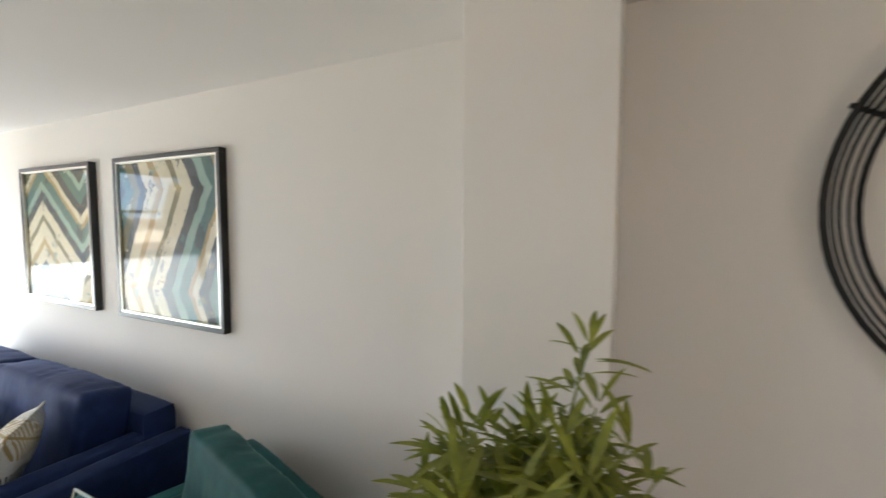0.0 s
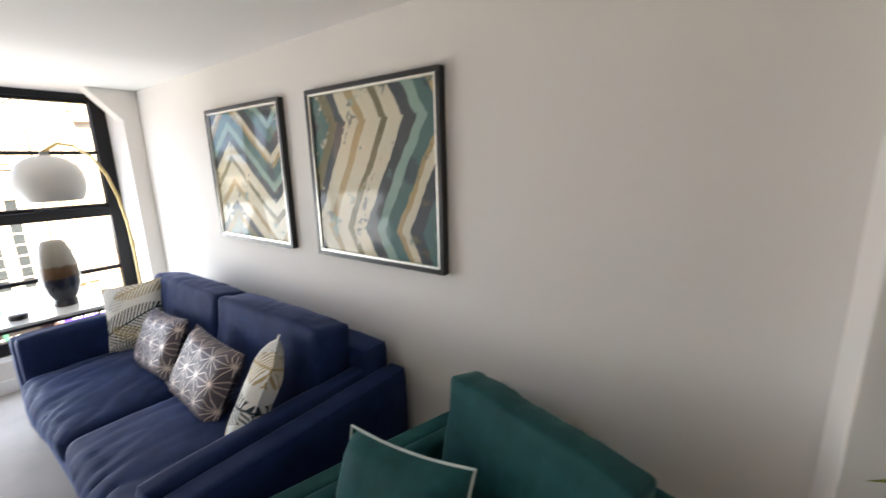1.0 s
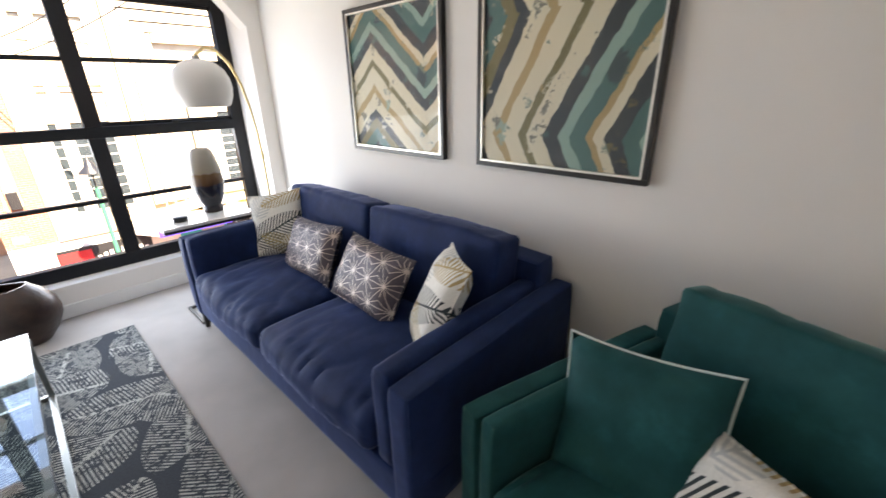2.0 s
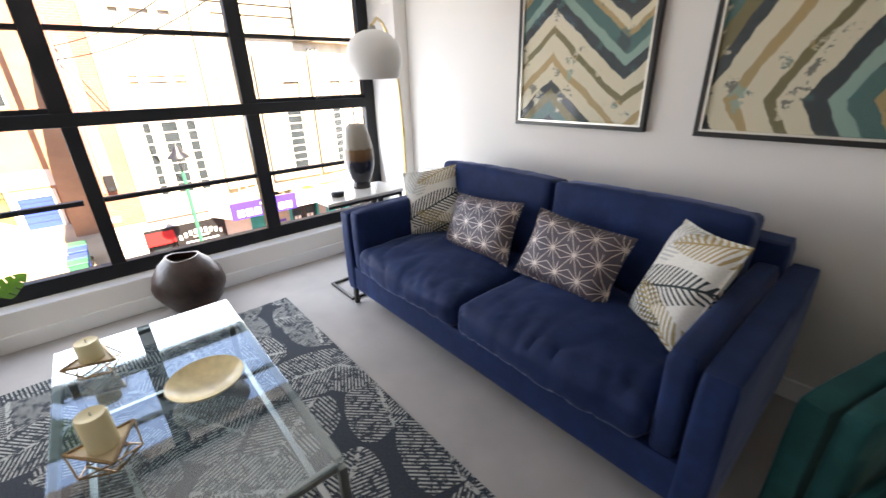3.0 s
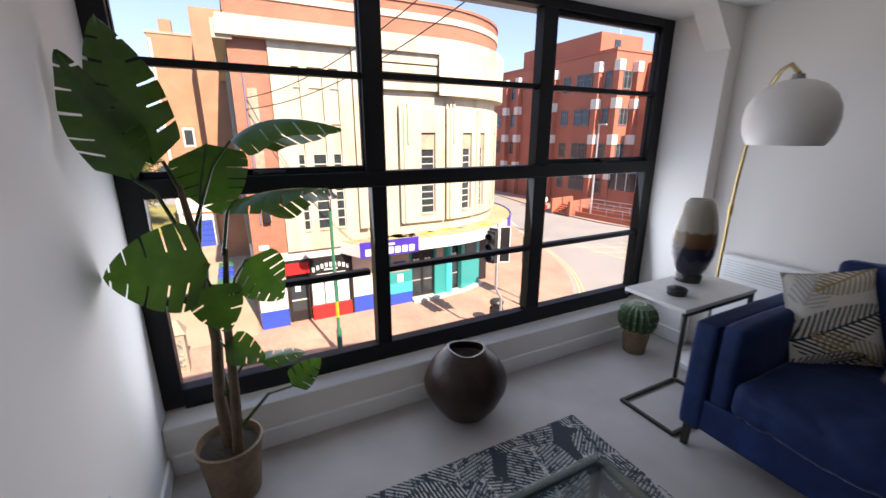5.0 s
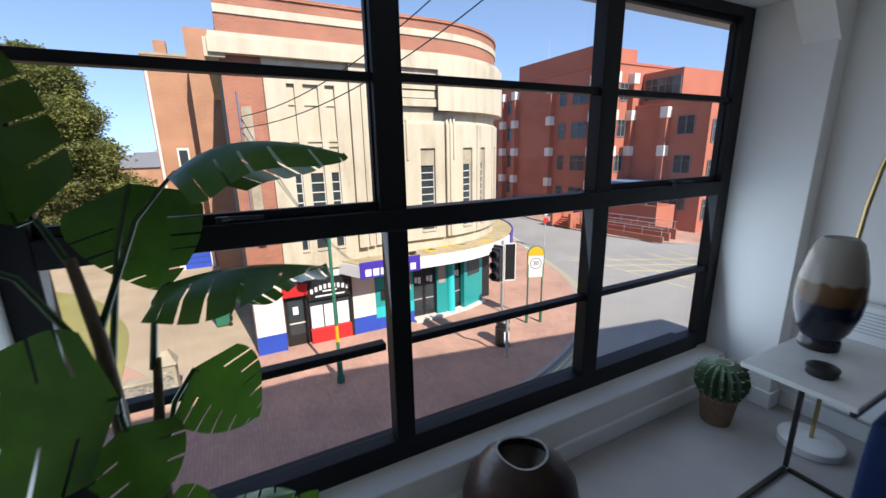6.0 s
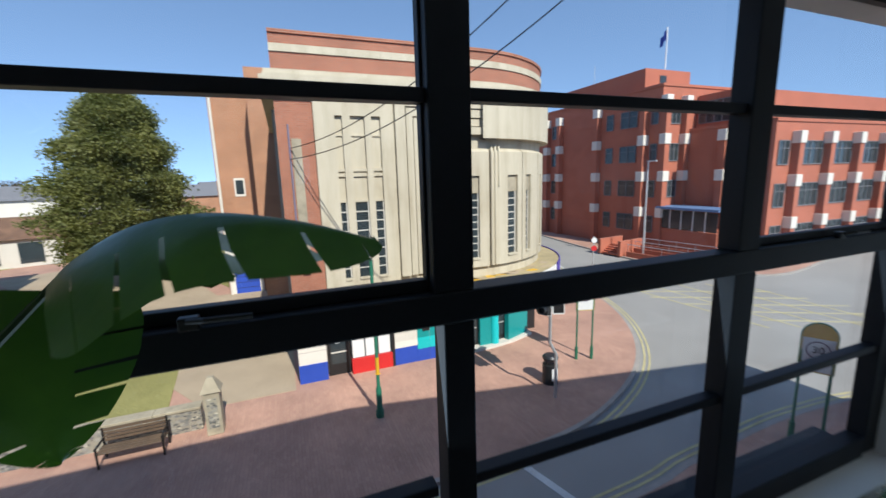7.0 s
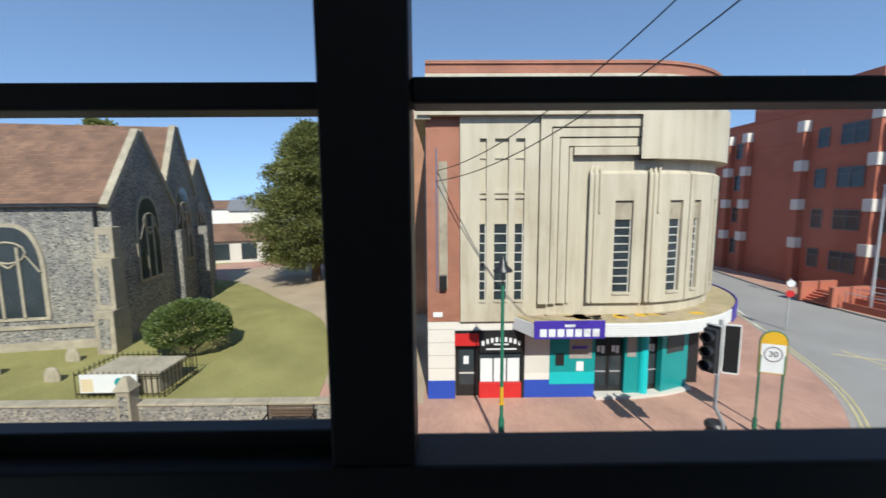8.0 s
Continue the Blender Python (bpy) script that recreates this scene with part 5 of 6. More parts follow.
def slit_window(y, w, z0, z1, rows, depth=0.0):
    x, a = on_curve(y)
    wn_ = new("window")
    wn_.parent = cin
    wn_.location, wn_.rotation_euler = (x, y, 0), (0, 0, radians(a))
    part("glass", box(-0.02, 0.012, -w / 2, w / 2, z0, z1), M["dark_window"], wn_)
    part("upright", box(0.012, 0.04, w / 2 - 0.05, w / 2, z0, z1), M["grey_panel"], wn_)
    for k in range(1, rows):
        z = z0 + (z1 - z0) * k / rows
        part("bar", box(0.012, 0.032, -w / 2, w / 2 - 0.05, z - 0.02, z + 0.02), M["grey_panel"], wn_)
    part("sill", box(-0.02, depth + 0.05, -w / 2, w / 2, z0 - 0.08, z0), M["cream"], wn_)


for y, w in ((1.215, 0.27), (1.935, 0.55), (2.65, 0.36)):
    slit_window(y, w, -2.40, 0.66, 8, 0.13)
# bays of the rounded corner: raised panels, each with a sunk slit window, between bundles of pipes
BAYS = ((5.40, 7.60, 6.40, 7.12), (7.72, 9.55, 8.62, 9.24), (9.60, 11.0, 9.86, 10.26), (11.05, 12.1, 11.3, 11.6))
for y0, y1, wl, wr in BAYS:
    part("bay_panel", band(y0, wl, -0.02, 0.17, -2.55, 2.72, 0.14), M["cream"], cin)
    part("bay_panel", band(wr, y1, -0.02, 0.17, -2.55, 2.72, 0.14), M["cream"], cin)
    part("bay_panel", band(wl, wr, -0.02, 0.17, 1.55, 2.72, 0.14), M["cream"], cin)
    part("bay_panel", band(wl, wr, -0.02, 0.17, -2.55, -2.20), M["cream"], cin)
    part("plaque", band(wl, wr, -0.02, 0.07, 0.80, 1.52), M["stone"], cin, "eroded stone plaque over the window")
    slit_window((wl + wr) / 2, wr - wl, -2.12, 0.80, 9, 0.17)
for y in (5.40, 7.72):
    for k, lo in enumerate((-2.5, -2.5, 1.07)):
        x, a = on_curve(y + k * 0.19)
        c, s_ = math.cos(radians(a)), math.sin(radians(a))
        px, py = x + 0.19 * c, y + k * 0.19 + 0.19 * s_
        part("pipe_rib", tube([(px, py, lo), (px, py, 2.50), (px - 0.05, py, 2.66 + k * 0.03), (px - 0.22 * c, py + 0.12, 2.86)], 0.05, 8), M["cream"], cin, smooth=True)
part("panel", box(CX + 0.02, CX + 0.06, -0.52, -0.18, -1.9, 3.1), M["stone"], cin, "weathered upright board on the brick pier")
part("conduit", tube([(CX + 0.06, -0.60, -2.0), (CX + 0.06, -0.60, 3.6)], 0.03, 6), M["conduit"], cin)
part("lamp_box", box(CX + 0.02, CX + 0.22, -0.50, -0.22, -1.95, -1.35, 0.02), M["black_paint"], cin)
part("plate", box(CX + 0.02, CX + 0.04, -0.78, -0.40, -3.1, -2.9), M["white_sign"], cin)

# ground floor: shop unit, teal entrance, canopy
part("ground_floor", prism(outline(-0.5, Y0, 150) + [(-38, 10), (-38, Y0)], G, -3.3), M["white_paint"], cin, smooth=True)
part("shop_wall", box(CX - 0.5, CX + 0.0, Y0, 0.10, G, -3.3), M["white_paint"], cin)
part("plinth", box(CX - 0.2, CX + 0.03, Y0 - 0.02, 0.10, G, G + 0.78), M["blue_paint"], cin, "blue painted plinth")
for k in range(4):
    part("groove", box(CX - 0.01, CX + 0.004, Y0, 0.10, -5.3 + k * 0.55, -5.28 + k * 0.55), M["kerb"], cin)
part("shop_head", box(CX - 0.5, CX + 0.0, 0.10, 2.97, -3.68, -3.3), M["white_paint"], cin)
part("shop_fascia", box(CX - 0.3, CX + 0.05, 1.10, 2.95, -4.62, -3.68), M["black_paint"], cin, "black shop fascia with a pale arch of lettering")
part("shop_fascia", box(CX - 0.3, CX + 0.06, 0.10, 1.08, -4.32, -3.80), M["red_paint"], cin, "red fascia over the shop door")
part("shop_fascia", box(CX - 0.3, CX + 0.05, 0.10, 1.08, -3.80, -3.68), M["black_paint"], cin)
for k in range(9):
    f = k / 8 * 2 - 1
    part("sign_bar", box(CX + 0.05, CX + 0.06, 2.0 + f * 0.75 - 0.055, 2.0 + f * 0.75 + 0.055, -4.16 - 0.16 * f * f, -3.96 - 0.16 * f * f), M["white_sign"], cin)
for z, h_ in ((-4.30, 0.30), (-4.50, 0.62)):
    part("sign_bar", box(CX + 0.05, CX + 0.06, 2.0 - h_, 2.0 + h_, z, z + 0.06), M["white_sign"], cin)
dr = part("door", box(CX - 0.30, CX - 0.22, 0.16, 1.06, G, -4.32), M["black_paint"], cin, "black glazed shop door")
part("door_glass", box(CX - 0.22, CX - 0.21, 0.28, 0.94, G + 0.5, -4.45), M["dark_window"], dr)
part("notice", box(CX - 0.21, CX - 0.20, 0.46, 0.68, -5.2, -4.85), M["white_sign"], dr)
part("door_rail", box(CX - 0.215, CX - 0.20, 0.28, 0.94, -5.62, -5.56), M["grey_panel"], dr)
sw = part("shop_window", box(CX - 0.14, CX - 0.10, 1.12, 2.85, -5.95, -4.62), M["dark_window"], cin)
for k in range(3):
    part("blind", box(CX - 0.10, CX - 0.09, 1.16 + k * 0.56, 1.66 + k * 0.56, -5.93, -4.92), M["white_sign"], sw, "white paper behind the shop window")
part("stall_riser", box(CX - 0.3, CX + 0.02, 1.10, 2.95, G, -5.95), M["red_paint"], cin, "red painted stall riser")
part("shop_post", box(CX - 0.3, CX + 0.03, 2.85, 2.97, G, -3.68), M["black_paint"], cin)
part("panel", box(CX - 0.3, CX + 0.0, 2.97, 4.01, -5.55, -3.3), M["grey_panel"], cin, "grey rendered panel beside the entrance")
part("panel", box(CX - 0.3, CX + 0.01, 2.97, 4.01, -5.82, -5.55), M["white_paint"], cin)
part("panel", box(CX - 0.3, CX + 0.01, 2.97, 4.01, G, -5.82), M["blue_paint"], cin)
part("panel", box(CX - 0.3, CX + 0.02, 4.01, 5.89, G, -6.02), M["blue_paint"], cin)
part("panel", box(CX - 0.3, CX + 0.03, 4.01, 5.89, -6.02, -5.50), M["cyan_paint"], cin)
part("panel", box(CX - 0.3, CX + 0.02, 4.01, 5.89, -5.50, -3.3), M["teal_paint"], cin)
part("poster", box(CX + 0.02, CX + 0.04, 4.82, 5.75, -4.92, -4.0), M["kerb"], cin, "faded poster in a frame")
for k in range(3):
    part("poster_bar", box(CX + 0.04, CX + 0.045, 4.92, 5.65 - 0.1 * k, -4.26 - k * 0.24, -4.14 - k * 0.24), M["purple" if k == 1 else "stone"], cin)
part("notice", box(CX + 0.02, CX + 0.035, 5.12, 5.42, -5.45, -5.05), M["white_sign"], cin)
part("ticket_hatch", box(CX + 0.02, CX + 0.05, 4.25, 4.6, -5.2, -4.7), M["black_paint"], cin)
# the depth's shade is a black painted slab behind the doors
part("recess", box(CX - 1.3, CX - 1.2, 5.89, 11.0, G, -3.3), M["black_paint"], cin, "black panel in place of the shade behind the glazed doors")
for y in (6.22, 6.84, 8.42):
    x, a = on_curve(y)
    d_ = part("entrance_door", box(-0.06, 0.0, -0.30, 0.30, G, -4.05), M["black_paint"], cin, "dark glazed entrance door", (x - 0.25, y, 0), False, (0, 0, a))
    part("door_glass", box(0.0, 0.01, -0.22, 0.22, G + 0.35, -4.2), M["dark_window"], d_)
    for k in range(2):
        part("notice", box(0.01, 0.02, -0.16 + 0.18 * k, -0.02 + 0.18 * k, -4.75 - 0.06 * k, -4.48), M["white_sign"], d_)
    part("push_bar", box(0.01, 0.04, -0.22, 0.22, -5.62, -5.57), M["galv"], d_)
part("pillar", lathe([(0, G), (0.22, G), (0.22, -5.6), (0.2, -5.55), (0.2, -3.3), (0, -3.3)], 20, None, (CX - 0.15, 7.98, 0)), M["cyan_paint"], cin, "turquoise round pillar", smooth=True)
part("panel", box(CX - 0.35, CX - 0.05, 7.16, 7.75, G, -3.3), M["teal_paint"], cin)
part("poster", box(CX - 0.05, CX - 0.03, 7.25, 7.62, -4.9, -4.0), M["kerb"], cin)
x, a = on_curve(9.45)
part("panel", box(-0.2, 0.05, -0.78, 0.78, G, -3.3), M["teal_paint"], cin, "", (x, 9.45, 0), False, (0, 0, a))
part("poster", box(0.05, 0.07, -0.5, 0.5, -4.85, -3.9), M["dark_window"], cin, "poster case", (x, 9.45, 0), False, (0, 0, a))
part("step", prism([(CX - 0.6, 5.89), (CX + 0.28, 5.89), (CX + 0.25, 7.6), (CX + 0.0, 9.0), (CX - 0.45, 10.3), (CX - 2, 10.5)], G, G + 0.12), M["grey_panel"], cin, "pale stone entrance step")
canopy = outline(1.15, 3.06, 100, 18)
part("canopy", prism([(CX - 0.1, 2.40)] + canopy + [(CX - R, YC + R), (CX - 0.4, YC)], -3.62, -3.10), M["white_sign"], cin, "white marquee canopy", smooth=True)
part("canopy_roof", prism([(CX - 0.1, 2.45)] + outline(1.10, 3.09, 100, 18) + [(CX - R, YC + R), (CX - 0.4, YC)], -3.10, -3.05), M["cream_dirty"], cin, "stained flat canopy roof")
rnd = random.Random(3)
for k in range(26):
    y = rnd.uniform(3.2, 11.4)
    x, a = on_curve(min(y, 11.5))
    o = rnd.uniform(0.1, 0.95)
    w, l = rnd.uniform(0.1, 0.4), rnd.uniform(0.2, 0.6)
    part("moss_patch", prism([(w * math.cos(q) * rnd.uniform(0.6, 1.2), l * math.sin(q) * rnd.uniform(0.6, 1.2)) for q in (0, 0.9, 1.8, 2.7, 3.6, 4.5, 5.4)], -3.05, -3.043), M["yellow" if k % 5 == 0 else "gravel"], cin, "", (x + o * math.cos(radians(a)), y + o * math.sin(radians(a)), 0))
for k in range(5):
    part("marquee_strip", shell(1.15, 1.165, -3.56 + k * 0.09, -3.545 + k * 0.09, 5.76, 44, 10), M["grey_panel"], cin)
sg = part("sign_board", box(CX + 1.14, CX + 1.19, 3.06, 5.77, -3.67, -2.96, 0.01), M["purple"], cin, "purple cinema sign with white plain blocks")
for k in range(7):
    part("sign_block", box(CX + 1.19, CX + 1.20, 3.28 + k * 0.335, 3.54 + k * 0.335, -3.58, -3.28), M["white_sign"], sg)
part("sign_block", box(CX + 1.19, CX + 1.20, 4.22, 4.62, -3.20, -3.10), M["white_sign"], sg)
for i in range(6):
    a = 46 + i * 7.5
    q = part("sign_board", box(0, 0.05, -0.50, 0.50, -3.66, -3.0, 0.01), M["purple"], cin, "", (CX - R + (R + 1.14) * math.cos(radians(a)), YC + (R + 1.14) * math.sin(radians(a)), 0), False, (0, 0, a))
    if 0 < i < 5:
        part("sign_block", box(0.05, 0.06, -0.32, 0.22, -3.52, -3.22), M["white_sign"], q)
part("end_marker", box(-0.12, 0.12, -0.12, 0.12, -3.0, -2.25, 0.03), M["red_paint"], cin, "red marker at the canopy's end", (CX - R + (R + 0.9) * math.cos(radians(88)), YC + (R + 0.9) * math.sin(radians(88)), 0))
# south side and the auditorium behind
part("wall", box(-33, CX - 0.35, Y0, 9, -3.3, 6.4), M["brick_red"], cin, "red brick side wall")
part("side_base", box(-33, CX - 0.35, Y0 - 0.03, Y0 + 0.02, G, -3.3), M["white_paint"], cin)
for x in (-22.4, -24.8, -27.2, -29.6):
    part("side_strip", box(x - 0.22, x + 0.22, Y0 - 0.12, Y0 + 0.01, -3.2, 4.4), M["cream"], cin)
    part("side_window", box(x - 1.5, x - 0.9, Y0 - 0.03, Y0 + 0.01, -1.5, 2.8), M["dark_window"], cin)
part("cornice", box(-33, CX + 0.3, Y0 - 0.42, Y0 + 0.2, 4.65, 5.25), M["cream"], cin)
AX = -36.9
part("auditorium", box(-54, AX, -5.3, 12, G, 7.7), M["brick_side"], cin, "tall plain brick auditorium")
part("auditorium", box(AX, -33, -2.6, 5, G, 8.6), M["brick_side"], cin)
part("chimney", box(-38.2, -37.4, -4.6, -3.9, 7.7, 8.7), M["brick_side"], cin)
part("coping", box(-54, AX + 0.05, -5.4, 12, 7.7, 7.85), M["stone"], cin)
part("band_course", box(AX, AX + 0.08, -5.3, -2.6, -4.0, -3.0), M["white_paint"], cin)
for x, y in ((AX + 0.1, -5.15), (AX - 2.5, -5.42), (AX - 7, -5.42)):
    part("downpipe", tube([(x, y, 7.4), (x, y, G)], 0.09, 8), M["white_paint"], cin, "white painted downpipe")
part("small_window", box(AX, AX + 0.05, -4.2, -3.5, 0.6, 1.9), M["white_paint"], cin, "small barred window")
part("small_window_glass", box(AX + 0.05, AX + 0.06, -4.1, -3.6, 0.75, 1.75), M["dark_window"], cin)
bd = part("loading_door", box(AX, AX + 0.06, -4.85, -3.2, G, -4.6), M["blue_paint"], cin, "blue loading door in a white surround")
part("surround", box(AX, AX + 0.12, -5.1, -2.95, -4.6, -4.2), M["white_paint"], bd)
for y in (-5.1, -3.2):
    part("surround", box(AX, AX + 0.10, y, y + 0.25, G, -4.6), M["white_paint"], bd)
for k in range(4):
    part("slat_line", box(AX + 0.06, AX + 0.065, -4.85, -3.2, -6.2 + k * 0.42, -6.17 + k * 0.42), M["black_paint"], bd)
for x, mat in ((-26.6, "blue_paint"), (-27.6, "green_metal"), (-25.5, "blue_paint"), (-24.6, "green_metal")):
    wb = thing("wheelie_bin", "plastic wheeled rubbish bin beside the cinema wall", "bin", (x, -2.35, G + 0.015), group="bins beside the cinema")
    b = box(-0.36, 0.36, -0.33, 0.33, 0.06, 1.0, 0.02)
    for v in b.verts:
        k = 0.82 + 0.18 * v.co.z
        v.co.x *= k
        v.co.y *= k
    part("body", b, M[mat], wb)
    part("lid", box(-0.39, 0.39, -0.37, 0.37, 1.0, 1.07, 0.02), M[mat], wb)
    for s in (-0.3, 0.3):
        part("wheel", tube([(s - 0.03, 0.30, 0.1), (s + 0.03, 0.30, 0.1)], 0.1, 12), M["black_paint"], wb)

# ---- office block of orange brick ----
BLOCK_TOPS = (4.5, 8.1, 11.7, 15.3)


def office_pier(parent, x, y, turn, tops, w=0.3, d=0.62):
    """A slim brick pier that stands free of the wall, with a pale block at each floor; turn 0 faces -y, 90 faces +x."""
    pr = part("pier", box(-w, w, -d, 0.0, 0, tops[-1] - 0.02), M["brick_office"], parent, "", (x, y, 0), False, (0, 0, turn))
    for z in tops:
        part("pier_block", box(-w - 0.10, w + 0.10, -d - 0.09, 0.0, z - 1.0, z, 0.03), M["white_paint"], pr, "white concrete block")


def office_window(parent, x, y, turn, w, z, h=1.6, lights=2):
    wn_ = part("window", box(-w / 2, w / 2, -0.03, 0.02, z, z + h), M["dark_window"], parent, "", (x, y, 0), False, (0, 0, turn))
    for z0, z1 in ((z - 0.08, z), (z + h, z + h + 0.06), (z + h * 0.66, z + h * 0.66 + 0.06)):
        part("frame", box(-w / 2, w / 2, -0.09, -0.03, z0, z1), M["slate"], wn_)
    for k in range(lights + 1):
        q = -w / 2 + w * k / lights
        part("frame", box(q - 0.035, q + 0.035, -0.085, -0.03, z, z + h), M["slate"], wn_)


off = thing("office_block", "four-storey orange brick office with white-capped piers", "office building", (0, 0, G))
SYO = 34.0
part("wall", box(-84, -34.2, SYO, 56, 0, 16.2), M["brick_office"], off)
part("coping", box(-84, -34.1, SYO - 0.1, 56, 16.2, 16.45), M["brick_office"], off)
part("stair_tower", box(-50, -37.0, SYO + 0.6, 41.0, 16.45, 18.5), M["brick_office"], off)
part("tower_window", box(-37.02, -36.94, 36.6, 37.5, 16.9, 17.9), M["dark_window"], off)
for x in (-66.0, -59.5, -52.2, -49.5, -42.6, -36.0):
    office_pier(off, x, SYO, 0, BLOCK_TOPS)
for y in (34.2, 36.9):
    office_pier(off, -34.2, y, 90, BLOCK_TOPS)
for top in BLOCK_TOPS:
    z = top - 2.55
    for x, w, n in ((-69.5, 3.2, 3), (-62.7, 3.2, 3), (-56.0, 4.2, 4), (-50.85, 1.2, 1), (-40.9, 1.0, 1), (-38.2, 2.2, 2)):
        office_window(off, x, SYO, 0, w, z, 1.6, n)
    office_window(off, -34.95, SYO, 0, 0.8, z, 1.6, 1)
    office_window(off, -34.2, 35.55, 90, 1.7, z, 1.6, 3)
part("flagpole", tube([(-37.8, 38.2, 18.5), (-37.8, 38.2, 23.0)], 0.06, 8), M["white_sign"], off, "white flagpole on the roof")
b = bmesh.new()
bmesh.ops.create_grid(b, x_segments=8, y_segments=4, size=0.5)
for v in b.verts:
    v.co = Vector((-37.86 - (v.co.x + 0.5) * 0.7, 38.2 + 0.12 * math.sin(v.co.x * 8), 22.3 + v.co.y * 1.0 - (v.co.x + 0.5) * 0.7))
part("flag", b, M["blue_paint"], off, "small dark flag hanging slack", smooth=True)
part("mast", tube([(-46, 36, 18.5), (-46, 36, 21.0)], 0.03, 6), M["galv"], off)
wing = thing("office_wing", "three-storey orange brick wing with bands of windows", "office building", (0, 0, G))
WXE, WYS = -25.9, 37.2
part("wall", box(-34.15, WXE, WYS, 100, 0, 11.9), M["brick_office"], wing)
part("coping", box(-34.1, WXE + 0.1, WYS - 0.1, 100, 11.9, 12.15), M["brick_office"], wing)
part("upper_storey", box(-34.1, -29.8, WYS + 1.5, 80, 12.15, 15.4), M["brick_office"], wing)
office_window(wing, -31.9, WYS + 1.5, 0, 3.9, 12.7, 2.0, 5)
office_pier(wing, -29.9, WYS, 0, BLOCK_TOPS[1:3])
for z in (2.0, 5.55, 9.15):
    office_window(wing, -28.0, WYS, 0, 1.6, z, 1.6, 2)
for k in range(11):
    y = 39.8 + k * 4.5
    office_pier(wing, WXE, y, 90, (3.9, 7.5, 11.1))
    for z in (1.2, 4.8, 8.4):
        office_window(wing, WXE, y + 2.25, 90, 3.6, z, 1.9, 4)
for z in (1.2, 4.8, 8.4):
    office_window(wing, WXE, 38.4, 90, 1.4, z, 1.9, 2)
po = thing("entrance_shelter", "blue-roofed glazed entrance shelter by the office", "shelter", (-30.9, 35.4, G + 1.4), 0)
part("roof", box(-3.2, 3.2, -1.6, 1.6, 3.0, 3.25, 0.03), M["blue_roof"], po)
part("wall", box(-3.0, 3.0, -1.3, 1.4, -1.4, 1.1), M["brick_office"], po)
for k in range(5):
    part("pane", box(-2.9 + k * 1.2, -1.85 + k * 1.2, -1.28, -1.24, 1.15, 2.9), M["dark_window"], po)
    part("post", box(-3.0 + k * 1.2, -2.92 + k * 1.2, -1.3, -1.2, 1.1, 3.0), M["white_sign"], po)
ramp_ = thing("access_ramp", "brick ramp with steps and steel rails to the office door", "ramp", (-33.6, 29.2, G), 8)
for k in range(5):
    part("step", box(-2.4, -0.4, 0.3 * k, 3.0, 0.17 * k, 0.17 * (k + 1)), M["brick_office"], ramp_)
part("wall", box(-2.7, -2.4, -0.2, 3.2, 0, 1.5), M["brick_office"], ramp_)
part("wall", box(-0.4, -0.1, -0.2, 3.2, 0, 1.5), M["brick_office"], ramp_)
for k in range(3):
    part("wall", box(0.2, 9, 0.3 + k * 1.1, 0.5 + k * 1.1, 0, 0.5 + 0.22 * k), M["brick_office"], ramp_)
    part("rail", tube([(0.2, 0.4 + k * 1.1, 1.2 + k * 0.2), (9, 0.4 + k * 1.1, 1.2 + k * 0.2)], 0.03, 6), M["galv"], ramp_)
    for j in range(6):
        part("rail_post", tube([(0.3 + j * 1.7, 0.4 + k * 1.1, 0.3), (0.3 + j * 1.7, 0.4 + k * 1.1, 1.2 + k * 0.2)], 0.025, 5), M["galv"], ramp_)

# ---- street furniture ----
sl = thing("street_lamp", "old-style green street lamp with black lantern", "street lamp", (-16.87, 1.47, G))
part("column", lathe([(0, 0), (0.14, 0), (0.14, 0.25), (0.1, 0.3), (0.1, 1.05), (0.06, 1.15), (0.055, 5.5), (0.03, 5.6), (0, 5.6)], 12), M["green_metal"], sl, smooth=True)
part("band", lathe([(0.1, 1.6), (0.062, 1.6), (0.062, 2.2), (0.05, 2.2)], 12), M["yellow"], sl)
part("lantern", lathe([(0.05, 5.6), (0.09, 5.66), (0.17, 6.0), (0.16, 6.02), (0.0, 6.02)], 8), M["picture_glass"], sl)
part("hood", lathe([(0.31, 5.98), (0.30, 6.03), (0.14, 6.18), (0.12, 6.28), (0.04, 6.36), (0.02, 6.46), (0, 6.5)], 16), M["black_paint"], sl, "black pointed lantern hood", smooth=True)
part("cradle", tube([(-0.2, 0, 5.98), (-0.12, 0, 5.62), (0, 0, 5.5), (0.12, 0, 5.62), (0.2, 0, 5.98)], 0.015, 6), M["black_paint"], sl)

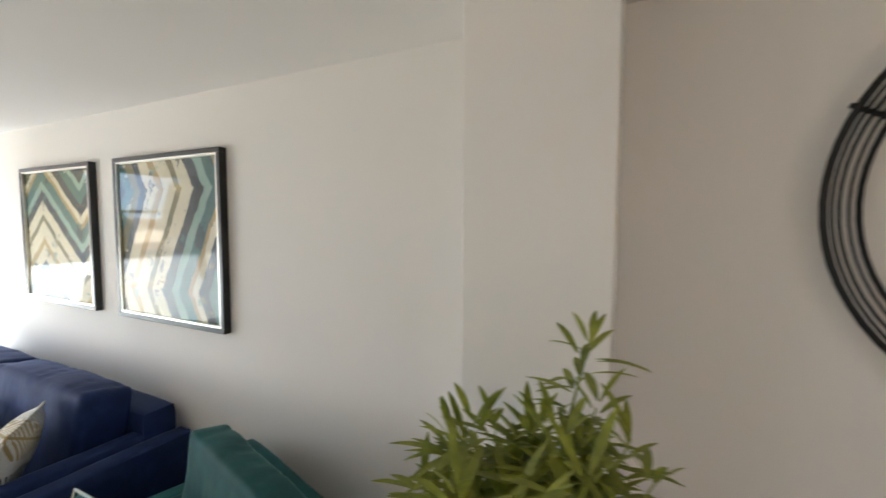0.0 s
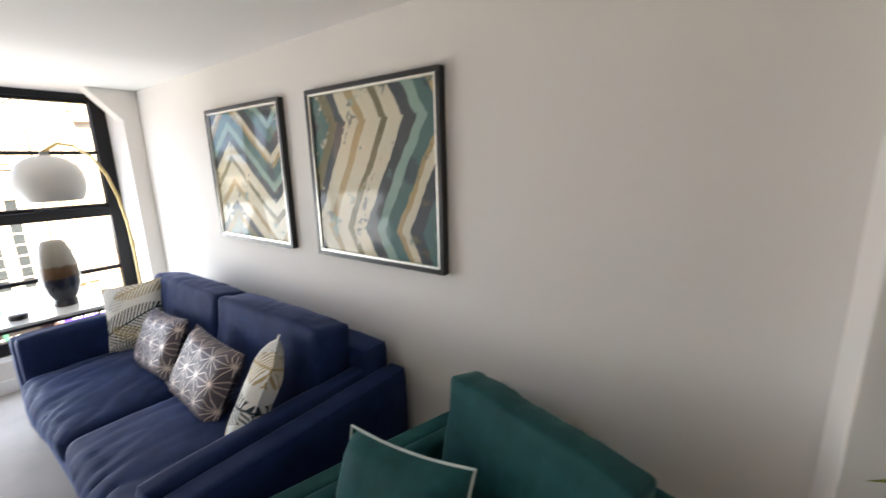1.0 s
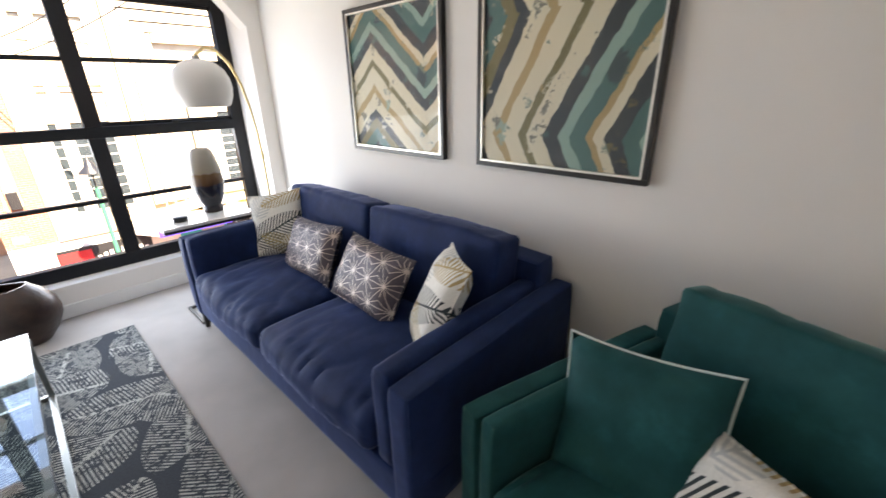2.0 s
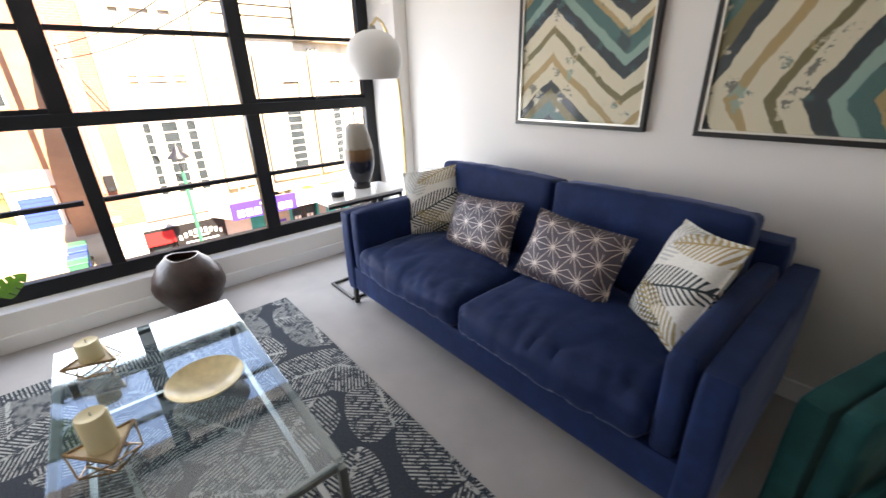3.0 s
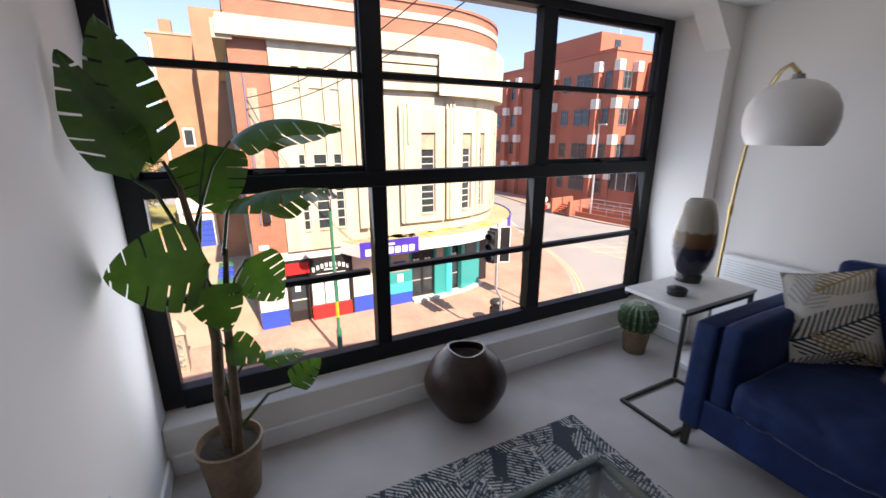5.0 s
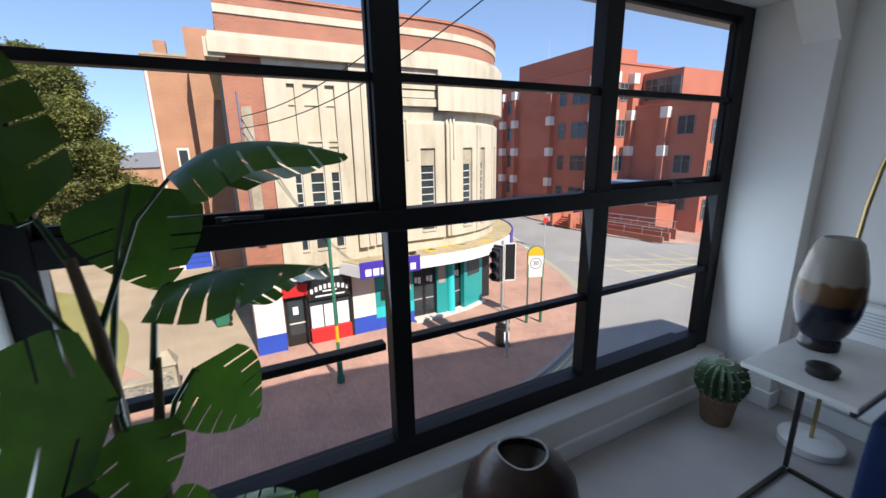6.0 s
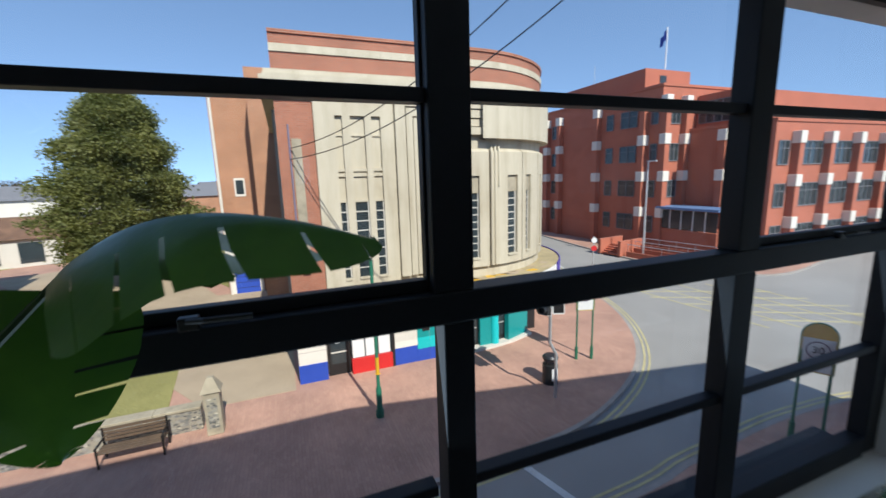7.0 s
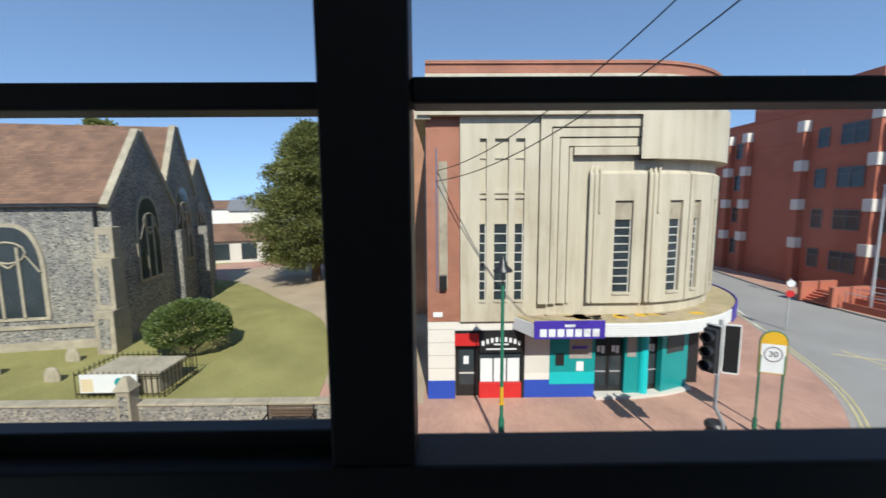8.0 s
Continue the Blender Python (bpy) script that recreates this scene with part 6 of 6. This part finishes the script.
tl = thing("traffic_light", "grey cranked traffic light pole with two black heads", "traffic light", (-15.4, 7.7, G))
part("pole", tube([(0, 0, 0), (0, 0, 0.9), (0, 0, 1.7), (0.0, -0.28, 2.2), (0.0, -0.28, 4.8)], 0.055, 10), M["galv"], tl, smooth=True)
for dx, dy, rz in ((0.12, -0.62, -60), (0.0, 0.02, 160)):
    hd = part("head", box(-0.12, 0.12, -0.17, 0.17, 3.35, 4.60, 0.03), M["black_paint"], tl, "black three-lamp signal head", (dx, dy, 0), False, (0, 0, rz))
    part("backing_board", box(-0.14, -0.12, -0.2, 0.2, 3.28, 4.68, 0.01), M["black_paint"], hd)
    for a_, c_ in (((-0.2, 0.2), (3.26, 3.30)), ((-0.2, 0.2), (4.66, 4.70)), ((-0.215, -0.185), (3.30, 4.66)), ((0.185, 0.215), (3.30, 4.66))):
        part("white_edge", box(-0.145, -0.115, a_[0], a_[1], c_[0], c_[1]), M["white_sign"], hd)
    for k in range(3):
        part("visor", lathe([(0.14, 0), (0.16, 0), (0.16, 0.2), (0.14, 0.2), (0.14, 0)], 14), M["black_paint"], hd, "", (0.11, 0, 3.58 + k * 0.40), False, (0, 90, 0))
        part("lens", lathe([(0, 0.02), (0.1, 0.0)], 14), M["dark_window"], hd, "", (0.112, 0, 3.58 + k * 0.40), False, (0, 90, 0))
    part("bracket", tube([(0, -0.28, 3.9), (dx, dy, 3.9)], 0.025, 6), M["galv"], tl)
lb = thing("litter_bin", "black litter bin with a white notice", "litter bin", (-16.4, 8.2, G))
part("body", lathe([(0, 0), (0.30, 0), (0.30, 0.78), (0.27, 0.80), (0, 0.80)], 20), M["black_paint"], lb, smooth=True)
part("hood", lathe([(0.30, 1.0), (0.31, 1.08), (0.24, 1.16), (0, 1.18)], 20), M["black_paint"], lb, smooth=True)
for a in range(4):
    part("hood_post", tube([(0.27 * math.cos(a * 1.57 + 0.4), 0.27 * math.sin(a * 1.57 + 0.4), 0.79), (0.27 * math.cos(a * 1.57 + 0.4), 0.27 * math.sin(a * 1.57 + 0.4), 1.02)], 0.02, 5), M["black_paint"], lb)
part("notice", box(0.295, 0.312, -0.13, 0.13, 0.2, 0.7), M["white_sign"], lb)


def speed_sign(loc, rz, mirror):
    s = thing("speed_sign", "arched yellow speed limit sign on two green posts", "road sign", loc, rz, "speed limit signs")
    for y in (-0.34, 0.34):
        part("post", tube([(0, y, 0), (0, y, 2.9)], 0.04, 8), M["green_metal"], s)
        part("post_base", tube([(0, y, 0), (0, y, 0.55)], 0.075, 8), M["green_metal"], s)
    b = bmesh.new()
    arch = [(-0.38, 2.25), (0.38, 2.25), (0.38, 3.35)] + [(0.38 * math.cos(radians(a)), 3.35 + 0.38 * math.sin(radians(a))) for a in range(15, 180, 15)] + [(-0.38, 3.35)]
    f0 = [b.verts.new((-0.03, y, z)) for y, z in arch]
    f1 = [b.verts.new((0.03, y, z)) for y, z in arch]
    b.faces.new(f1)
    b.faces.new(f0[::-1])
    for k in range(len(arch)):
        b.faces.new((f0[k], f0[(k + 1) % len(arch)], f1[(k + 1) % len(arch)], f1[k]))
    p = part("board", b, M["yellow"], s, "yellow arched board")
    part("border", tube([(0, y, z) for y, z in arch], 0.035, 6, True), M["green_metal"], p)
    part("lower_panel", box(0.03, 0.034, -0.35, 0.35, 2.28, 3.28), M["white_sign"], p)
    part("disc", lathe([(0, 0.03), (0.26, 0.03), (0.26, 0.038), (0, 0.038)], 28), M["white_sign"], p, "", (0, 0, 2.93), False, (0, 90, 0))
    part("red_ring", lathe([(0.235, 0.038), (0.235, 0.044), (0.27, 0.044), (0.27, 0.038)], 28), M["faded_ring"], p, "weathered ring round the limit", (0, 0, 2.93), False, (0, 90, 0))
    cu = bpy.data.curves.new("digits", "FONT")
    cu.body, cu.size, cu.align_x, cu.align_y, cu.extrude = "30", 0.28, "CENTER", "CENTER", 0.003
    cu.materials.append(M["black_paint"])
    tx = new("digits", cu)
    tx.parent = p
    tx.matrix_basis = pose(0.046, 0, 2.93, 90, 0, 90)
    return s


speed_sign((-17.5, 10.8, G), -20, False)
speed_sign((-10.3, 12.9, G), -62, False)
for x, y, h_ in ((-32.6, 30.8, 9.0), (-36.5, 46.5, 8.0)):
    q = thing("lamp_post", "tall grey lamp post by the far road", "lamp post", (x, y, G), group="far lamp posts")
    part("column", tube([(0, 0, 0), (0, 0, h_)], 0.08, 8, taper=[0.1, 0.06]), M["galv"], q)
    part("head", box(-0.1, 0.9, -0.12, 0.12, h_ - 0.02, h_ + 0.1, 0.02), M["galv"], q)
q = thing("road_sign", "round white and red road signs on a pole", "road sign", (-29.0, 21.5, G))
part("pole", tube([(0, 0, 0), (0, 0, 3.2)], 0.05, 6), M["galv"], q)
for z, mt in ((2.9, "white_sign"), (2.25, "red_paint")):
    part("disc", lathe([(0, 0), (0.22, 0), (0.22, 0.03), (0, 0.03)], 20), M[mt], q, "", (0.05, 0, z), False, (0, 90, -28))
for y0, z0, y1, z1 in ((-0.55, 2.75, 7.0, 9.7), (-0.6, 2.35, 7.9, 9.1)):
    cb = thing("overhead_cable", "dark cable from the cinema wall to the roof above", "cable", (0, 0, 0), group="overhead cables")
    pts = []
    for k in range(25):
        f = k / 24
        pts.append((CX + 0.1 + f * 14.6, y0 + (y1 - y0) * f, z0 + (z1 - z0) * f - 6.4 * f * (1 - f)))
    part("wire", tube(pts, 0.016, 6), M["black_paint"], cb, smooth=True)

# ---- church ----
ch = thing("church", "flint church with tiled roofs and three gables", "church", (-27.2, -18.8, G), 0)
U = Vector((-0.986, -0.165))          # along the gable end, away from the street
V = Vector((0.165, -0.986))           # along the nave, to -y
rz = math.degrees(math.atan2(U.y, U.x))


def gable(parent, u0, u1, eave, ridge, depth, setback, win_w):
    """A gabled range: its end wall runs from u0 to u1 along U, and its ridge goes back along V."""
    rng = new("gabled_range")
    rng.parent = parent
    o = U * u0 + V * setback
    rng.location, rng.rotation_euler = (o.x, o.y, 0), (0, 0, radians(rz))
    w = u1 - u0           # local x along U, local y along -V... so the range goes to +y
    b = bmesh.new()
    end = [(0, 0), (w, 0), (w, eave), (w / 2, ridge), (0, eave)]
    f0 = [b.verts.new((x, 0, z)) for x, z in end]
    f1 = [b.verts.new((x, depth, z)) for x, z in end]
    b.faces.new(f0)
    b.faces.new(f1[::-1])
    for k in range(5):
        b.faces.new((f0[k], f0[(k + 1) % 5], f1[(k + 1) % 5], f1[k]))
    part("wall", b, M["flint"], rng)
    sl_ = math.atan2(ridge - eave, w / 2)
    ln = math.hypot(ridge - eave, w / 2)
    for s in (0, 1):
        r_ = part("roof", box(-0.25, ln + 0.06, 0.25, depth, 0.02, 0.16), M["tile_roof"], rng, "weathered clay tile roof")
        r_.matrix_basis = pose(0, 0, eave, 0, -math.degrees(sl_), 0) if s == 0 else Matrix.Translation((w, 0, eave)) @ pose(0, 0, 0, 0, 0, 180) @ Matrix.Translation((0, -depth - 0.25, 0)) @ pose(0, 0, 0, 0, -math.degrees(sl_), 0)
        c_ = part("gable_coping", box(-0.3, ln + 0.1, -0.12, 0.3, 0.05, 0.34), M["stone"], rng)
        c_.matrix_basis = pose(0, 0, eave, 0, -math.degrees(sl_), 0) if s == 0 else Matrix.Translation((w, 0.18, eave)) @ pose(0, 0, 0, 0, 0, 180) @ pose(0, 0, 0, 0, -math.degrees(sl_), 0)
    lancet(rng, w / 2, -0.02, eave * 0.42, eave * 0.62, win_w, 0)
    return rng


def lancet(parent, x, y, z0, h_, w, turn):
    """A pointed window with tracery in a stone surround, facing local -y."""
    wn_ = new("window")
    wn_.parent = parent
    wn_.matrix_basis = pose(x, y, z0, 0, 0, turn)

    def arch(r, ex=0.0):
        pts = [(-r, -ex), (r, -ex), (r, h_ * 0.55)]
        for k in range(1, 7):
            f = k / 7
            pts.append((r * math.cos(f * math.pi / 2) ** 0.75, h_ * 0.55 + (h_ * 0.45 + ex) * math.sin(f * math.pi / 2)))
        pts.append((0, h_ + ex))
        return pts + [(-a, c) for a, c in pts[-2:2:-1]] + [(-r, h_ * 0.55)]

    def slab(pts, y0, y1):
        b = bmesh.new()
        f0 = [b.verts.new((a, y0, c)) for a, c in pts]
        f1 = [b.verts.new((a, y1, c)) for a, c in pts]
        b.faces.new(f0)
        b.faces.new(f1[::-1])
        n = len(pts)
        for k in range(n):
            b.faces.new((f0[k], f0[(k + 1) % n], f1[(k + 1) % n], f1[k]))
        return b
    part("surround", slab(arch(w / 2 + 0.22, 0.2), -0.08, 0.05), M["stone"], wn_)
    part("glass", slab(arch(w / 2), -0.11, -0.05), M["dark_window"], wn_)
    n = 3 if w > 1.5 else 2
    for k in range(1, n):
        xx = -w / 2 + w * k / n
        part("tracery", box(xx - 0.07, xx + 0.07, -0.16, -0.1, 0, h_ * 0.78), M["stone"], wn_)
    part("tracery", tube([(0.3 * w * math.cos(a * 0.524), -0.13, h_ * 0.72 + 0.2 * w * math.sin(a * 0.524)) for a in range(12)], 0.06, 5, True), M["stone"], wn_)
    for k in (-1, 1):
        part("tracery", tube([(k * w / 2, -0.13, h_ * 0.5), (k * w * 0.3, -0.13, h_ * 0.68), (0, -0.13, h_ * 0.55)], 0.06, 5), M["stone"], wn_)


gable(ch, 0.0, 7.1, 8.15, 12.5, 22, 0.0, 2.4)
gable(ch, 7.1, 11.9, 9.0, 13.8, 22, 0.35, 2.2)
gable(ch, 11.9, 17.4, 7.8, 11.8, 22, 1.0, 1.6)
side = new("nave_side")
side.parent = ch
side.location, side.rotation_euler = (0, 0, 0), (0, 0, math.atan2(-V.y, -V.x))
lancet(side, -5.1, 0.0, 1.95, 5.0, 2.9, 0)
lancet(side, -12.0, 0.0, 1.95, 5.0, 2.9, 0)
part("string_course", box(-22, -0.1, -0.10, 0.02, 1.25, 1.45), M["stone"], side)
part("plinth", box(-22, 0.0, -0.16, 0.02, 0, 0.5), M["stone"], side)
part("gutter", box(-22, -0.1, -0.28, -0.05, 8.0, 8.2), M["black_paint"], side)
part("downpipe", tube([(-0.75, -0.15, 8.0), (-0.75, -0.15, 0.1)], 0.08, 8), M["black_paint"], side)
for a, z0, z1, d in ((0.0, 0.0, 2.4, 1.5), (0.02, 2.4, 5.2, 1.15), (0.04, 5.2, 6.9, 0.8)):
    part("buttress", box(-0.5 + a, 0.45 - a, -d, 0.0, z0, z1, 0.03), M["stone"], side, "stepped pale stone buttress")
    part("buttress_face", box(-0.28, 0.22, -d - 0.02, -d + 0.1, z0 + 0.3, z1 - 0.4), M["flint"], side)
for u in (7.1, 11.9):
    o = U * u
    bt = part("buttress", box(-0.35, 0.35, -1.0, 0.3, 0, 6.2), M["flint"], ch, "", (o.x, o.y, 0), False, (0, 0, rz + 180 + 0))
    bt.matrix_basis = Matrix.Translation((o.x, o.y, 0)) @ pose(0, 0, 0, 0, 0, rz + 180) @ pose(0, 0.3, 0)

tomb = thing("railed_tomb", "flat-topped stone tomb inside iron railings", "tomb", (-21.9, -14.0, G + 0.03))
part("chest", box(-0.8, 0.8, -1.4, 1.4, 0, 0.85, 0.03), M["stone"], tomb)
part("slab", box(-0.95, 0.95, -1.55, 1.55, 0.85, 1.0, 0.03), M["stone"], tomb)
for i in range(16):
    for s in (-1, 1):
        part("rail_bar", tube([(s * 1.15, -1.85 + i * 0.247, 0), (s * 1.15, -1.85 + i * 0.247, 1.15)], 0.018, 5), M["iron"], tomb)
for i in range(10):
    for s in (-1, 1):
        part("rail_bar", tube([(-1.15 + i * 0.256, s * 1.85, 0), (-1.15 + i * 0.256, s * 1.85, 1.15)], 0.018, 5), M["iron"], tomb)
for z in (0.15, 1.0):
    part("rail", tube([(-1.15, -1.85, z), (1.15, -1.85, z), (1.15, 1.85, z), (-1.15, 1.85, z)], 0.02, 5, True), M["iron"], tomb)
bn = thing("banner", "white banner with faded coloured shapes tied to the railings", "banner", (-20.7, -14.3, G + 0.13))
part("sheet", box(-0.01, 0.01, -1.3, 1.1, 0.15, 0.95), M["white_sign"], bn)
part("shape", box(0.01, 0.016, -1.25, -0.75, 0.2, 0.75), M["bowl_out"], bn)
part("shape", lathe([(0, 0), (0.2, 0), (0.2, 0.006), (0, 0.006)], 20), M["teal_paint"], bn, "", (0.011, 0.35, 0.6), False, (0, 90, 0))
part("shape", lathe([(0, 0), (0.17, 0), (0.17, 0.006), (0, 0.006)], 20), M["green_metal"], bn, "", (0.011, 0.75, 0.62), False, (0, 90, 0))
for x, y in ((-24.8, -19.6), (-23.2, -22.0), (-22.4, -18.4)):
    gv = thing("headstone", "small weathered headstone in the grass", "headstone", (x, y, G + 0.03), group="headstones")
    part("stone", lathe([(0, 0), (0.38, 0), (0.38, 0.35), (0.25, 0.62), (0, 0.7)], 12), M["stone"], gv, "", None, True).scale = (0.3, 1, 1)


# ---- trees ----
def conifer(name, loc, height, radius, seed, label, clumps, lean=0.0, leaf=0.34, per=15):
    rnd = random.Random(seed)
    t = thing(name, label, "tree", loc)
    part("trunk", tube([(0, 0, 0), (0.1, 0, height * 0.3), (0.05, 0.1, height * 0.65), (0, 0, height * 0.96)], 0.3, 10, taper=[0.5, 0.4, 0.22, 0.05]), M["trunk"], t, smooth=True)
    b = bmesh.new()
    me = bpy.data.meshes.new("crown")
    verts, faces = [], []
    limbs = bmesh.new()
    for k in range(clumps):
        f = rnd.random() ** 0.85
        z = height * (0.13 + 0.87 * f)
        lay = 0.86 + 0.14 * math.sin(z * 2.3 + rnd.uniform(-0.5, 0.5))
        rr = radius * (1 - f) ** 0.44 * lay * (0.55 + 0.45 * min(1, f * 6))
        a = rnd.uniform(0, 6.283)
        ra = rr * rnd.uniform(0.35, 1.0) ** 0.5 * (0.84 + 0.26 * math.sin(a * 3 + seed + z * 0.35) + 0.14 * math.sin(a * 7 + z))
        c = Vector((ra * math.cos(a), ra * math.sin(a), z - 0.10 * ra + rnd.uniform(-0.25, 0.25)))
        if k % 26 == 0:
            tube([(0, 0, c.z + 0.1 * ra - 0.2), c * 0.5 + Vector((0, 0, c.z * 0.5)), c], 0.05, 5, False, limbs, taper=[0.10, 0.06, 0.02])
        out = Vector((math.cos(a), math.sin(a), -0.15))
        for _ in range(per):
            p = c + Vector((rnd.gauss(0, 0.34), rnd.gauss(0, 0.34), rnd.gauss(0, 0.16)))
            d = (out + Vector((rnd.uniform(-1, 1), rnd.uniform(-1, 1), rnd.uniform(-0.5, 0.8)))).normalized()
            s = d.orthogonal().normalized()
            s.rotate(Matrix.Rotation(rnd.uniform(0, 6.28), 3, d))
            l, w = leaf * rnd.uniform(0.6, 1.3), leaf * rnd.uniform(0.2, 0.36)
            i = len(verts)
            verts += [p - s * w * 0.4, p + d * l * 0.5 + s * w, p + d * l, p + d * l * 0.5 - s * w]
            faces.append((i, i + 1, i + 2, i + 3))
    part("limbs", limbs, M["trunk"], t)
    me.from_pydata([tuple(v) for v in verts], [], faces)
    me.materials.append(M["conifer"])
    cr = new("crown", me)
    cr.parent = t
    tagged(cr, kind="stuff")
    b.free()
    return t


conifer("yew_tree", (-46.0, -13.3, G), 15.8, 7.0, 2, "big dark green yew with layered drooping boughs", 5600, leaf=0.25, per=22)
conifer("far_conifer", (-62, -47.0, G), 19.5, 6.5, 9, "dark conifer rising behind the church roof", 1100, leaf=0.55)
sh_ = thing("round_shrub", "clipped round evergreen shrub on the churchyard lawn", "shrub", (-26.0, -14.2, G + 0.03))
rnd = random.Random(8)
verts, faces = [], []
for k in range(9000):
    a, e = rnd.uniform(0, 6.283), math.asin(rnd.uniform(-0.25, 1))
    r = 1.0 + 0.10 * noise.noise((math.cos(a) * 2.5, math.sin(a) * 2.5, e * 2.5))
    c = Vector((1.95 * math.cos(a) * math.cos(e) * r, 1.95 * math.sin(a) * math.cos(e) * r, 1.35 + 1.45 * math.sin(e) * r)) * rnd.uniform(0.86, 1.02)
    c.z = max(c.z, 0.06)
    d = Vector((math.cos(a) + rnd.uniform(-0.8, 0.8), math.sin(a) + rnd.uniform(-0.8, 0.8), math.sin(e) + rnd.uniform(-0.3, 0.9))).normalized()
    s = d.orthogonal().normalized()
    s.rotate(Matrix.Rotation(rnd.uniform(0, 6.28), 3, d))
    i = len(verts)
    verts += [c - s * 0.02, c + d * 0.09 + s * 0.05, c + d * 0.2, c + d * 0.09 - s * 0.05]
    faces.append((i, i + 1, i + 2, i + 3))
me = bpy.data.meshes.new("crown")
me.from_pydata([tuple(v) for v in verts], [], faces)
me.materials.append(M["shrub"])
cr = new("crown", me)
cr.parent = sh_
tagged(cr, kind="stuff")
part("stems", tube([(0, 0, 0), (0.1, 0, 0.8), (0, 0, 1.6)], 0.1, 6), M["trunk"], sh_)

# ---- distance ----
for k, (x, y, w, d, h_, mt, rf) in enumerate(((-62, -31, 12, 7, 3.0, "grey_panel", "tile_roof"), (-66, -22, 9, 8, 3.0, "brick_side", "slate"), (-92, -36, 16, 10, 6.5, "white_paint", "slate"),
                                              (-95, -18, 14, 10, 6.0, "brick_side", "slate"), (-110, -58, 20, 10, 6.5, "white_paint", "tile_roof"), (-120, -5, 30, 12, 6.5, "brick_side", "slate"))):
    hs = thing("house", "low pitched-roof building beyond the churchyard", "house", (x, y, G), 20, group="buildings beyond the churchyard")
    part("wall", box(-d / 2, d / 2, -w / 2, w / 2, 0, h_), M[mt], hs)
    b = bmesh.new()
    for yy in (-w / 2 - 0.3, w / 2 + 0.3):
        for xx, zz in ((-d / 2 - 0.4, h_), (0, h_ + 2.2), (d / 2 + 0.4, h_)):
            b.verts.new((xx, yy, zz))
    b.verts.ensure_lookup_table()
    v = b.verts
    b.faces.new((v[0], v[1], v[2]))
    b.faces.new((v[5], v[4], v[3]))
    for i, j in ((0, 1), (1, 2), (2, 0)):
        b.faces.new((v[i], v[i + 3], v[j + 3], v[j]))
    part("roof", b, M[rf], hs)
    for j in range(3):
        part("window", box(d / 2 - 0.02, d / 2 + 0.05, -w * 0.36 + j * w * 0.28, -w * 0.36 + j * w * 0.28 + w * 0.16, 0.4, min(2.6, h_ - 0.4)), M["dark_window"], hs)
rnd = random.Random(12)
for k in range(26):
    a = radians(-75 + k * 6.2)
    dist = rnd.uniform(150, 230)
    x, y = -4 - dist * math.cos(a), dist * math.sin(a)
    t = thing("distant_tree", "hazy bare tree on the skyline", "tree", (x, y, G), group="distant trees")
    hh = rnd.uniform(7, 11)
    verts, faces = [], []
    for q in range(420):
        e, aa, r = rnd.uniform(-0.6, 1.5), rnd.uniform(0, 6.28), rnd.uniform(0.5, 1) ** 0.5
        c = Vector((hh * 0.55 * math.cos(aa) * math.cos(e) * r, hh * 0.75 * math.sin(aa) * math.cos(e) * r, hh * 0.55 + hh * 0.45 * math.sin(e) * r))
        d = Vector((rnd.uniform(-1, 1), rnd.uniform(-1, 1), rnd.uniform(0, 1)))
        s = d.orthogonal().normalized() * 0.18
        i = len(verts)
        verts += [c - s, c + d * 0.5 + s, c + d * 1.3, c + d * 0.5 - s]
        faces.append((i, i + 1, i + 2, i + 3))
    me = bpy.data.meshes.new("crown")
    me.from_pydata([tuple(p) for p in verts], [], faces)
    me.materials.append(M["conifer" if k % 3 == 0 else "bareTwig"])
    cr = new("crown", me)
    cr.parent = t
    tagged(cr, kind="stuff")
    part("trunk", tube([(0, 0, 0), (0, 0, hh * 0.6)], 0.3, 6), M["trunk"], t)
